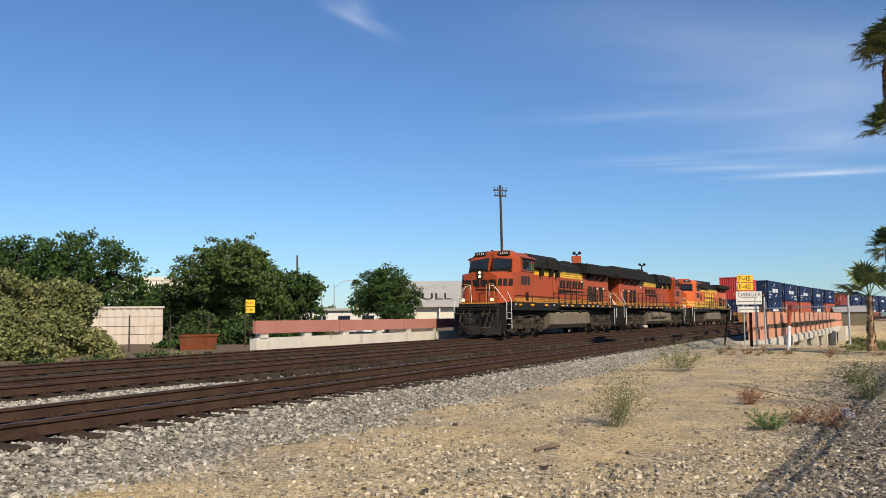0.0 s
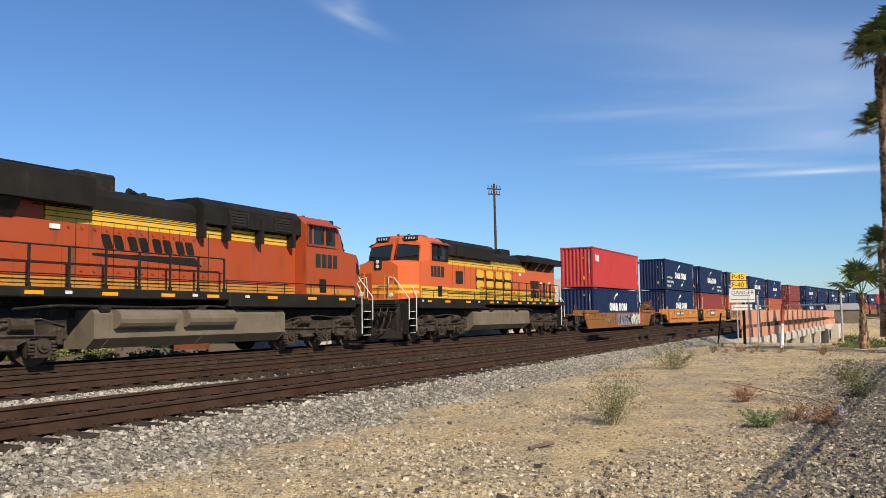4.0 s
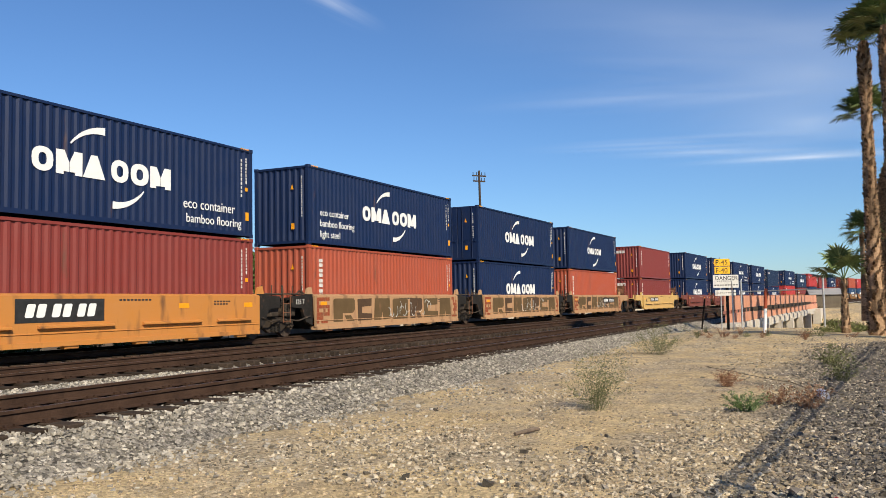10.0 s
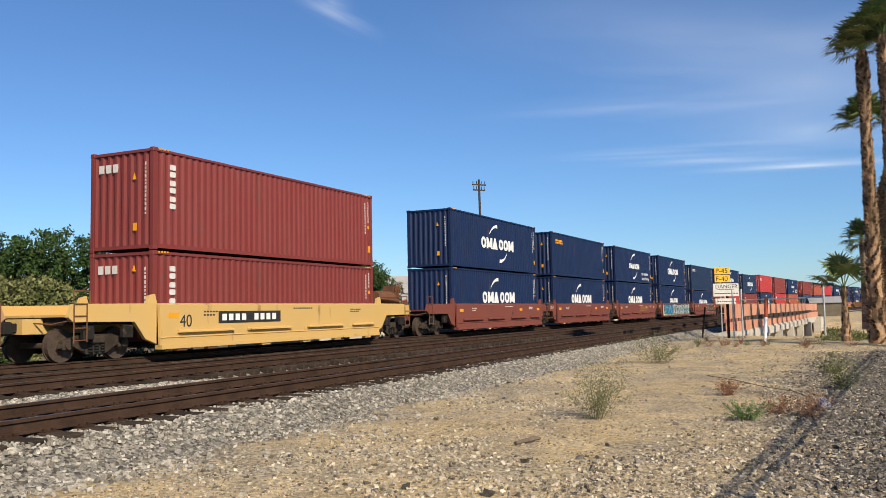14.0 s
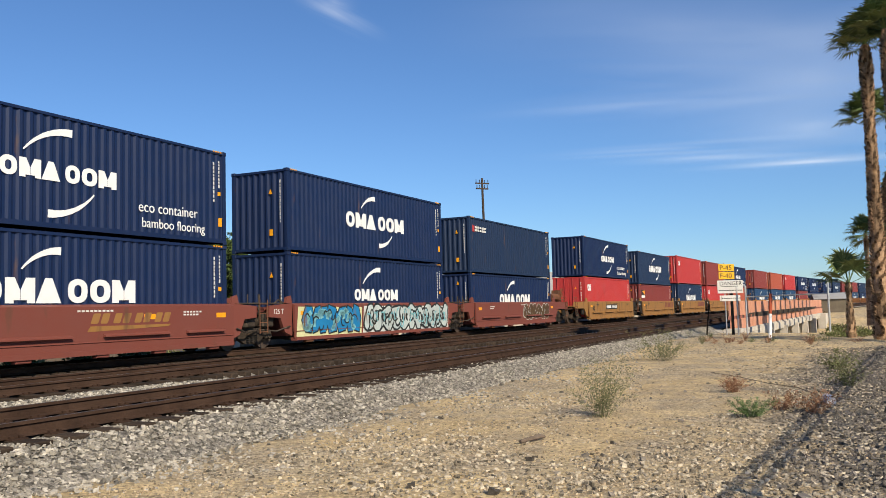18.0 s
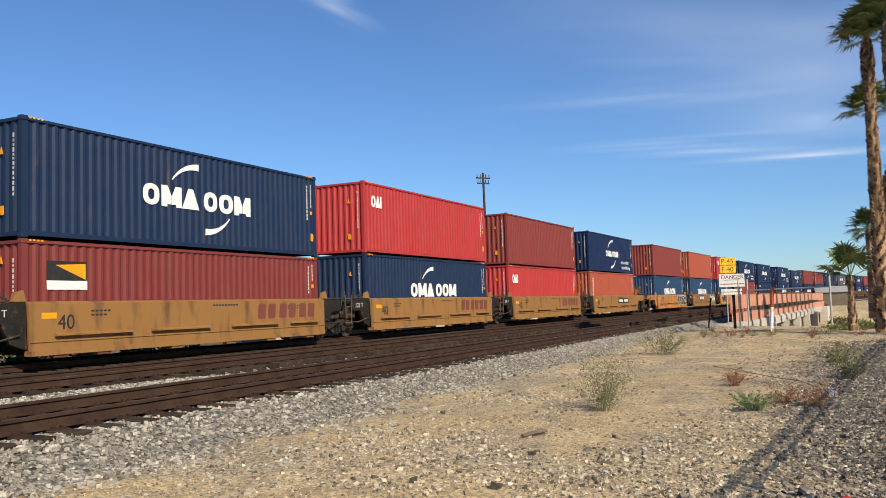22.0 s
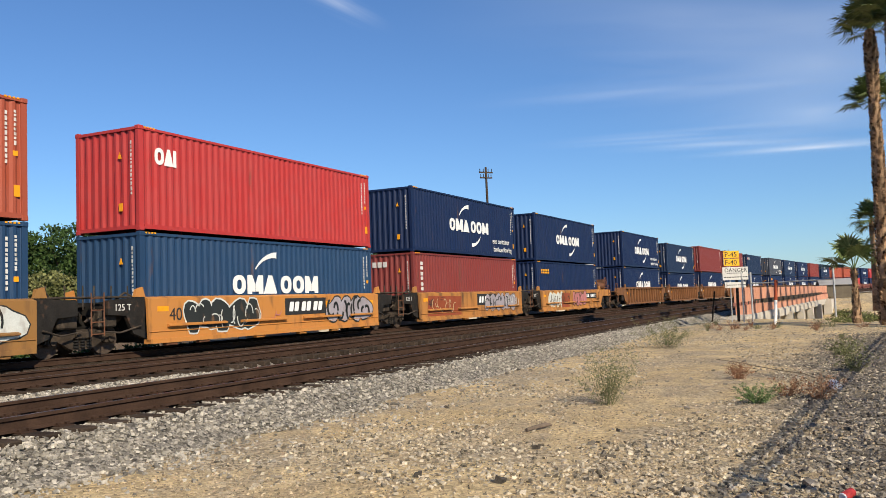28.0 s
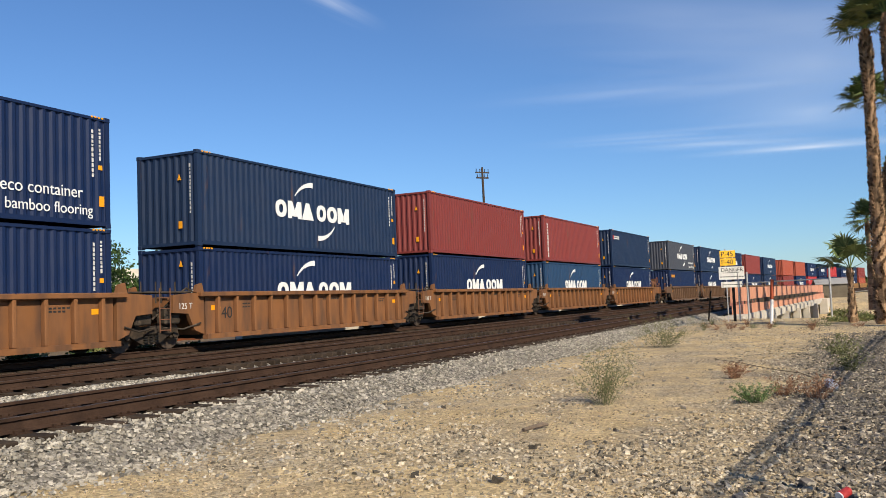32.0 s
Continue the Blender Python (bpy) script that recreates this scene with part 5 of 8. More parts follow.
    for d, x in ((-1, 10.3), (1, 10.4)):
        P("coupler", lambda bm: coupler(bm, d, x - (0.55 if d < 0 else 0.0)), DARK)
        P("brake_hose", lambda bm: [pipe(bm, [(d * (x + 0.12), y, 1.45), (d * (x + 0.3), y * 0.95, 1.0 + 0.2 * abs(y)), (d * (x + 0.16), y * 0.6, 1.3)], 0.028) for y in (-1.25, -0.75, -0.4, 0.4, 0.75, 1.25)] + [pipe(bm, [(d * (x + 0.1), y, 1.3), (d * (x + 0.35), y * 1.05, 0.9), (d * (x + 0.3), y * 0.8, 0.55), (d * (x + 0.6), y * 0.6, 0.5)], 0.03) for y in (-0.9, -0.6, 0.6, 0.9)], UNDER)
    for s in (-1, 1):
        for xs, dx in (((-9.85, -8.95), -1), ((10.2, 10.75), 1)):
            P("step_well", lambda bm: (box(bm, xs[0], xs[1], min(s * 1.12, s * 1.17), max(s * 1.12, s * 1.17), 0.35, 1.6), box(bm, xs[0] - 0.02, xs[0] + 0.02, min(s * 1.12, s * 1.5), max(s * 1.12, s * 1.5), 0.35, 1.6), box(bm, xs[1] - 0.02, xs[1] + 0.02, min(s * 1.12, s * 1.5), max(s * 1.12, s * 1.5), 0.35, 1.6)), BLACK)
            P("step_tread", lambda bm: [box(bm, xs[0] + 0.03, xs[1] - 0.03, min(s * 1.17, s * 1.52), max(s * 1.17, s * 1.52), z, z + 0.03) for z in (0.38, 0.68, 0.98, 1.28)], BLACK)
            P("tread_nosing", lambda bm: [box(bm, xs[0] + 0.16, xs[1] - 0.16, min(s * 1.51, s * 1.535), max(s * 1.51, s * 1.535), z, z + 0.02) for z in (0.38, 0.68, 0.98, 1.28)], WORN_WHITE)
            end, inner = (xs[0], xs[1]) if dx < 0 else (xs[1], xs[0])
            P("grab_rail", lambda bm: pipe(bm, [(end, s * 1.53, 0.95), (end, s * 1.53, 1.85), (end, s * 0.82, 2.72), (end, s * 0.55, 2.76), (end, s * 0.50, 1.85)], 0.018), WHITE)
            P("grab_rail", lambda bm: pipe(bm, [(inner, s * 1.53, 0.45), (inner, s * 1.53, 1.95), (inner, s * 1.22, 2.55), (inner, s * 1.20, 2.80), (inner, s * 1.08, 2.82)], 0.018), WHITE)
    for x_ in (-10.25, 10.7):
        for y in (-0.95, 0.95):
            P("end_rail", lambda bm: pipe(bm, [(x_, y, 1.8), (x_, y, 2.8), (x_, y + (0.45 if y < 0 else -0.45), 2.8), (x_, y + (0.45 if y < 0 else -0.45), 1.8)], 0.02), DULL_YELLOW)
    # cab and nose
    cab = P("cab", lambda bm: cab_shell(bm, CR), SKIN, "orange steel cab")
    P("nose", nose_shell, SKIN)
    P("nose_front_black", lambda bm: quad(bm, [(-8.0, -1.3, 3.56), (-8.0, 1.3, 3.56), (-9.25, 0.35, 3.49), (-9.25, -0.35, 3.49)], (-0.2, 0, 1), 0.03), BLACK)
    if old:
        P("nose_stripe", lambda bm: [quad(bm, [(-8.55, s * 1.505, z), (-8.55, s * 1.505, z + 0.13), (-9.76, s * 0.96, z + 0.13), (-9.76, s * 0.96, z)], (-0.42, s, 0), 0.012) for s in (-1, 1) for z in (2.05, 2.3)] + [box(bm, -9.775, -9.74, -0.96, 0.96, z, z + 0.13) for z in (2.05, 2.3)], YELLOW)
    else:
        P("nose_emblem", lambda bm: [prism_x(bm, [(y, 2.72), (y + 0.34, 2.72), (y + 0.40, 3.05), (y + 0.06, 3.05)], -9.83, -9.74) for y in (-0.93, -0.46, 0.02, 0.50)] + [prism_x(bm, [(-1.0, 2.46), (0.9, 2.52), (0.9, 2.56), (-0.9, 2.57)], -9.775, -9.74)], BLACK)
        for s in (-1, 1):
            for i in range(3):
                P("nose_side_emblem", lambda bm: quad(bm, [(-9.70 + 0.40 * i, s * (0.975 + 0.185 * i), 2.72), (-9.40 + 0.40 * i, s * (1.11 + 0.185 * i), 2.72), (-9.34 + 0.40 * i, s * (1.14 + 0.185 * i), 3.10), (-9.64 + 0.40 * i, s * (1.0 + 0.185 * i), 3.10)], (-0.45, s, 0), 0.016), BLACK)
    P("nose_door", lambda bm: soft_box(bm, -9.80, -9.74, 0.3, 0.85, 1.9, 2.95, 0.02), ORANGE)
    for y in (-0.32, 0.32):
        P("windscreen", lambda bm: quad(bm, [(-7.90, y + (0.9 if y > 0 else -0.9), 3.72), (-7.96, y * 0.55, 3.64), (-7.66, y * 0.55, 4.25), (-7.70, y + (0.86 if y > 0 else -0.86), 4.14)], (-0.85, 0, 0.5), 0.05), WINDOW, "dark windscreen", cab)
        P("windscreen_frame", lambda bm: pipe(bm, [(-7.95, y + (0.93 if y > 0 else -0.93), 3.70), (-8.0, y * 0.5, 3.61), (-7.68, y * 0.5, 4.28), (-7.74, y + (0.89 if y > 0 else -0.89), 4.16), (-7.95, y + (0.93 if y > 0 else -0.93), 3.70)], 0.025, 5), BLACK, "", cab)
        P("windscreen_mask", lambda bm: quad(bm, [(-7.94, y * 3.9, 3.67), (-8.0, y * 0.4, 3.60), (-8.0, y * 0.4, 3.40), (-7.97, y * 3.95, 3.45)], (-0.95, 0, 0.3), 0.055), BLACK, "", cab)
        P("number_board", lambda bm: soft_box(bm, -7.62, -7.4, y * 2.2 - 0.33, y * 2.2 + 0.33, 4.44, 4.64, 0.02), INK, "", cab)
        P("number_bars", lambda bm: [box(bm, -7.635, -7.61, y * 2.2 - 0.24 + 0.13 * i, y * 2.2 - 0.185 + 0.13 * i, 4.49, 4.58) for i in range(4)], WORN_WHITE, "", cab)
        P("ditch_lamp", lambda bm: bar(bm, (-10.36, y * 2.6, 1.98), (-10.2, y * 2.6, 1.98), 0.085, 12), LAMP_LIT if place < 60 else WORN_WHITE)
    P("headlamp_case", lambda bm: soft_box(bm, -9.84, -9.72, -0.17, 0.17, 3.10, 3.54, 0.03), BLACK)
    for z in (3.22, 3.42):
        P("headlamp", lambda bm: bar(bm, (-9.86, 0, z), (-9.82, 0, z), 0.085, 12), LAMP_LIT if place < 60 else WORN_WHITE)
    for s in (-1, 1):
        P("side_window", lambda bm: (box(bm, -6.85, -6.2, min(s * 1.50, s * 1.535), max(s * 1.50, s * 1.535), 3.60, 4.22), box(bm, -6.1, -5.45, min(s * 1.50, s * 1.535), max(s * 1.50, s * 1.535), 3.60, 4.22), box(bm, -5.40, CR - 0.08, min(s * 1.50, s * 1.535), max(s * 1.50, s * 1.535), 3.60, 4.22)), WINDOW, "", cab)
        P("window_frame", lambda bm: [box(bm, x0, x1, min(s * 1.52, s * 1.56), max(s * 1.52, s * 1.56), z0, z1) for x0, x1, z0, z1 in ((-6.9, CR - 0.03, 3.55, 3.61), (-6.9, CR - 0.03, 4.21, 4.27), (-6.9, -6.84, 3.55, 4.27), (-6.2, -6.1, 3.55, 4.27), (-5.45, -5.36, 3.55, 4.27), (CR - 0.09, CR - 0.03, 3.55, 4.27))], BLACK if old else ORANGE, "", cab)
        P("sun_visor", lambda bm: quad(bm, [(-7.0, s * 1.5, 4.38), (CR - 0.06, s * 1.5, 4.38), (CR - 0.06, s * 1.72, 4.27), (-7.0, s * 1.72, 4.27)], (0, s * 0.4, 1), 0.012), ORANGE, "", cab)
        P("road_number_bars", lambda bm: [box(bm, -7.02 + 0.37 * i, -6.73 + 0.37 * i, min(s * 1.515, s * 1.53), max(s * 1.515, s * 1.53), 2.82, 3.30) for i in range(4)], INK, "", cab)
        P("cab_vent", lambda bm: box(bm, -6.25, -5.85, min(s * 1.515, s * 1.54), max(s * 1.515, s * 1.54), 1.95, 2.42), BLACK, "", cab)
        P("mirror", lambda bm: box(bm, -6.3, -6.25, min(s * 1.54, s * 1.75), max(s * 1.54, s * 1.75), 3.75, 4.10), DARK, "", cab)
        P("cab_band", lambda bm: box(bm, -8.4, CR - 0.02, min(s * 1.515, s * 1.528), max(s * 1.515, s * 1.528), 1.90, 2.10) if not old else (box(bm, -8.4, CR - 0.02, min(s * 1.515, s * 1.528), max(s * 1.515, s * 1.528), 1.88, 2.38)), YELLOW if old else DULL_YELLOW, "", cab)
    if old:
        P("cab_band_line", lambda bm: [box(bm, -8.3, CR - 0.03, min(q, q * 1.004), max(q, q * 1.004), z, z + 0.018) for q in (-1.526, 1.526) for z in (2.0, 2.12, 2.26)], BLACK, "", cab)
    P("air_conditioner", lambda bm: soft_box(bm, -6.0, -5.2, -0.5, 0.5, 4.68, 4.80, 0.05), ORANGE, "", cab)
    P("antenna", lambda bm: (bar(bm, (-6.6, 0.3, 4.7), (-6.6, 0.3, 4.80), 0.07), bar(bm, (-7.0, -0.4, 4.68), (-7.0, -0.4, 4.76), 0.06)), DARK, "", cab)
    # long hood
    W = 1.06
    hood = P("long_hood", lambda bm: soft_box(bm, CR, 10.35, -W, W, 1.87, 3.52, 0.02), SKIN, "orange engine hood with many doors")
    yz0, yz1 = (3.50, 3.88) if old else (3.50, 3.87)
    P("upper_band", lambda bm: box(bm, CR + 0.02, 5.0 if not old else 5.6, -W - 0.005, W + 0.005, yz0, yz1), YELLOW, "", hood)
    P("lower_band", lambda bm: box(bm, CR + 0.02, 10.36, -W - 0.008, W + 0.008, 1.89, 2.40 if old else 2.14), YELLOW if old else DULL_YELLOW, "", hood)
    for z in ((3.62, 3.75, 2.0, 2.12, 2.26) if old else (3.60, 3.73, 1.96, 2.06)):
        if z < yz1:
            P("band_line", lambda bm: box(bm, CR + 0.05, 5.0 if z > 3 else 10.3, -W - 0.013, W + 0.013, z, z + 0.018), BLACK, "", hood)
    ridge = 4.38 if old else 4.48
    P("hood_top", lambda bm: prism_x(bm, [(-W, yz1), (-W, ridge - 0.22), (-0.78, ridge), (0.78, ridge), (W, ridge - 0.22), (W, yz1)], CR, 10.3), BLACK, "", hood)
    P("blower_housing", lambda bm: prism_x(bm, [(-1.3, yz1 + 0.02), (-1.3, 4.45), (-1.05, 4.66), (1.05, 4.66), (1.3, 4.45), (1.3, yz1 + 0.02)], CR + 0.01, -0.2 if not old else 0.6), BLACK, "", hood)
    vents = (-4.95, -3.85) if old else (-4.5, -2.2)
    for s in (-1, 1):
        P("grille", lambda bm: [box(bm, x, x + 0.9, min(s * 1.29, s * 1.315), max(s * 1.29, s * 1.315), 3.92, 4.4) for x in vents], GRILL, "", hood)
        P("grille_slat", lambda bm: [box(bm, x, x + 0.9, min(s * 1.31, s * 1.335), max(s * 1.31, s * 1.335), 3.94 + 0.09 * i, 3.965 + 0.09 * i) for x in vents for i in range(6)] + [box(bm, x, x + 0.05, min(s * 1.29, s * 1.34), max(s * 1.29, s * 1.34), 3.90, 4.42) for v_ in vents for x in (v_ - 0.03, v_ + 0.88)], DARK, "", hood)
        if not old:
            P("walkway_bracket", lambda bm: [box(bm, x, x + 0.14, min(s * 1.0, s * 1.34), max(s * 1.0, s * 1.34), 3.45, 4.25) for x in (-4.7, -3.0, -1.4, -0.3)], BLACK, "", hood)
        for i in range(14):
            x = -0.7 + 0.4 * i if not old else -4.5 + 0.68 * i
            P("door_seam", lambda bm: box(bm, x, x + 0.014, min(s * W, s * (W + 0.012)), max(s * W, s * (W + 0.012)), 1.9, yz0 + 0.1), BLACK if i % 3 == 0 else ORANGE, "", hood)
        P("latch", lambda bm: [box(bm, x, x + 0.07, min(s * W, s * (W + 0.03)), max(s * W, s * (W + 0.03)), z, z + 0.05) for i in range(13) for x in (-0.5 + 0.4 * i,) for z in (2.3, 3.36)], ORANGE, "", hood)["kind"] = "stuff"
        P("hood_handrail", lambda bm: (bar(bm, (-4.6, s * 1.12, yz1 - 0.03), (5.4, s * 1.12, yz1 - 0.03), 0.014, 5), bar(bm, (-4.6, s * 1.12, 2.2), (10.2, s * 1.12, 2.2), 0.014, 5)), BLACK, "", hood)
        slots = [(x, z, 0.36, 0.46) for x in (6.45, 6.92, 7.38) for z in (2.06, 2.6)] + [(8.55, 2.06, 0.34, 0.95), (9.6, 2.06, 0.3, 0.95)] if old else [(x, 2.05, 0.36, 1.05) for x in (6.2, 6.68, 7.3, 7.76, 8.7, 9.2)]
        for x, z, dx, dz in slots:
            P("louvre", lambda bm: box(bm, x, x + dx, min(s * W, s * (W + 0.03)), max(s * W, s * (W + 0.03)), z, z + dz), GRILL, "", hood)
        if old:
            P("side_vent", lambda bm: box(bm, -3.48, -2.72, min(s * W, s * (W + 0.03)), max(s * W, s * (W + 0.03)), 2.63, 3.23), UNDER, "dark vent panel", hood)
            P("vent_slat", lambda bm: [box(bm, -3.46, -2.74, min(s * (W + 0.03), s * (W + 0.045)), max(s * (W + 0.03), s * (W + 0.045)), 2.68 + 0.09 * i, 2.72 + 0.09 * i) for i in range(6)], DARK, "", hood)
        P("equipment_door", lambda bm: soft_box(bm, 7.85, 8.5, min(s * W, s * (W + 0.03)), max(s * W, s * (W + 0.03)), 2.15, 3.1, 0.02), ORANGE, "", hood)
        P("white_notice", lambda bm: [box(bm, x, x + 0.3, min(s * (W + 0.03), s * (W + 0.04)), max(s * (W + 0.03), s * (W + 0.04)), z, z + 0.12) for x, z in ((8.0, 2.9), (4.6, 3.3), (9.45, 2.95))], WHITE, "", hood)
    # radiator with wings
    z_low, eave, crest, front = (4.08, 4.40, 4.50, 4.9) if old else ((3.93, 4.50, 4.66, 4.75) if k > 0 else (3.90, 4.60, 4.82, 3.9))
    tip, over = 10.85, 0.8 if k < 0 else 0.0

    def wing(bm):
        """Broad housing with a hipped rear end."""
        rings = []
        for x, w, z0, z1, z2 in ((front, 1.50, z_low, eave, crest - 0.03), (front + 0.5, 1.56, z_low, eave, crest), (9.89, 1.56, z_low, eave, crest), (tip - 0.55 + over, 1.56, z_low - 0.02, eave, crest), (tip + over, 1.42, z_low, z_low + 0.26, z_low + 0.36)):
            rings.append([bm.verts.new((x, y, z)) for y, z in ((-w + 0.02, z0), (-w, z1), (-0.85, z2), (0.85, z2), (w, z1), (w - 0.02, z0))])
        for p, q in zip(rings, rings[1:]):
            for i in range(6):
                j = (i + 1) % 6
                bm.faces.new((p[i], p[j], q[j], q[i]))
        bm.faces.new(rings[0])
        bm.faces.new(rings[-1])
    P("radiator_wing", wing, BLACK, "broad black radiator housing", hood)
    P("wing_seam", lambda bm: [bar(bm, (x0, s * 1.2, (eave + crest) / 2 + 0.03), (x1, s * 1.2, (eave + crest) / 2 + 0.03), 0.02, 5) for s in (-1, 1) for x0, x1 in ((front + 0.6, 6.6), (6.8, 9.8))], DARK, "", hood)
    P("upper_hood_panel", lambda bm: soft_box(bm, 5.05 if not old else 5.65, 10.33, -W - 0.004, W + 0.004, 3.50, z_low + 0.02, 0.01), SKIN, "", hood)
    for x in (5.9, 7.2, 8.5):
        for s in (-1, 1):
            P("radiator_intake", lambda bm: quad(bm, [(x, s * 1.07, z_low - 0.42), (x + 1.12, s * 1.07, z_low - 0.42), (x + 1.12, s * 1.42, z_low), (x, s * 1.42, z_low)], (0, s, -0.5), 0.02), GRILL, "", hood)
            P("intake_strut", lambda bm: quad(bm, [(x + 1.14, s * 1.07, z_low - 0.42), (x + 1.28, s * 1.07, z_low - 0.42), (x + 1.28, s * 1.42, z_low), (x + 1.14, s * 1.42, z_low)], (0, s, -0.5), 0.025), SKIN, "", hood)
    P("exhaust_stack", lambda bm: soft_box(bm, 3.7, 4.9, -0.45, 0.45, 4.3, 4.78, 0.04) if old else (soft_box(bm, 2.6, 3.9, -0.8, 0.8, 4.4, 4.92, 0.06) if k < 0 else soft_box(bm, 3.2, 4.5, -0.45, 0.45, 4.4, 4.70, 0.04)), DARK, "", hood)
    P("roof_hatch", lambda bm: (soft_box(bm, 0.7, 1.7, -0.7, 0.7, 4.3, ridge + 0.06, 0.03), soft_box(bm, 1.9, 2.5, -0.5, 0.5, 4.3, ridge + 0.08, 0.03)), BLACK, "", hood)
    hx = 2.8 if old else 1.1
    P("horn", lambda bm: [bar(bm, (hx, y, 4.62), (hx + d, y * 1.3, 4.66), 0.035, 8, 0.12) for y, d in ((-0.3, -0.5), (-0.12, -0.42), (0.1, 0.45))] + [bar(bm, (hx, -0.1, 4.3), (hx, -0.1, 4.64), 0.03)], DARK, "", hood)
    P("rear_lamp", lambda bm: [bar(bm, (10.36, y, 3.45), (10.42, y, 3.45), 0.1, 10) for y in (-0.13, 0.13)], WORN_WHITE, "", hood)
    P("rear_door", lambda bm: soft_box(bm, 10.34, 10.40, -0.35, 0.35, 1.95, 3.2, 0.02), ORANGE, "", hood)
    # emblem: plain slanted blocks; raised yellow ones on the older engine
    for s in (-1, 1):
        y0, y1 = s * (W + 0.014), s * (W + 0.026)
        ex, ep, ez, eh = (0.5, 1.18, 2.84, 0.5) if k > 0 else (-0.1, 0.88, 2.93, 0.36)
        if old:
            for i in range(4):
                P("emblem_shadow", lambda bm: soft_box(bm, -1.19 + 1.21 * i, -0.19 + 1.21 * i, min(s * W, s * (W + 0.016)), max(s * W, s * (W + 0.016)), 2.40, 3.38, 0.004), BLACK, "", hood)
                P("emblem_block", lambda bm: letter_block(bm, -1.13 + 1.21 * i, 2.44, 1.0, 0.96, -W - 0.018 if s < 0 else W + 0.028, 0, 0.01), YELLOW, "", hood)
        else:
            for i in range(4):
                P("emblem_block", lambda bm: letter_block(bm, ex + ep * i, ez, ep * 0.86, eh, -W - 0.014 if s < 0 else W + 0.024, 0.35, 0.01), BLACK, "", hood)
            P("emblem_swoosh", lambda bm: prism(bm, [(ex - 0.3, ez - 0.32), (ex, ez - 0.08), (ex + 4.2 * ep, ez - 0.15), (ex + 4.2 * ep, ez - 0.19)], min(y0, y1), max(y0, y1)), BLACK, "", hood)
    # walkway rails
    for s in (-1, 1):
        hand_rail(ob, -0.9, 10.2, 11, s * 1.5)
        P("low_rail", lambda bm: (bar(bm, (-8.3, s * 1.55, 2.22), (-0.9, s * 1.55, 2.22), 0.014, 5), [bar(bm, (x, s * 1.55, 1.87), (x, s * 1.55, 2.24), 0.012, 5) for x in (-8.3, -6.8, -5.3, -3.8, -2.4, -0.95)]), BLACK)
    return ob


def build_engines():
    for c, k, old in ((50.4, 1, False), (74.75, -1, False), (96.05, 1, True)):
        MOVING.append((locomotive(c, k, old), c, 0.0, k))

# ---- ground and line ----
def smooth(a, b, x):
    t = min(1.0, max(0.0, (x - a) / (b - a)))
    return t * t * (3 - 2 * t)


def line_sv(x, y):
    cy = TRACK_Y - RADIUS
    return RADIUS * math.atan2(x, y - cy), math.hypot(x, y - cy) - RADIUS


def ground_z(x, y):
    z = -0.5
    d = math.hypot(x, y)
    if d < 120:
        z += 0.05 * noise.noise((x * 0.35, y * 0.35, 0.0)) + 0.02 * noise.noise((x * 1.3, y * 1.3, 3.0))
        z += 0.12 * smooth(22, 36, x) * smooth(-12, -2, y) * (1 - smooth(38, 46, x))      # low rise before the bridge
    s, v = line_sv(x, y)
    dip = (1 - smooth(9, 14, v)) * smooth(47.5, 54, s) * (1 - smooth(119, 124, s)) * smooth(-120, -60, v)
    z -= 4.0 * dip
    z -= 0.25 * smooth(-11.75, -10.9, v) * (1 - smooth(3, 6, v)) * smooth(-200, -30, -abs(x))  # room for the ballast
    return z


def ground():
    def steps(lo, hi, near, grow, limit):
        out, p, d = [0.0], 0.0, near
        while p < hi:
            p += d if p < limit else d * grow
            d = d if p < limit else d * grow
            out.append(p)
        p, d = 0.0, near
        left = []
        while p > lo:
            p -= d if p > -12 else d * grow
            d = d if p > -12 else d * grow
            left.append(p)
        return left[::-1] + out
    xs, ys = steps(-2500, 4000, 0.45, 1.22, 64), steps(-3500, 3500, 0.4, 1.22, 26)
    verts = [(x, y, ground_z(x, y)) for y in ys for x in xs]
    w = len(xs)
    faces = [(j * w + i, j * w + i + 1, (j + 1) * w + i + 1, (j + 1) * w + i) for j in range(len(ys) - 1) for i in range(w - 1)]
    ob = solo("ground", raw("ground", verts, faces, DIRT), None, "sandy tan dirt ground with patches of grey gravel", "ground", kind="structure")
    for p in ob.data.polygons:
        p.use_smooth = True


def swept(profile, s0, s1, step, mat, name, closed=True, bumpy=0.0):
    """A profile of (v, z) drawn along the line."""
    n = max(1, round((s1 - s0) / step))
    verts, faces, k = [], [], len(profile)
    for i in range(n + 1):
        s = s0 + (s1 - s0) * i / n
        for v, z in profile:
            p = line(s, v, z if not callable(z) else z(s))
            if bumpy:
                p.z += bumpy * noise.noise((s * 1.7, v * 1.7, 9.0)) + 0.5 * bumpy * noise.noise((s * 5.1, v * 5.1, 2.0))
            verts.append(p)
    for i in range(n):
        for j in range(k if closed else k - 1):
            a, b = i * k + j, i * k + (j + 1) % k
            faces.append((a, b, b + k, a + k))
    if closed:
        faces += [tuple(range(k))[::-1], tuple(n * k + j for j in range(k))]
    return raw(name, verts, faces, mat)


CENTRES = (-9.5, -4.75, 0.0)


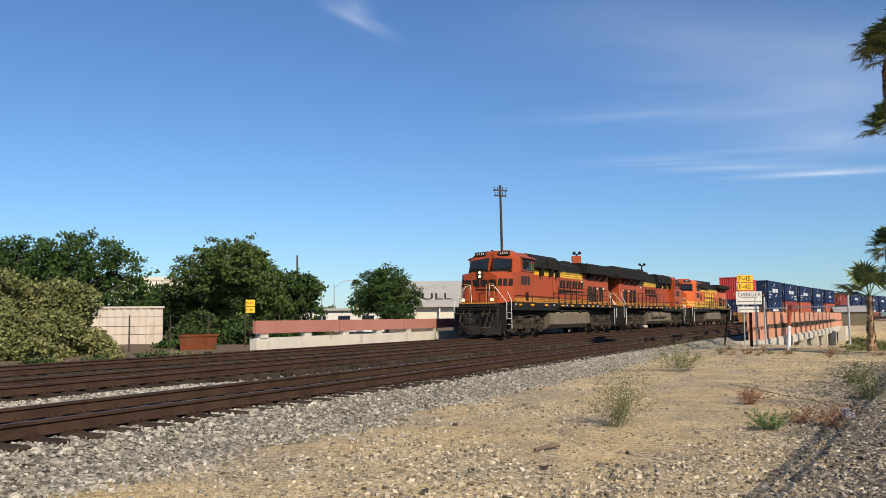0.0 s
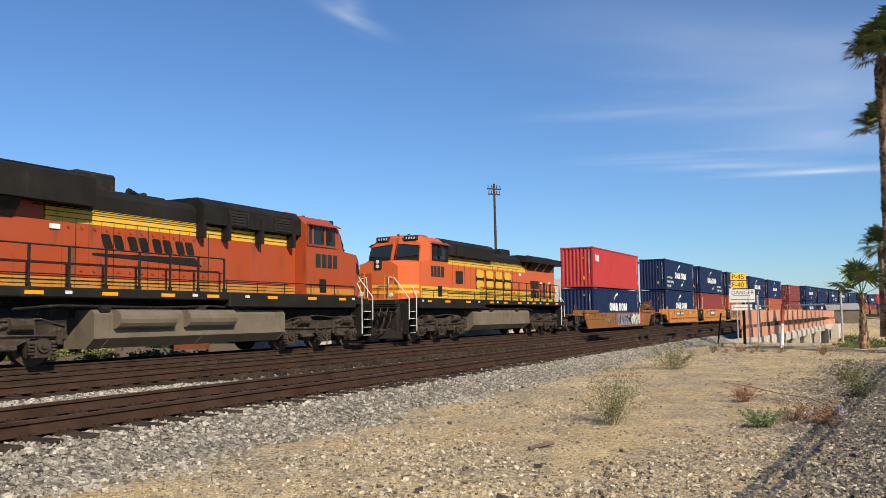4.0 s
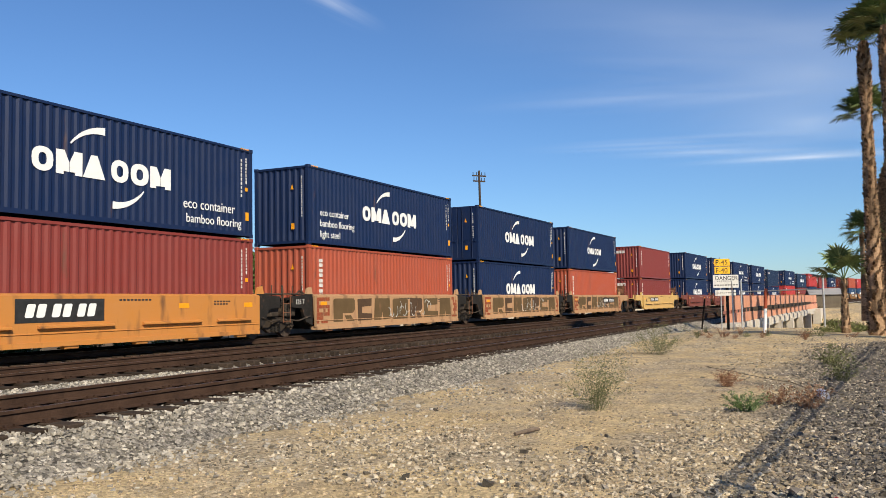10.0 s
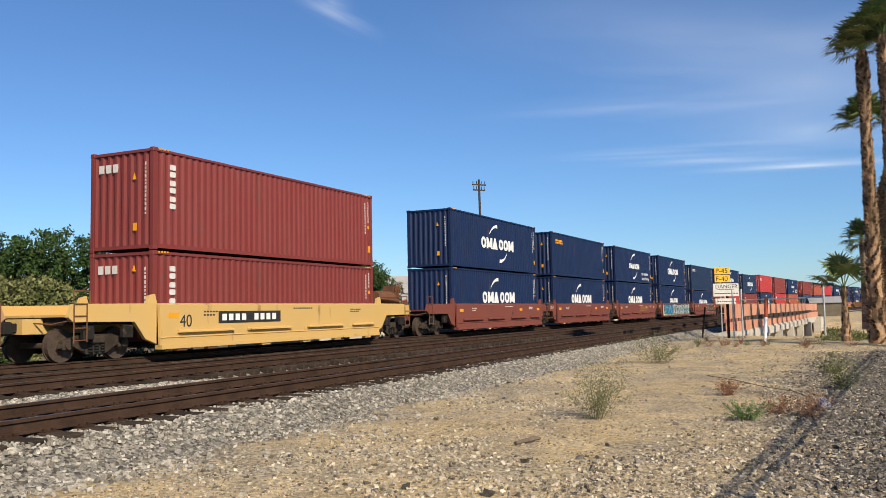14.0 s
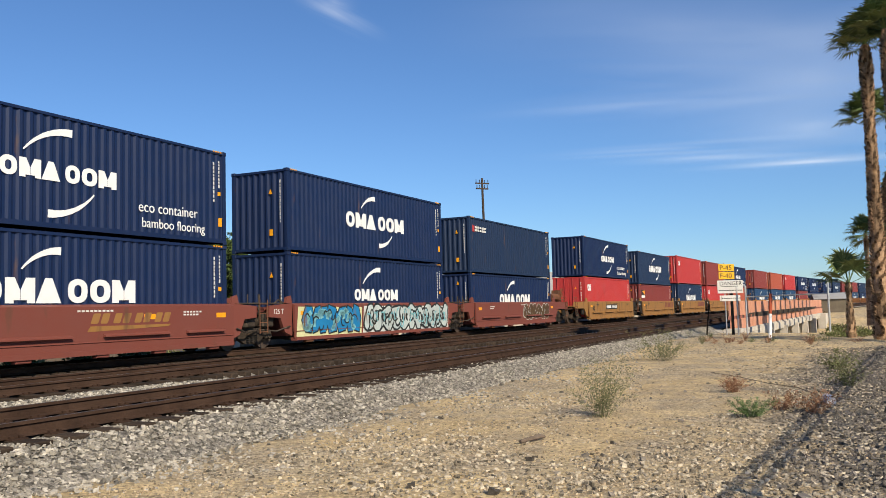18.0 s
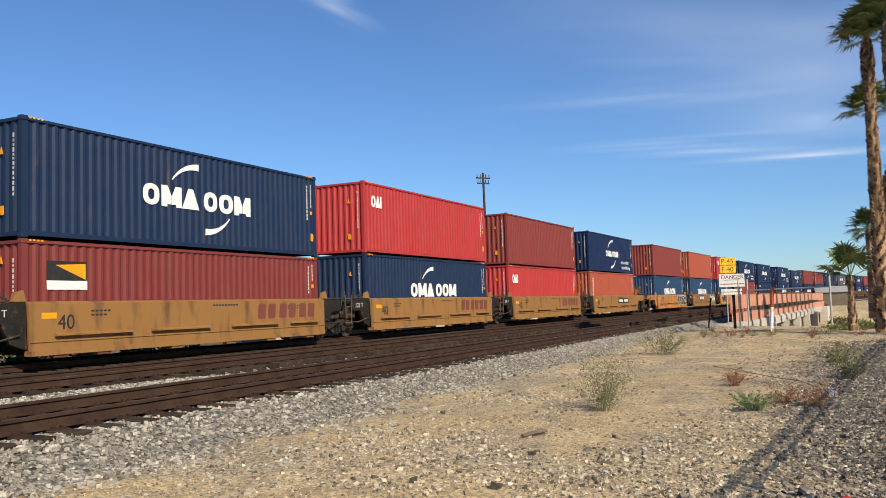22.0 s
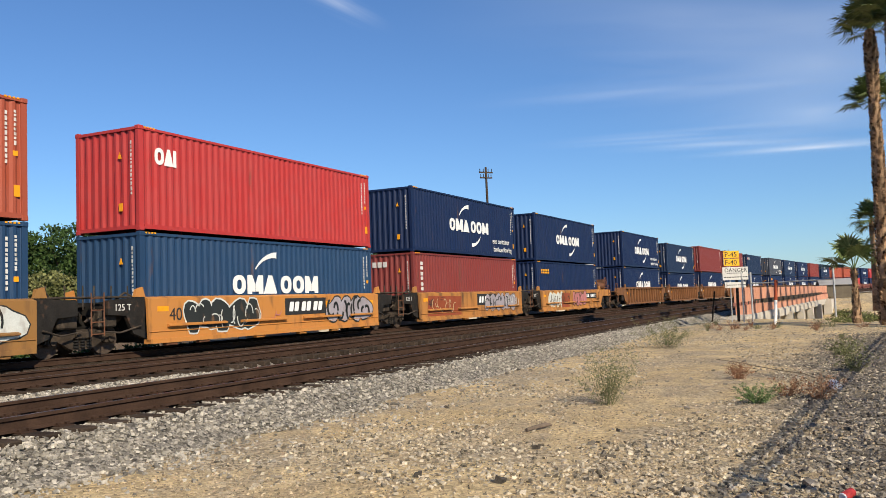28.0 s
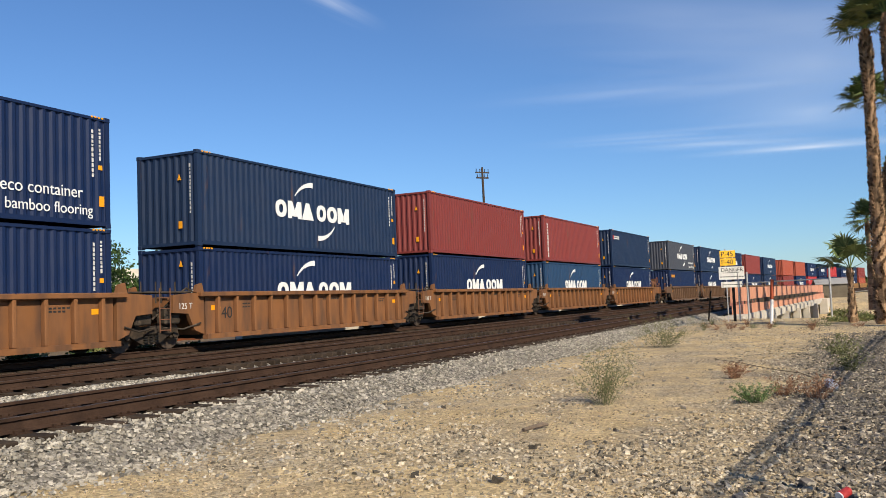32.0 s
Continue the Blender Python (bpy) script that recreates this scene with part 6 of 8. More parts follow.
def bed_z(s, v):
    z = -0.25
    for c in CENTRES:
        if abs(v - c) < 1.0:
            z = -0.235
    if v < -10.3:
        z = -0.215 - 0.44 * smooth(-10.75, -11.95, v)
    if -8.1 < v < -5.95:
        z = -0.205 - 0.15 * smooth(12, 18, s)
    if -3.3 < v < -1.4:
        z = -0.26
    if v > 1.5:
        z = -0.25 - 0.3 * smooth(1.6, 3.2, v)
    return z


def tracks():
    vs = [-12.1, -11.95, -11.8, -11.6, -11.4, -11.2, -11.0, -10.85, -10.7, -10.5, -10.32, -10.28, -10.1, -9.8, -9.0, -8.3, -8.0, -7.6, -7.2, -6.8, -6.4, -6.05, -5.8, -5.0, -4.0, -3.4, -3.0, -2.4, -1.8, -1.4, -0.7, 0.7, 1.4, 1.9, 2.4, 3.0, 3.4]
    prof = [(v, (lambda s, v=v: bed_z(s, v))) for v in vs]
    inner = [(-11.75, -0.30)] + [p for p in prof if p[0] > -11.5]
    solo("ballast", swept(prof, -40, 51, 0.5, BED, "ballast", False, 0.035), None, "grey crushed-stone ballast under the tracks", "ballast", kind="structure")
    solo("ballast", swept(inner, 51, 900, 6, BED, "ballast", False, 0.0), None, "grey crushed-stone ballast under the distant tracks", "ballast", kind="structure")
    tie = once("tie", lambda: mesh_of("tie", made(lambda bm: soft_box(bm, -0.115, 0.115, -1.3, 1.3, -0.36, -0.178, 0.012)), TIE))
    plate = once("plate", lambda: mesh_of("tie_plate", made(lambda bm: [(box(bm, -0.1, 0.1, y - 0.17, y + 0.17, -0.178, -0.163), [box(bm, x - 0.02, x + 0.02, y + k - 0.02, y + k + 0.02, -0.163, -0.135) for x in (-0.06, 0.06) for k in (-0.1, 0.1)]) for y in (-0.7525, 0.7525)]), RAIL))
    r = random.Random(2)
    for k, c in enumerate(CENTRES):
        tr = tagged(new("track_%d" % (k + 1)), "rusty railway track on weathered timber ties", "track", "railway tracks", "structure")
        for g in (-0.7525, 0.7525):
            foot = [(-0.075, -0.163), (0.075, -0.163), (0.075, -0.150), (0.012, -0.132), (0.010, -0.048), (0.036, -0.036), (0.036, -0.004), (0.028, 0.0), (-0.028, 0.0), (-0.036, -0.004), (-0.036, -0.036), (-0.010, -0.048), (-0.012, -0.132), (-0.075, -0.150)]
            rail = part("rail", swept([(c + g + a, z) for a, z in foot], -40, 320, 2.0, RAIL, "rail"), None, tr, "rust-brown steel rail")
            part("rail_head", swept([(c + g + a, z) for a, z in ((-0.024, 0.0), (0.024, 0.0), (0.024, 0.0015), (-0.024, 0.0015))], -40, 320, 4.0, RAIL_TOP, "rail_head"), None, rail)
        n = 0
        s = 2.0
        while s < 66:
            for me, name in ((tie, "tie"), (plate, "tie_plate")):
                if name == "tie_plate" and (k == 2 or s > 40):
                    continue
                o = part(name, me, None, tr)
                o.matrix_local = on_line(s, c + (0.05 * (r.random() - 0.5) if name == "tie" else 0), 0.012 * (r.random() - 0.5) if name == "tie" else 0.0, (r.random() - 0.5) * (2.0 if name == "tie" else 0))
            s += 0.5
        v, f = [], []
        while s < 300:
            q = len(v)
            for z in (-0.36, -0.178):
                for ds, dv in ((-0.115, -1.3), (0.115, -1.3), (0.115, 1.3), (-0.115, 1.3)):
                    v.append(line(s + ds, c + dv, z))
            f += [tuple(q + i for i in t) for t in ((4, 5, 6, 7), (0, 1, 5, 4), (1, 2, 6, 5), (2, 3, 7, 6), (3, 0, 4, 7))]
            s += 0.5
        o = part("far_ties", raw("far_ties", v, f, TIE), None, tr)
        o["kind"] = "stuff"


def stones(name, spots, lo, hi, mat, seed, label):
    """Loose stones: squashed, jittered angular lumps on the spots (x, y, z)."""
    rng = np.random.default_rng(seed)
    n = len(spots)
    base = np.array([(x, y, z) for z in (-1, 1) for x, y in ((-1, -1), (1, -1), (1, 1), (-1, 1))], float) * 0.62
    quads = ((4, 5, 6, 7), (0, 1, 5, 4), (1, 2, 6, 5), (2, 3, 7, 6), (3, 0, 4, 7))
    tri = np.array([t for a_, b_, c_, d_ in quads for t in ((a_, b_, c_), (a_, c_, d_))])
    size = lo + (hi - lo) * rng.random((n, 1, 1)) ** 2
    pts = base[None] * (0.65 + 0.7 * rng.random((n, 8, 1))) + 0.55 * (rng.random((n, 8, 3)) - 0.5)
    pts = pts * size * np.array([1.0, 1.0, 0.7]) * (0.7 + 0.6 * rng.random((n, 1, 3)))
    a = rng.random(n) * 6.283
    ca, sa = np.cos(a)[:, None], np.sin(a)[:, None]
    tilt = (rng.random(n) - 0.5)[:, None] * 1.2
    x, y, z = pts[..., 0], pts[..., 1], pts[..., 2]
    y, z = y * np.cos(tilt) - z * np.sin(tilt), y * np.sin(tilt) + z * np.cos(tilt)
    pts = np.stack([x * ca - y * sa, x * sa + y * ca, z], -1) + np.asarray(spots)[:, None, :] + np.array([0, 0, 0.25]) * size
    verts = pts.reshape(-1, 3)
    faces = (tri[None] + (np.arange(n) * 8)[:, None, None]).reshape(-1, 3)
    return solo(name, raw(name, verts.tolist(), faces.tolist(), mat), None, label, "gravel", kind="stuff")


def gravel():
    rng = np.random.default_rng(4)

    def spread(count, s0, s1, v0, v1, pull=1.0):
        s = s0 + (s1 - s0) * rng.random(count) ** pull
        v = v0 + (v1 - v0) * rng.random(count)
        return [(line(a, b), a, b) for a, b in zip(s, v)]

    out = []
    for p, s, v in spread(44000, 3, 50, -13.2, -10.3, 1.7):
        keep = smooth(-12.3, -11.0, v + 0.8 * noise.noise((p.x * 0.5, p.y * 0.5, 2.0)))
        if rng.random() < keep + 0.06:
            out.append((p.x, p.y, max(bed_z(s, v), ground_z(p.x, p.y))))
    for p, s, v in spread(4200, 8, 17, -7.9, -6.2, 1.2) + spread(900, 12, 30, -3.3, -1.5):
        out.append((p.x, p.y, bed_z(s, v)))
    stones("ballast_stones", out, 0.012, 0.038, STONE, 11, "loose pale grey ballast stones beside the track")
    out = []
    while len(out) < 36000:
        d, a = 3.5 + 30 * rng.random() ** 1.5, radians(-6 + 66 * rng.random())
        x, y = d * math.cos(a), d * math.sin(a)
        s, v = line_sv(x, y)
        if v < -12.2 and y > -1.5 and noise.noise((x * 0.45, y * 0.45, 5.0)) > -0.45 + 0.75 * rng.random():
            out.append((x, y, ground_z(x, y)))
    drift = []
    while len(drift) < 22000:
        d, a = 4.2 + 30 * rng.random() ** 1.25, radians(-6 + 66 * rng.random())
        x, y = d * math.cos(a), d * math.sin(a)
        s, v = line_sv(x, y)
        if v < -12.4 and y > -1.5 and x < 47 and noise.noise((x * 0.33, y * 0.33, 8.0)) + 0.5 * noise.noise((x * 1.2, y * 1.2, 4.0)) > 0.0 + 0.45 * rng.random() - 0.35 * smooth(18, 30, x) - 0.5 * smooth(3.0, 0.5, y):
            drift.append((x, y, ground_z(x, y)))
    stones("gravel_drift", drift, 0.007, 0.030, GRAVEL, 17, "drifts of mixed grey and tan gravel over the sand")
    big = [(x, y, ground_z(x, y)) for x, y in ((d * math.cos(a), d * math.sin(a)) for d, a in ((5 + 16 * rng.random(), radians(2 + 30 * rng.random())) for _ in range(150)))]
    stones("dirt_rocks", big, 0.018, 0.055, DARK_STONE, 15, "few larger dark stones on the dirt")
    stones("dirt_pebbles", out, 0.004, 0.018, PEBBLE, 12, "scattered tan and grey pebbles on the dirt")
    out = []
    while len(out) < 14000:
        x, y = 4.5 + 26 * rng.random() ** 1.6, -3.0 + 4.2 * rng.random()
        if rng.random() < smooth(1.1, 0.1, y + 0.6 * noise.noise((x * 0.5, y * 0.5, 1.0))):
            out.append((x, y, ground_z(x, y)))
    stones("dark_gravel", out, 0.010, 0.038, DARK_STONE, 13, "dark grey gravel along the fence line")


# ---- bridge and signs on the near side ----
def bridge():
    ob = tagged(new("bridge_parapet"), "salmon-painted steel bridge side of bolted panels on concrete piers", "bridge", kind="structure")

    def span(bm, s0, s1, v0, v1, z0, z1):
        ring = [[bm.verts.new(line(s, v, z)) for v, z in ((v0, z0), (v1, z0), (v1, z1), (v0, z1))] for s in (s0, s1)]
        bm.faces.new(ring[0])
        bm.faces.new(ring[1][::-1])
        for i in range(4):
            j = (i + 1) % 4
            bm.faces.new((ring[0][i], ring[1][i], ring[1][j], ring[0][j]))
    s = 51.0
    while s < 122:
        part("panel", made(span, s + 0.02, s + 2.98, -12.15, -12.05, 0.34, 1.20), PINK, ob)
        part("panel", made(span, s + 0.02, s + 2.98, -12.22, -12.10, -0.46, 0.15), PINK, ob)
        for ds in (0.0, 1.5):
            part("bracket", made(span, s + ds - 0.09, s + ds + 0.12, -12.20, -12.02, 0.15, 0.34), PINK_DULL, ob)
        part("corbel", made(span, s + 0.03, s + 2.97, -12.30, -11.8, -0.80, -0.47), CONCRETE, ob)
        s += 3.0
    # dark strip added behind the slit between the tiers, so the gap looks shaded
    part("girder", made(span, 51, 124, -12.0, -11.7, 0.12, 0.42), UNDER, ob)
    part("cap_beam", made(span, 51.5, 124, -12.1, -11.4, -1.1, -0.56), CONCRETE, ob)
    part("deck", made(span, 50.5, 124, -11.75, 4.4, -0.95, -0.42), CONCRETE, ob)
    part("near_abutment", made(span, 49.0, 50.6, -12.6, 4.4, -5.0, -0.6), CONCRETE, ob)
    for s in (58, 68, 78, 88, 98, 108):
        part("pier", made(span, s, s + 0.8, -12.7, -12.1, -5.0, -0.9), CONCRETE, ob)
        part("pier_wall", made(span, s + 0.1, s + 0.7, -12.1, 4.2, -5.0, -0.95), CONCRETE, ob)
    part("abutment", made(span, 119, 123, -12.9, -12.0, -5.0, -0.5), CONCRETE, ob)
    part("kerb_block", made(span, 49.2, 52.2, -12.9, -12.0, -0.75, -0.35), CONCRETE, ob)
    # far side: a dull beam on a concrete wall
    ob = tagged(new("far_parapet"), "dull brown-pink steel beam over a pale concrete wall", "parapet", kind="structure")
    part("wall", made(span, 27.8, 110, 3.7, 4.05, -0.95, 0.32), CONCRETE, ob)
    s = 27.6
    while s < 108:
        part("beam", made(span, s + 0.02, s + 5.98, 3.6, 3.75, 0.50, 1.02), PINK_DULL, ob)
        s += 6
    for i in range(27):
        part("block", made(span, 28 + 3 * i, 28.5 + 3 * i, 3.65, 3.9, 0.3, 0.52), CONCRETE, ob)


def post_sign(x, y, z0, z1, name, label, turn, plates, r=0.03, mat=None):
    ob = thing(name, label, "sign", m=pose(x, y, z0, 0, 0, turn))
    part("post", made(lambda bm: bar(bm, (0, 0.02, 0), (0, 0.02, z1 - z0), r, 8)), mat or GALV, ob)
    for nm, w, za, zb, material, lines, dx in plates:
        p = part(nm, made(lambda bm: soft_box(bm, dx - w / 2, dx + w / 2, -0.035, -0.02, za - z0, zb - z0, 0.012)), material, ob)
        for t, size, tx, tz in lines:
            if t:
                part("lettering", words(t, size, INK, dx + tx, -0.037, tz - z0), None, p)
            else:
                part("illegible_line", made(lambda bm: [box(bm, dx + tx + size * 0.13 * i, dx + tx + size * (0.13 * i + 0.09), -0.042, -0.034, tz - z0, tz - z0 + 0.045 * size) for i in range(9)]), INK, p)["kind"] = "stuff"
    return ob


def signs():
    face = 24.0 - 90.0
    post_sign(43.5, 4.95, -0.55, 3.05, "speed_and_warning_sign", "yellow speed boards over a white DANGER board on a thin post", face, (
        ("speed_board", 0.76, 2.64, 2.98, SIGN_YELLOW, (("P-45", 0.33, -0.33, 2.70),), 0.1),
        ("speed_board", 0.76, 2.25, 2.60, SIGN_YELLOW, (("F-40", 0.33, -0.33, 2.31),), 0.1),
        ("warning_board", 1.24, 1.56, 2.19, WORN_WHITE, (("DANGER", 0.27, -0.52, 1.95), ("", 0.7, -0.42, 1.88), ("", 1.0, -0.56, 1.68)), 0.25),
        ("number_board", 1.0, 1.18, 1.46, WORN_WHITE, (("", 0.8, -0.4, 1.3),), 0.22)))
    post_sign(29.7, 23.7, -0.5, 1.95, "speed_sign", "small yellow speed boards on a dark post beside the tracks", 45.0 - 90.0, (
        ("speed_board", 0.40, 1.66, 1.93, SIGN_YELLOW, (("P-45", 0.17, -0.18, 1.73),), 0.0),
        ("speed_board", 0.40, 1.36, 1.63, SIGN_YELLOW, (("F-40", 0.17, -0.18, 1.43),), 0.0)), 0.025, DARK)
    # leaning posts
    for x, y, dx, dz, r, mat, nm, lb in ((45.25, 6.16, -0.75, 1.55, 0.045, DARK, "leaning_post", "short black leaning steel post by the track"), (43.9, 4.7, 0.0, 2.1, 0.07, DARK, "stub_post", "square black steel post beside the sign")):
        solo(nm, made(lambda bm: bar(bm, (x, y, -0.7), (x + dx * 0.9, y + dx * 0.4, -0.5 + dz), r, 8)), mat, lb, "post")
    ob = thing("marker_post", "leaning white marker post with an orange top", "marker post", m=pose(37.15, 2.58, -0.45, 3, 10, 0))
    part("stem", made(lambda bm: bar(bm, (0, 0, -0.1), (0, 0, 1.07), 0.065, 10)), WHITE, ob)
    part("cap", made(lambda bm: bar(bm, (0, 0, 1.07), (0, 0, 1.9), 0.07, 10)), ORANGE, ob)
    # a pipe fence panel between two posts
    ob = thing("pipe_fence", "galvanised pipe fence panel before the bridge", "fence")
    a, b = Vector((43.4, 4.0, 0)), Vector((41.0, 0.36, 0))
    for p, top in ((a, 1.9), (b, 2.0)):
        part("post", made(lambda bm: bar(bm, (p.x, p.y, -0.7), (p.x, p.y, top), 0.045, 8)), GALV, ob)
    part("top_rail", made(lambda bm: bar(bm, (a.x, a.y, 1.36), (b.x, b.y, 1.40), 0.028, 8)), GALV, ob)
    c = a.lerp(b, -0.12)
    part("post", made(lambda bm: bar(bm, (c.x, c.y, -0.7), (c.x, c.y, 1.9), 0.035, 8)), GALV, ob)


def chain_fence():
    """The wire fence beside the camera; only its shadow falls into view."""
    ob = thing("chain_link_fence", "galvanised chain-link fence along the railway land", "fence")

    def at(x, z):
        return Vector((x, -1.03 - 0.0865 * x, -0.5 + z))
    x = -9.0
    while x < 31:
        part("post", made(lambda bm: bar(bm, at(x, -0.3), at(x, 2.15), 0.028, 8)), GALV, ob)
        x += 3.0
    for z in (2.14, 2.105, 2.07, 1.97, 1.935):
        part("strand", made(lambda bm: bar(bm, at(-9, z), at(30, z), 0.009, 5)), GALV, ob)
    v, f = [], []
    x = -11.0
    while x < 31:
        for d in (-1, 1):
            p, q = at(x, 0.02), at(x + d * 2.05, 2.08)
            side = Vector((0.0035, 0, 0))
            k = len(v)
            v += [p - side, p + side, q + side, q - side]
            f.append((k, k + 1, k + 2, k + 3))
        x += 0.075
    o = part("wire_mesh", raw("wire_mesh", v, f, GALV), None, ob)
    o["kind"] = "stuff"


# ---- plants ----
def leaf_mesh(name, spots, size, mat, seed, long=1.0, droop=0.0):
    """Small leaves, each a bent quad, on the spots."""
    rng = np.random.default_rng(seed)
    p = np.asarray(spots, float)
    n = len(p)
    d = rng.normal(size=(n, 3))
    d[:, 2] -= droop
    d /= np.linalg.norm(d, axis=1)[:, None]
    e = np.cross(d, rng.normal(size=(n, 3)))
    e /= np.linalg.norm(e, axis=1)[:, None]
    s = (size * (0.6 + 0.8 * rng.random(n)))[:, None]
    a, b = d * s * long, e * s * 0.5
    v = np.stack([p, p + a * 0.5 + b, p + a, p + a * 0.5 - b], 1).reshape(-1, 3)
    f = (np.arange(n * 4).reshape(n, 4)).tolist()
    return raw(name, v.tolist(), f, mat)


def crown_spots(rng, lumps, per, spread):
    out = []
    for c, r in lumps:
        for _ in range(per):
            d = Vector(rng.normal(size=3)).normalized()
            k = 0.55 + 0.45 * rng.random() ** 0.5
            m = Vector((c[0] + d.x * r[0] * k, c[1] + d.y * r[1] * k, c[2] + d.z * r[2] * k))
            for _ in range(38):
                g = rng.normal(size=3) * spread
                out.append((m.x + g[0], m.y + g[1], m.z + g[2] * 0.55))
    return out


def tree(x, y, height, width, label, seed, mat, lumps=9, per=16, size=0.24, trunk=0.2, base=0.25):
    ob = thing("tree", label, "tree", "trees beyond the line", pose(x, y, -0.6))
    rng = np.random.default_rng(seed)

    def wood(bm):
        bar(bm, (0, 0, -0.2), (0.1, 0.05, height * 0.35), trunk, 9, trunk * 0.7)
        for i in range(7):
            a = i * 0.9 + rng.random()
            r = width * (0.2 + 0.18 * rng.random())
            p = Vector((0.1, 0.05, height * (0.2 + 0.16 * rng.random())))
            q = Vector((r * math.cos(a), r * math.sin(a), height * (0.5 + 0.3 * rng.random())))
            m = p.lerp(q, 0.5) + Vector((0, 0, 0.3))
            bar(bm, p, m, trunk * 0.5, 6, trunk * 0.35)
            bar(bm, m, q, trunk * 0.35, 6, trunk * 0.12)
    part("trunk", made(wood), BARK, ob, "grey-brown trunk and limbs")
    sets = []
    for i in range(lumps):
        a = 2 * math.pi * i / lumps + rng.random()
        k = width * 0.30 * (0.5 + 0.6 * rng.random()) if i else 0
        z = height * (base + (0.78 - base) * rng.random()) if i else height * 0.74
        sets.append(((k * math.cos(a), k * math.sin(a), z), (width * 0.25, width * 0.25, min(height * 0.2, height - z))))
    part("crown", leaf_mesh("crown", crown_spots(rng, sets, per, size * 1.5), size, mat, seed, 1.6, 0.35), None, ob, "dense leafy crown")
    return ob


def weed(x, y, h, w, label, seed, mat, count, size, name="weed", category="weed"):
    ob = thing(name, label, category, "weeds on the dirt", pose(x, y, ground_z(x, y) - 0.01))
    rng = np.random.default_rng(seed)
    spots = []

    def stems(bm):
        for i in range(34):
            a, r = rng.random() * 6.28, w * 0.5 * rng.random() ** 0.6
            tip = Vector((r * math.cos(a), r * math.sin(a), h * (0.35 + 0.65 * rng.random())))
            root = Vector((0.22 * r * math.cos(a), 0.22 * r * math.sin(a), 0))
            mid = root.lerp(tip, 0.5) + Vector((0.16 * w * (rng.random() - 0.5), 0.16 * w * (rng.random() - 0.5), 0.08 * h))
            bar(bm, root, mid, 0.0032, 3, 0.0025)
            bar(bm, mid, tip, 0.0025, 3, 0.0012)
            for _ in range(count // 34):
                t = 0.15 + 0.85 * rng.random()
                p = mid.lerp(tip, 2 * t - 1) if t > 0.5 else root.lerp(mid, 2 * t)
                g = rng.normal(size=3) * 0.055 * h
                spots.append((p.x + g[0], p.y + g[1], max(0.01, p.z + g[2] * 0.6)))
    part("stem_tuft", made(stems), mat, ob)["kind"] = "stuff"
    part("leaves", leaf_mesh("leaves", spots, size, mat, seed + 1, 2.2), None, ob)
    return ob


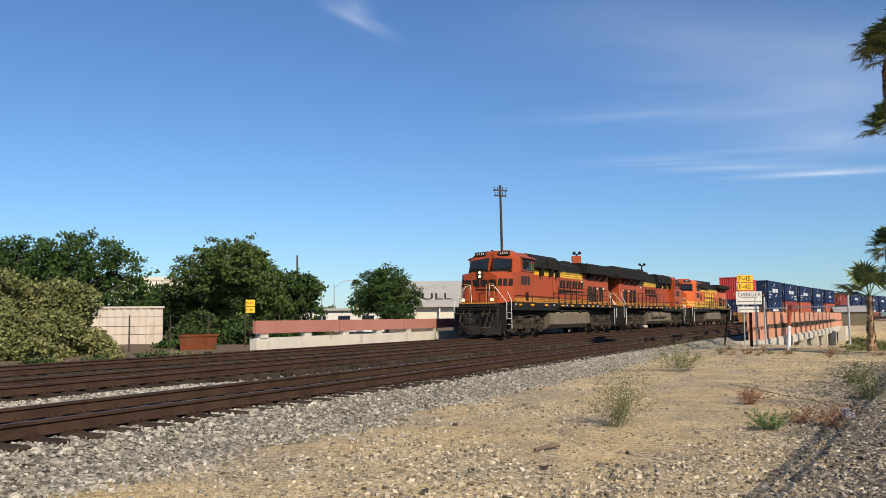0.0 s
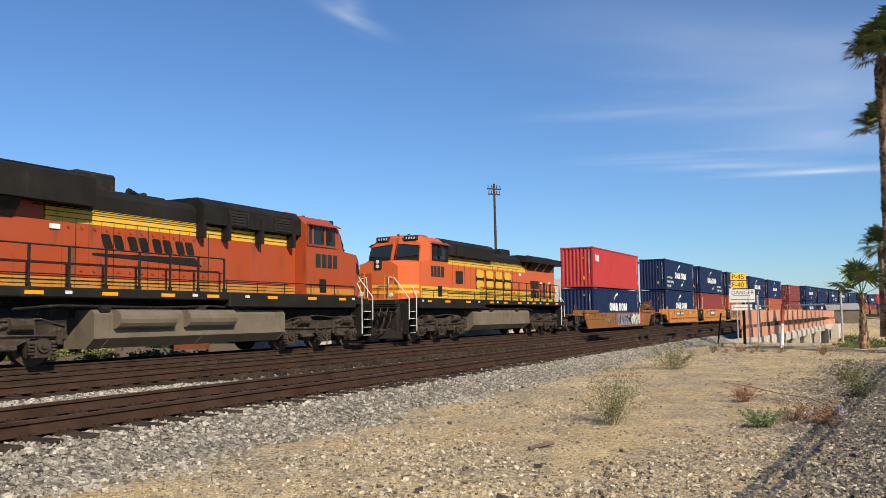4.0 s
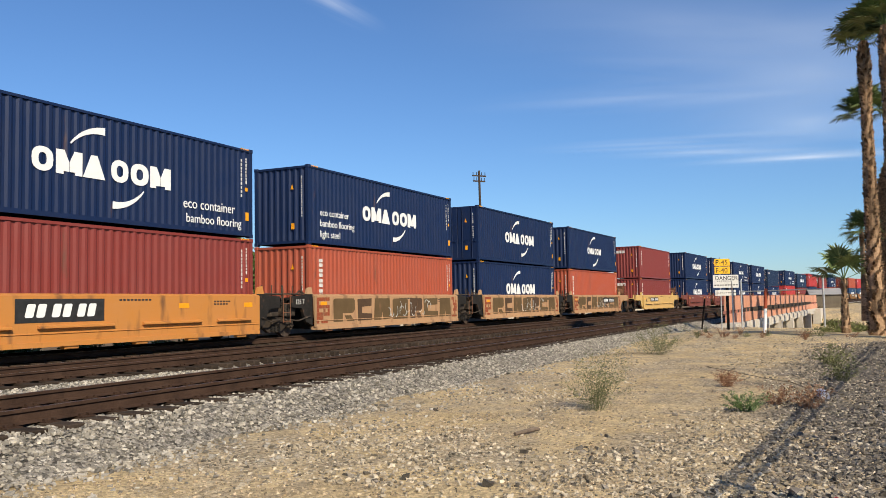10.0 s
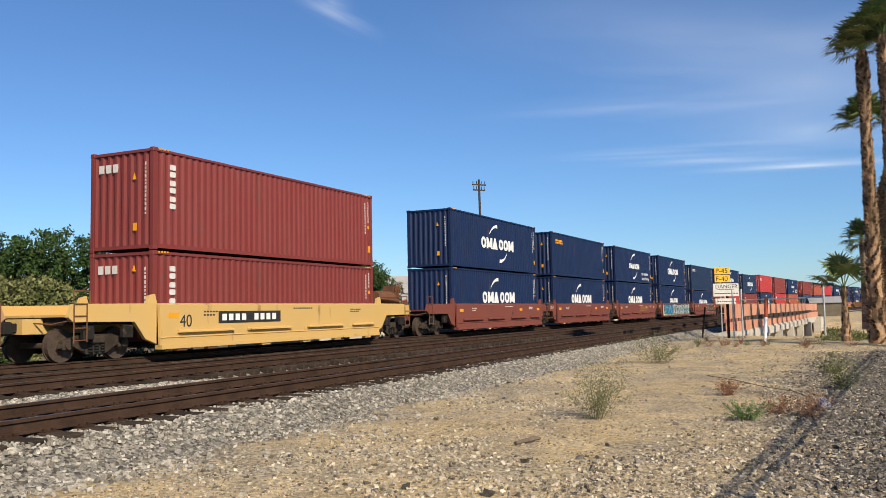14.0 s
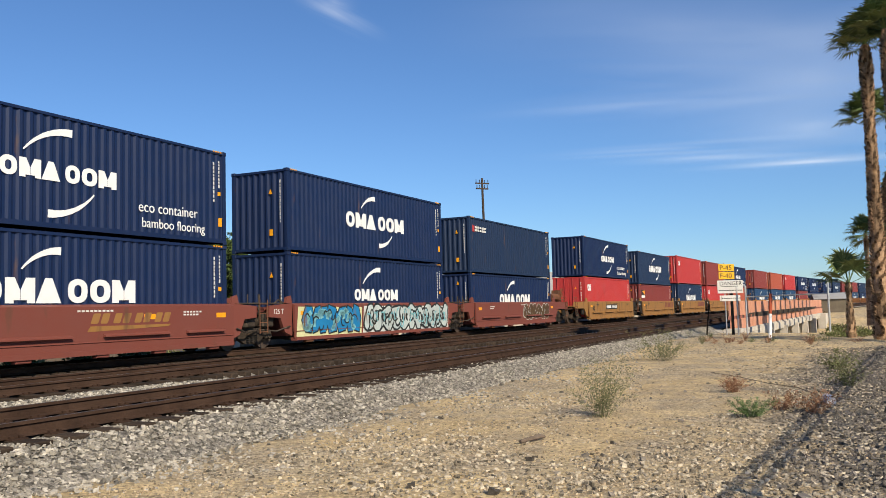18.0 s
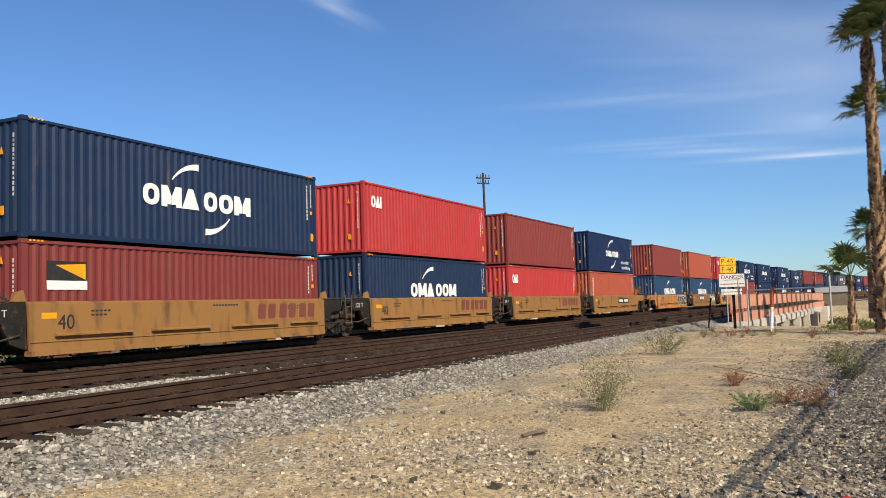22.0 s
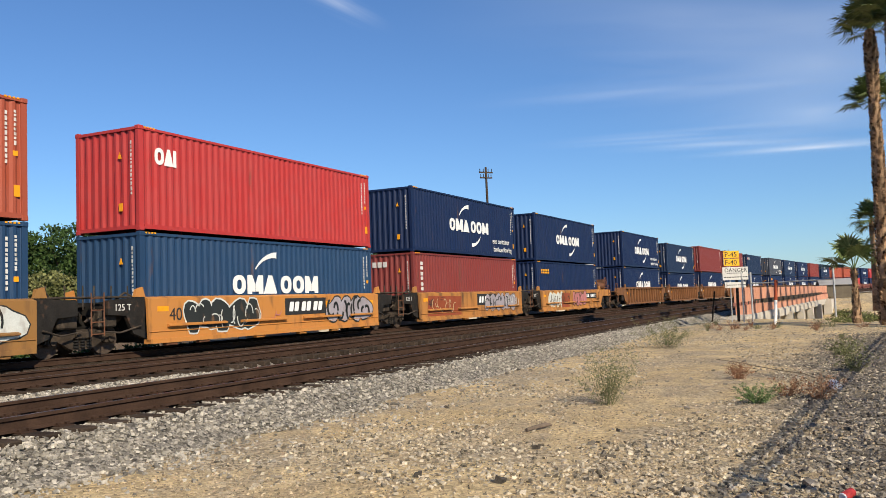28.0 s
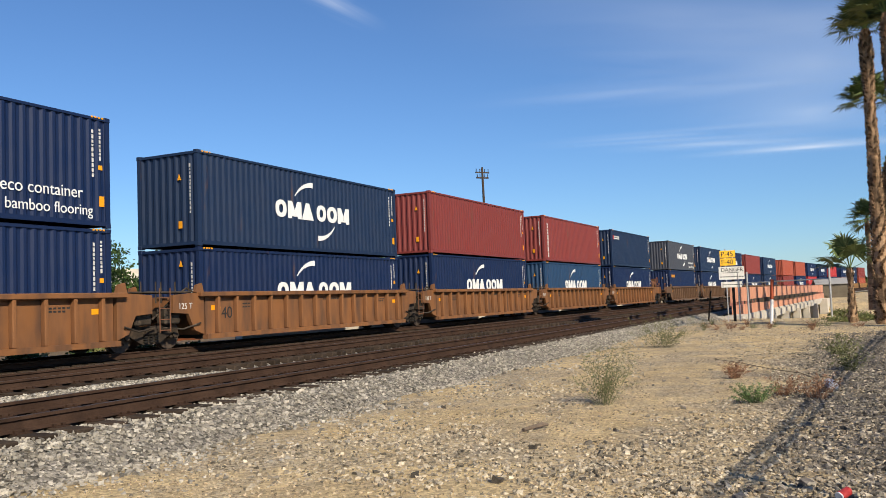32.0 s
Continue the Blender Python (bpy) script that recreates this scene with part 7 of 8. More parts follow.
def fan_palm(x, y, z0, height, r, crown, label, seed, leaves=34, boots=True, lean=0.0, low=1.75, fingers=30):
    ob = thing("palm_tree", label, "palm", "palms", pose(x, y, z0, 0, lean, 0))
    rng = np.random.default_rng(seed)

    def girth(z):
        """Flared at the foot, slender above, thick with old leaf bases under the crown."""
        f = z / height
        return r * (1.45 - 0.75 * min(1.0, f * 1.15) ** 0.8 + 0.22 * smooth(0.74, 0.88, f) - 0.42 * smooth(0.93, 1.0, f))

    def trunk(bm):
        n = 12
        for i in range(n):
            bar(bm, (0, 0, height * i / n), (0, 0, height * (i + 1) / n), girth(height * i / n) * 0.9, 12, girth(height * (i + 1) / n) * 0.9)
    part("trunk", made(trunk), PALM_BARK, ob, "brown trunk rough with old leaf bases")
    if boots:
        v, f = [], []
        z, a = 0.15, 0.0
        while z < height * 0.99:
            k = girth(z) * (0.94 + 0.12 * rng.random())
            t = 0.07 + 0.07 * rng.random()
            c, s_ = math.cos(a), math.sin(a)
            tx, ty = -s_, c
            w = (0.05 + 0.04 * rng.random()) * (r / 0.3)
            out = 1.12 + 0.16 * rng.random() + 0.14 * smooth(0.7, 0.85, z / height)
            q = len(v)
            v += [(k * 0.84 * c - w * tx, k * 0.84 * s_ - w * ty, z), (k * 0.84 * c + w * tx, k * 0.84 * s_ + w * ty, z), (k * out * c + w * 0.6 * tx, k * out * s_ + w * 0.6 * ty, z + t), (k * out * c - w * 0.6 * tx, k * out * s_ - w * 0.6 * ty, z + t), (k * 0.8 * c, k * 0.8 * s_, z + t * 1.1)]
            f += [(q, q + 1, q + 2, q + 3), (q + 3, q + 2, q + 4), (q, q + 3, q + 4), (q + 1, q + 4, q + 2)]
            a += 2.4 + 0.25 * rng.random()
            z += 0.0075 * (0.3 / r)
        o = part("leaf_base_cover", raw("leaf_bases", v, f, PALM_BARK), None, ob)
        o["kind"] = "stuff"
    v, f, pv, pf = [], [], [], []
    for i in range(leaves):
        a = i * 2.4 + 0.5 * rng.random()
        up = 1.35 - low * (i / leaves) + 0.2 * (rng.random() - 0.5)
        d = Vector((math.cos(a) * math.cos(up), math.sin(a) * math.cos(up), math.sin(up)))
        base = Vector((0, 0, height - 0.05))
        hub = base + d * crown * (0.50 + 0.08 * rng.random()) + Vector((0, 0, -0.06 * crown * math.cos(up)))
        side = d.cross(Vector((0, 0, 1))).normalized()
        nrm = side.cross(d).normalized()
        q = len(pv)
        for p_, h_ in ((base, 0.022), (hub, 0.014)):
            pv += [p_ + side * h_, p_ - side * h_, p_ + nrm * h_]
        pf += [(q, q + 1, q + 4, q + 3), (q + 1, q + 2, q + 5, q + 4), (q + 2, q, q + 3, q + 5)]
        fold = 0.22 + 0.2 * rng.random()
        for j in range(fingers):
            b = radians(-128 + 256 * j / (fingers - 1))
            w = (d * math.cos(b) + side * math.sin(b) + nrm * fold * (abs(math.sin(b)) - 0.5)).normalized()
            ln = crown * (0.44 + 0.10 * math.cos(b)) * (0.88 + 0.2 * rng.random())
            mid = hub + w * ln * 0.55
            tip = hub + w * ln + Vector((0, 0, -0.26 * ln * (0.5 + 0.9 * rng.random())))
            cr = w.cross(nrm).normalized() * crown * 0.024
            q = len(v)
            v += [hub, mid + cr, tip, mid - cr]
            f.append((q, q + 1, q + 2, q + 3))
    part("stalk_tuft", raw("stalk_tuft", pv, pf, LEAF_FRESH), None, ob, "pale green leaf stalks")["kind"] = "stuff"
    part("fronds", raw("fronds", v, f, PALM_LEAF), None, ob, "green fan-shaped fronds")
    return ob


def plants():
    rr = random.Random(12)
    fan_palm(35.0, -1.43, -0.55, 11.1, 0.225, 1.55, "tall fan palm with a rough brown trunk", 1, 30, low=1.2)
    fan_palm(33.2, -2.06, -0.55, 11.1, 0.225, 1.55, "second tall fan palm beside the first", 2, 30, low=1.2)
    fan_palm(40.5, -1.62, -0.55, 9.5, 0.18, 1.45, "slender fan palm behind the tall ones", 3, 28, low=1.45)
    fan_palm(36.95, -0.42, -0.55, 2.3, 0.135, 1.65, "young fan palm with a short trunk", 4, 9, low=1.15)
    fan_palm(62.0, -1.9, -0.6, 6.0, 0.2, 1.5, "fan palm farther along the fence", 5, 30, False)
    # mostly out of view; thick trunks and tiny crowns are chosen for their shadows
    row = fan_palm(47.0, -4.6, -0.6, 13.6, 0.42, 0.7, "tall fan palm of the row along the fence", 9, 5)
    for i in range(1, 14):     # the row whose trunks shade the bridge in bands
        copy_thing(row, pose(47.0 + 4.2 * i + 0.5 * (rr.random() - 0.5), -4.6 - 0.04 * i, -0.6, 0, 0, 360 * rr.random()))
    for x, y, h, sd in ((137.0, 77.0, 7.2, 6), (139.0, 73.5, 6.8, 7), (133.0, 82.0, 7.6, 8)):
        fan_palm(x, y, -0.6, h, 0.18, 1.5, "distant fan palm with a thin trunk", sd, 26, False)
    tree(41.8, 48.0, 8.3, 10.6, "broad green tree with drooping feathery leaves", 21, LEAF_DARK, 17, 52, 0.125)
    tree(48.5, 40.0, 7.9, 8.8, "leafy green tree beside the yard fence", 22, LEAF, 17, 52, 0.125)
    tree(52.3, 37.6, 5.6, 4.6, "lower part of the tree row in dark green", 27, LEAF_DARK, 9, 36, 0.125)
    tree(37.6, 50.0, 7.4, 7.4, "dark green tree at the yard's corner", 29, LEAF_DARK, 13, 44, 0.125)
    tree(48.6, 44.8, 4.6, 5.4, "small dark tree between the two broad ones", 28, LEAF_DARK, 9, 36, 0.125, 0.12, 0.12)
    tree(78.3, 44.5, 7.4, 7.0, "round dense dark green tree", 23, LEAF_DARK, 15, 44, 0.13, 0.2, 0.16)
    tree(66.0, 55.0, 6.0, 9.0, "low dusty green tree before the houses", 24, LEAF_DARK, 8, 12, 0.3, 0.18, 0.1)
    tree(86.5, 68.0, 5.6, 8.0, "low dull green tree by the street", 25, LEAF_DRY, 8, 10, 0.3, 0.18, 0.1)
    tree(52.0, 52.0, 4.2, 7.0, "low undergrowth below the trees", 26, LEAF_DARK, 8, 10, 0.3, 0.12, 0.05)
    for i, (x, y, h, w, m) in enumerate(((25.6, 35.8, 4.3, 4.6, LEAF_DRY), (28.4, 34.0, 4.0, 4.0, LEAF_DRY), (24.6, 34.6, 3.0, 3.6, LEAF_DRY), (23.0, 37.0, 4.4, 4.6, LEAF_DRY), (26.2, 32.2, 2.3, 3.2, LEAF_DRY), (24.2, 32.4, 2.3, 3.6, LEAF_DRY), (28.3, 31.6, 1.0, 2.0, LEAF_DRY))):
        tree(x, y, h, w, "tall dusty olive bush with yellowing leaves", 31 + i, m, 15, 30, 0.105, 0.05, 0.03)
    # scrub by the fence; dark bushes are added for the shade behind the bin
    for i, (x, y, h, w, m) in enumerate(((42.0, 34.6, 1.9, 2.6, LEAF_DARK), (44.8, 33.0, 1.6, 3.0, LEAF_DARK), (38.6, 34.4, 2.3, 3.2, LEAF_DARK), (41.0, 33.0, 1.7, 3.0, LEAF_DARK), (46.6, 32.0, 1.6, 3.0, LEAF_DARK), (34.6, 32.2, 0.5, 2.0, LEAF_DARK))):
        tree(x, y, h, w, "scrubby bush by the far fence, dark to fill in shade", 41 + i, m, 6, 14, 0.11, 0.04, 0.04)
    for i, (x, y, h, w) in enumerate(((38.4, -0.4, 0.45, 1.6), (39.8, -1.1, 0.5, 2.0), (43.6, -0.2, 0.6, 2.0))):
        tree(x, y, h, w, "low dusty green shrub under the palms", 46 + i, LEAF_DRY, 6, 12, 0.05, 0.03, 0.04)
    for i in range(9):
        p = line(16.0 + 1.4 * i + 0.5 * rr.random(), 5.2 + 1.8 * rr.random())
        tree(p.x, p.y, 0.22 + 0.3 * rr.random(), 0.9 + 0.7 * rr.random(), "low scrub growing along the far side of the tracks", 81 + i, LEAF_DRY if i % 2 else LEAF_DARK, 5, 6, 0.085, 0.03, 0.04)
    # a dark line of woods far off
    rng = np.random.default_rng(9)
    sp = []
    for i in range(5200):
        a = radians(-8 + 74 * rng.random())
        d = 480 + 160 * rng.random()
        top = 7 + 5 * noise.noise((a * 30, 0, 0)) + 3 * noise.noise((a * 90, 3, 0))
        sp.append((d * math.cos(a), d * math.sin(a), -1 + (top + 1) * rng.random() ** 0.6))
    solo("distant_woods", leaf_mesh("distant_woods", sp, 3.2, LEAF_DARK, 3), None, "dark line of distant trees", "woods", kind="stuff")
    weed(12.25, 3.2, 0.92, 1.2, "spindly grey-green weed on the dirt", 51, LEAF_WEED, 2900, 0.012)
    weed(24.6, 4.6, 0.95, 2.2, "broad grey-green weed near the ballast", 52, LEAF_WEED, 2400, 0.018)
    weed(12.75, 1.15, 0.30, 0.75, "low fresh green weed on the dirt", 54, LEAF_FRESH, 1300, 0.013)
    weed(13.5, 0.85, 0.3, 0.55, "dry brown weed on the dirt", 55, STRAW, 420, 0.016)
    weed(13.3, 0.38, 0.42, 0.8, "dry reddish weed in the fence's shadow", 56, STRAW, 640, 0.016)
    weed(15.84, 1.75, 0.24, 0.6, "dry brown tuft on the dirt", 57, STRAW, 420, 0.018)
    weed(16.9, 1.85, 0.24, 0.6, "small dry tuft on the dirt", 58, STRAW, 260, 0.016)
    weed(17.6, -0.1, 0.5, 0.9, "dusty green weed by the fence line", 59, LEAF_WEED, 700, 0.02)
    weed(21.5, 0.05, 0.5, 1.0, "dusty green weed by the fence line", 60, LEAF_WEED, 700, 0.025)
    for i in range(16):
        weed(31.5 + 6.5 * rr.random(), -0.6 + 5.6 * rr.random(), 0.2 + 0.3 * rr.random(), 0.35 + 0.4 * rr.random(), "thin dry weed on the rise", 61 + i, STRAW if i % 3 else LEAF_WEED, 70, 0.022)


# ---- buildings and poles beyond ----
def windows_on(owner, rows, cols, x0, dx, z0, dz, w, h, y):
    for i in range(cols):
        for j in range(rows):
            x, z = x0 + dx * i, z0 + dz * j
            part("window", made(lambda bm: box(bm, x, x + w, y - 0.03, y + 0.05, z, z + h)), WINDOW, owner)


def buildings():
    # white corrugated shed wall
    ob = thing("white_shed", "faded pinkish-white corrugated shed behind the bushes", "shed", m=pose(35.5, 43.5, -0.6, 0, 0, -46))
    part("wall", made(lambda bm: (ribs_along(bm, -6.4, 6.6, 0, 0.05, 0.0, 2.45, 0.45))), SHED_WALL, ob)
    part("roof", made(lambda bm: box(bm, -6.5, 6.7, -0.06, 3.0, 2.42, 2.54)), SHED_WALL, ob)
    part("end_wall", made(lambda bm: box(bm, 6.55, 6.62, 0.02, 2.9, 0, 2.42)), SHED_WALL, ob)
    # cream building of several storeys
    ob = thing("apartment_building", "cream flat-roofed building of three storeys", "building", m=pose(128, 124, -0.6, 0, 0, -44))
    part("wall", made(lambda bm: box(bm, -9, 12, 0, 12, 0, 9.7)), CREAM, ob)
    part("parapet", made(lambda bm: box(bm, -9.15, 12.15, -0.15, 12.15, 9.6, 10.2)), CREAM, ob)
    windows_on(ob, 3, 10, -8.2, 2.0, 1.4, 2.9, 0.9, 1.2, 0)
    # low white building and grey hall
    ob = thing("low_building", "low white building with a flat roof", "building", m=pose(84.0, 55.0, -0.6, 0, 0, -52))
    part("wall", made(lambda bm: box(bm, -6, 6, 0, 6, 0, 2.6)), WORN_WHITE, ob)
    part("roof", made(lambda bm: box(bm, -6.3, 6.3, -0.4, 6.2, 2.6, 2.85)), METAL_ROOF, ob)
    windows_on(ob, 1, 4, -5, 2.8, 1.1, 1, 1.4, 0.9, 0)
    ob = thing("hall", "grey metal-roofed hall with faded letters", "building", m=pose(128.0, 60.5, -0.6, 0, 0, -62))
    part("roof", made(lambda bm: prism_x(bm, [(-0.6, 3.7), (0, 3.7), (7, 8.0), (14, 3.7), (14, 3.4), (-0.6, 3.4)], -9, 30)), METAL_ROOF, ob)
    part("wall", made(lambda bm: box(bm, -8.6, 29.6, 0.4, 13.4, 0, 3.45)), CREAM, ob)
    for x in (-6, -2, 2, 6, 10, 14):
        part("column", made(lambda bm: box(bm, x - 0.12, x + 0.12, -0.3, -0.05, 0, 3.5)), WORN_WHITE, ob)
    t = part("lettering", words("FULL", 3.1, SPRAY["black"], -6.5, 0, 0), None, ob)
    t.matrix_local = pose(0, 1.55, 4.72, -58.5 + 0.0, 0, 0)
    # grey box by the far end of the bridge
    ob = thing("grey_shed", "grey metal shed with a low gable beyond the bridge", "shed", m=pose(133, 0.6, -1.2, 0, 0, -84))
    part("wall", made(lambda bm: prism_x(bm, [(0, 0), (0, 2.5), (3.2, 3.3), (6.4, 2.5), (6.4, 0)], -2.4, 2.4)), TANK, ob)
    part("roof", made(lambda bm: [quad(bm, [(-2.5, -0.2, 2.5), (2.5, -0.2, 2.5), (2.5, 3.2, 3.36), (-2.5, 3.2, 3.36)], (0, -0.25, 1), 0.04), quad(bm, [(-2.5, 6.6, 2.5), (2.5, 6.6, 2.5), (2.5, 3.2, 3.36), (-2.5, 3.2, 3.36)], (0, 0.25, 1), 0.04)]), METAL_ROOF, ob)
    # rusty bin
    ob = thing("rusty_bin", "rusty orange steel waste bin by the fence", "bin", m=pose(33.4, 29.85, -0.58, 0, 0, -50))
    part("body", made(lambda bm: prism(bm, [(-0.84, 0.12), (0.80, 0.12), (0.92, 0.88), (-0.90, 0.88)], -0.9, 0.9)), RUST_BIN, ob)
    part("rim", made(lambda bm: [box(bm, -0.95, 0.95, y - 0.05, y + 0.05, 0.84, 0.92) for y in (-0.9, 0.9)]), RUST_BIN, ob)
    part("skid", made(lambda bm: [box(bm, x - 0.1, x + 0.1, -0.85, 0.85, 0.0, 0.16) for x in (-0.55, 0.55)]), DARK, ob)
    # yard fence
    ob = thing("yard_fence", "thin wire yard fence on steel posts", "fence")
    a, b = Vector((27.0, 33.5, 0)), Vector((40.0, 27.6, 0))
    for i in range(8):
        p = a.lerp(b, i / 7)
        part("post", made(lambda bm: bar(bm, (p.x, p.y, -0.7), (p.x, p.y, 1.35), 0.035, 6)), WOOD_POLE, ob)
    for z in (0.4, 0.8, 1.25):
        part("wire", made(lambda bm: bar(bm, (a.x, a.y, z), (b.x, b.y, z), 0.012, 4)), DARK, ob)
    # utility pole with cross-arms
    ob = thing("utility_pole", "tall dark utility pole with two cross-arms", "utility pole", m=pose(88.2, 35.4, -0.8, 0, 0, -40))
    part("pole", made(lambda bm: bar(bm, (0.12, 0, 0), (-0.12, 0, 16.6), 0.19, 10, 0.12)), WOOD_POLE, ob)
    for z, w in ((16.0, 0.85), (15.4, 0.75)):
        arm = part("cross_arm", made(lambda bm: box(bm, -w - 0.12, w - 0.12, -0.08, 0.06, z - 0.07, z + 0.07)), WOOD_POLE, ob)
        for x in (-w + 0.1, -0.3, 0.3, w - 0.1):
            part("insulator", made(lambda bm: bar(bm, (x - 0.12, 0, z + 0.07), (x - 0.12, 0, z + 0.42), 0.045, 6)), DARK, arm)
    # street lamp and thin poles
    for x, y, h, k in ((74.7, 50.3, 5.6, 1), (95.0, 62.0, 6.2, -1)):
        ob = thing("street_lamp", "grey steel street lamp with a curved arm", "street lamp", m=pose(x, y, -0.6, 0, 0, -50))
        part("pole", made(lambda bm: bar(bm, (0, 0, 0), (0, 0, h), 0.1, 8, 0.06)), GALV, ob)
        part("arm", made(lambda bm: pipe(bm, [(0, 0, h - 0.6), (-k * 0.7, 0, h + 0.1), (-k * 1.6, 0, h + 0.5)], 0.045)), GALV, ob)
        part("lamp_head", made(lambda bm: soft_box(bm, -k * 1.95 - 0.25, -k * 1.95 + 0.25, -0.14, 0.14, h + 0.42, h + 0.56, 0.04)), GALV, ob)
    for s, k in ((80.35, 1), (103.0, 0)):
        p = line(s, 8.0, -0.6)
        ob = thing("floodlight_mast", "thin dark mast with two round floodlights", "floodlight", m=pose(p.x, p.y, p.z, 0, 0, -65))
        part("mast", made(lambda bm: bar(bm, (0, 0, 0), (0, 0, 7.75), 0.09, 8)), DARK, ob)
        part("cross_bar", made(lambda bm: bar(bm, (-0.3, 0, 7.72), (0.3, 0, 7.72), 0.05, 6)), DARK, ob)
        for x in (-0.27, 0.27):
            part("floodlight", made(lambda bm: bar(bm, (x, 0.1, 7.9), (x, -0.2, 7.82), 0.10, 10, 0.17)), DARK, ob)
        if k:
            part("cabinet", made(lambda bm: soft_box(bm, -0.48, 0.42, -0.2, 0.2, 6.75, 7.55, 0.04)), ORANGE, ob)
    solo("thin_pole", made(lambda bm: bar(bm, (79.0, 56.5, -0.7), (79.0, 56.5, 8.2), 0.09, 8)), WOOD_POLE, "thin dark pole among the trees", "pole")


# ---- litter ----
def litter():
    solo("stick", made(lambda bm: (bar(bm, (9.55, 3.46, -0.47), (9.86, 3.33, -0.45), 0.022, 7, 0.03), bar(bm, (9.86, 3.33, -0.45), (9.93, 3.28, -0.46), 0.03, 7, 0.015))), BARK, "short dark stick lying on the dirt", "stick")
    solo("branch", made(lambda bm: pipe(bm, [(19.5, 2.6, -0.42), (18.2, 1.9, -0.40), (17.0, 1.25, -0.42), (16.0, 0.7, -0.40), (15.4, 0.45, -0.43)], 0.007)), BARK, "long thin dead branch on the ground", "branch")
    ob = thing("plastic_bottle", "crumpled clear pale-blue plastic bottle on the gravel", "bottle", m=pose(14.5, 0.21, -0.43, 0, 78, 20))
    clear = surf("cloudy_plastic", (0.40, 0.40, 0.43), (0.55, 0.55, 0.58), 0.3, 8, 40, 0.1)
    part("body", made(lambda bm: (bar(bm, (0, 0, -0.13), (0, 0, 0.06), 0.075, 12), bar(bm, (0, 0, 0.06), (0, 0, 0.14), 0.075, 12, 0.02))), clear, ob)
    part("cap", made(lambda bm: bar(bm, (0, 0, 0.14), (0, 0, 0.165), 0.022, 10)), WHITE, ob)
    ob = thing("drink_can", "red drinks can lying on the gravel", "can", m=pose(6.95, 0.06, -0.44, 80, 0, 60))
    part("body", made(lambda bm: bar(bm, (0, 0, -0.06), (0, 0, 0.06), 0.034, 14)), BOX["red"], ob)
    part("rim", made(lambda bm: (bar(bm, (0, 0, 0.06), (0, 0, 0.068), 0.034, 14, 0.028), bar(bm, (0, 0, -0.068), (0, 0, -0.06), 0.028, 14, 0.034))), WHITE, ob)


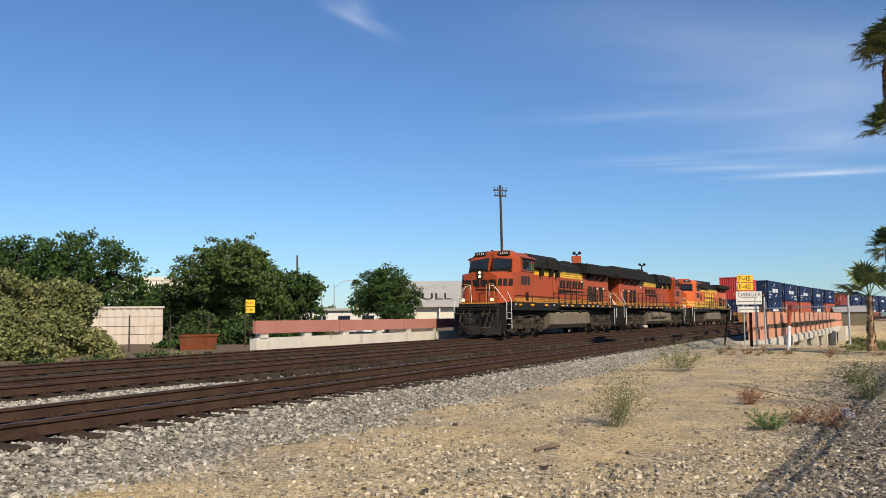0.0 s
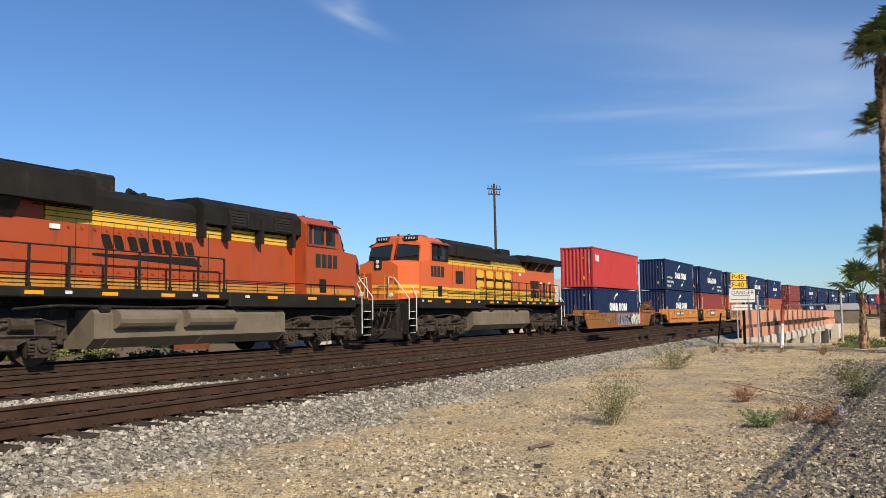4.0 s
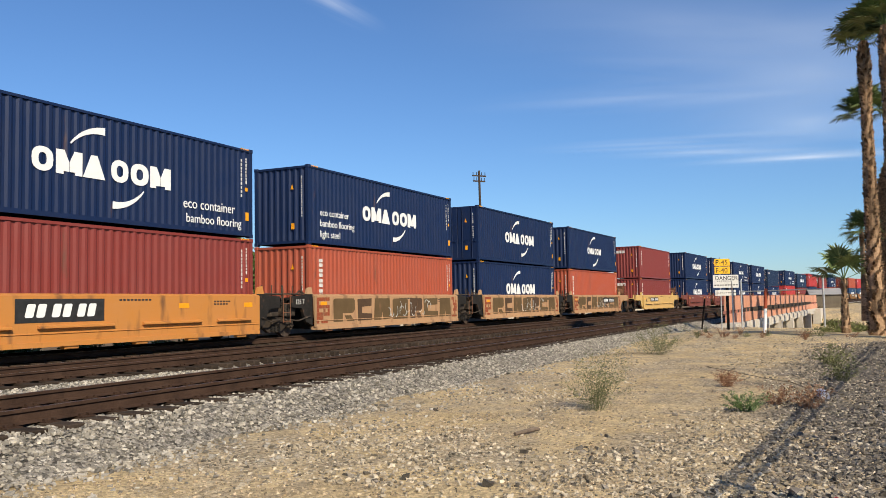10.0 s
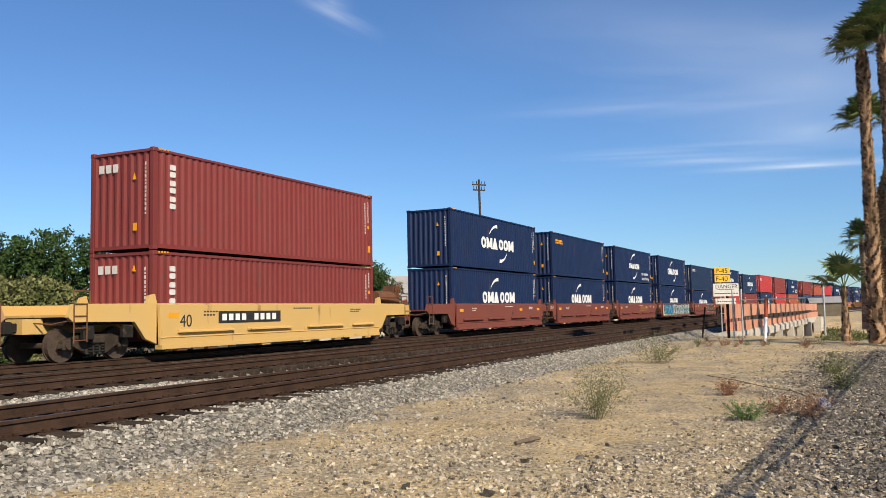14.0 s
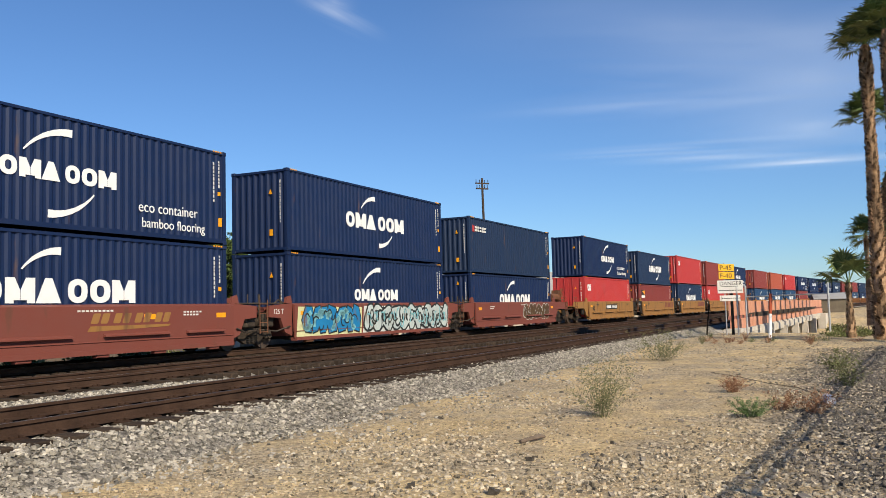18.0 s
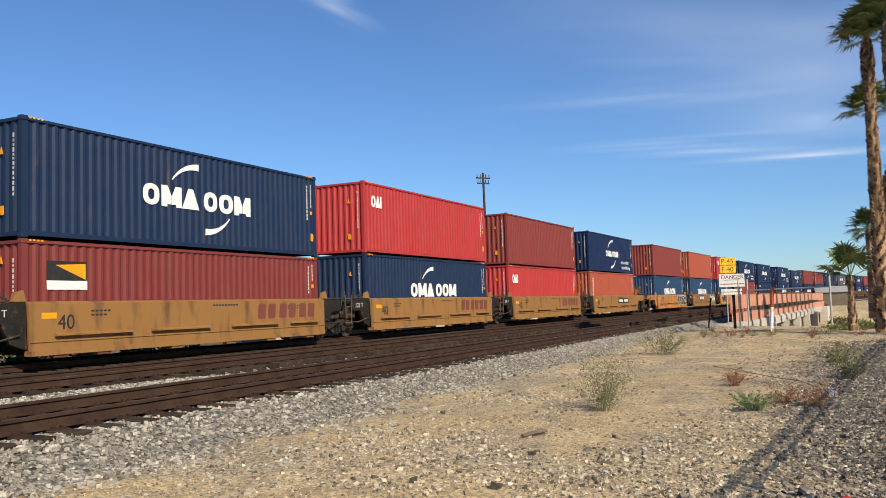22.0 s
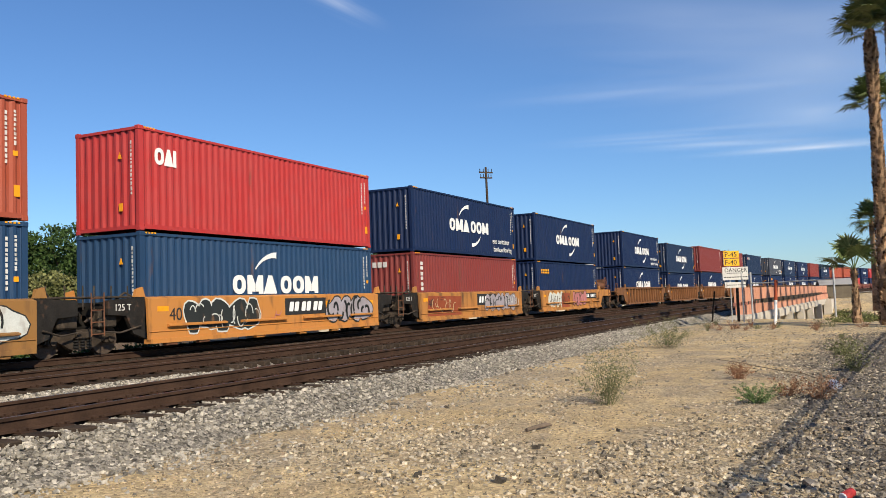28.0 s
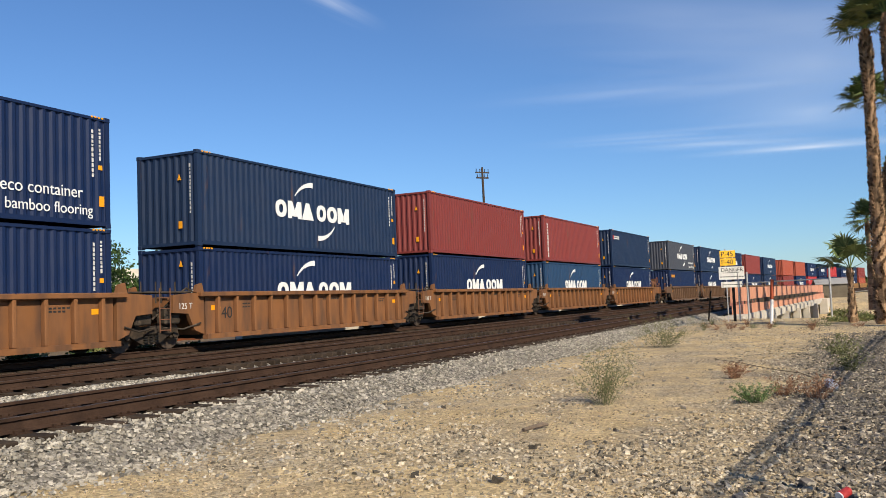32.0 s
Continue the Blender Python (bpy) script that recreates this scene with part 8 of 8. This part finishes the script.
# ---- clouds ----
def clouds():
    m = bpy.data.materials.new("cirrus")
    m.use_nodes = True
    n, l = m.node_tree.nodes, m.node_tree.links
    n.remove(n["Principled BSDF"])
    tr, tl, mix = n.new("ShaderNodeBsdfTransparent"), n.new("ShaderNodeEmission"), n.new("ShaderNodeMixShader")
    # the sunlight on the clouds is put in as a white glow
    tl.inputs["Color"].default_value, tl.inputs["Strength"].default_value = (0.90, 0.94, 1.0, 1), 0.92
    tc, mp, wv, a = n.new("ShaderNodeTexCoord"), n.new("ShaderNodeMapping"), n.new("ShaderNodeTexNoise"), n.new("ShaderNodeMapRange")
    mp.inputs["Scale"].default_value = (1.1, 2.0, 1)
    inf, mulv, cmb = n.new("ShaderNodeObjectInfo"), n.new("ShaderNodeMath"), n.new("ShaderNodeCombineXYZ")
    mulv.operation, mulv.inputs[1].default_value = "MULTIPLY", 40.0
    l.new(inf.outputs["Random"], mulv.inputs[0])
    l.new(mulv.outputs[0], cmb.inputs[0])
    l.new(cmb.outputs[0], mp.inputs["Location"])
    l.new(tc.outputs["UV"], mp.inputs["Vector"])
    l.new(mp.outputs[0], wv.inputs["Vector"])
    wv.inputs["Scale"].default_value, wv.inputs["Detail"].default_value, wv.inputs["Distortion"].default_value = 1.2, 5, 0.7
    l.new(wv.outputs[0], a.inputs["Value"])
    a.inputs["From Min"].default_value, a.inputs["From Max"].default_value, a.inputs["To Max"].default_value = 0.30, 0.80, 0.72
    g, sep = n.new("ShaderNodeTexGradient"), n.new("ShaderNodeMapping")
    sep.inputs["Location"].default_value, sep.inputs["Scale"].default_value = (-1, -1, 0), (2, 2, 0)
    g.gradient_type = "QUADRATIC_SPHERE"
    l.new(tc.outputs["UV"], sep.inputs["Vector"])
    l.new(sep.outputs[0], g.inputs["Vector"])
    mul = n.new("ShaderNodeMath")
    mul.operation = "MULTIPLY"
    l.new(g.outputs["Fac"], mul.inputs[0])
    l.new(a.outputs[0], mul.inputs[1])
    thin = n.new("ShaderNodeMath")
    thin.operation = "MULTIPLY"
    l.new(mul.outputs[0], thin.inputs[0])
    l.new(inf.outputs["Alpha"], thin.inputs[1])
    l.new(thin.outputs[0], mix.inputs[0])
    l.new(tr.outputs[0], mix.inputs[1])
    l.new(tl.outputs[0], mix.inputs[2])
    l.new(mix.outputs[0], n["Material Output"].inputs[0])
    # heading and height in degrees of each wisp, its length, breadth and slope; the last, a broad veil, is added to
    # pale the right of the sky
    for i, (h, e, w, b, roll, dense) in enumerate(((7.7, 13.2, 34, 2.6, -1.0, 0.70), (6.0, 10.0, 29, 1.3, -1.6, 1.0), (1.0, 8.6, 19, 1.0, -1.0, 1.0), (0.8, 10.8, 20, 5.0, 0.0, 0.5), (6.9, 14.7, 32, 3.6, -8.0, 0.30), (31.5, 19.6, 8.4, 2.2, -25.4, 0.55), (6.1, 9.3, 20, 0.9, -2.1, 0.6), (8.5, 17.1, 40, 12.0, -9.3, 0.28), (31.7, 20.4, 4.0, 2.4, -12.2, 0.35), (1.0, 14.0, 34, 18.0, 4.0, 0.42))):
        d = 3600.0
        c = Vector((math.cos(radians(h)) * math.cos(radians(e)), math.sin(radians(h)) * math.cos(radians(e)), math.sin(radians(e)))) * d
        right = Vector((math.sin(radians(h)), -math.cos(radians(h)), 0))
        up = right.cross(c).normalized()
        r = radians(roll)
        x, y = (right * math.cos(r) + up * math.sin(r)) * d * math.tan(radians(w / 2)), (up * math.cos(r) - right * math.sin(r)) * d * math.tan(radians(b / 2))
        me = raw("cirrus_cloud", [c - x - y, c + x - y, c + x + y, c - x + y], [(0, 1, 2, 3)], m)
        uv = me.uv_layers.new(name="UVMap")
        for k, t in enumerate(((0, 0), (1, 0), (1, 1), (0, 1))):
            uv.data[k].uv = t
        ob = solo("cirrus_cloud", me, None, "thin white self-lit wisp of high cirrus cloud", "cloud", "clouds", "structure")
        ob.color = (1, 1, 1, dense)



ground()
tracks()
bridge()
signs()
chain_fence()
buildings()
plants()
build_engines()
build_train()
litter()
gravel()
clouds()


def motions():
    for ob, c, z, *k in MOVING:
        turn = 180.0 if k and k[0] < 0 else 0.0
        walk(ob, [(t, on_line(c - gone(t), 0.0, z, turn)) for t in range(33)])
    # wheels roll while they are near, frame by frame
    for ob, c, at, r in ROLLING:
        rows = []
        for i in range(32 * FPS + 1):
            t = i / FPS
            s = c - gone(t)
            if -14 < s < 62:
                rows.append((t, Matrix.Translation(at) @ pose(0, 0, 0, 0, math.degrees((s - c) / r) % 360.0, 0)))
        if not rows:
            continue
        if rows[0][0] > 0:
            rows.insert(0, (0.0, rows[0][1]))
        if rows[-1][0] < 32.0:
            rows.append((32.0, rows[-1][1]))
        walk(ob, rows)


motions()
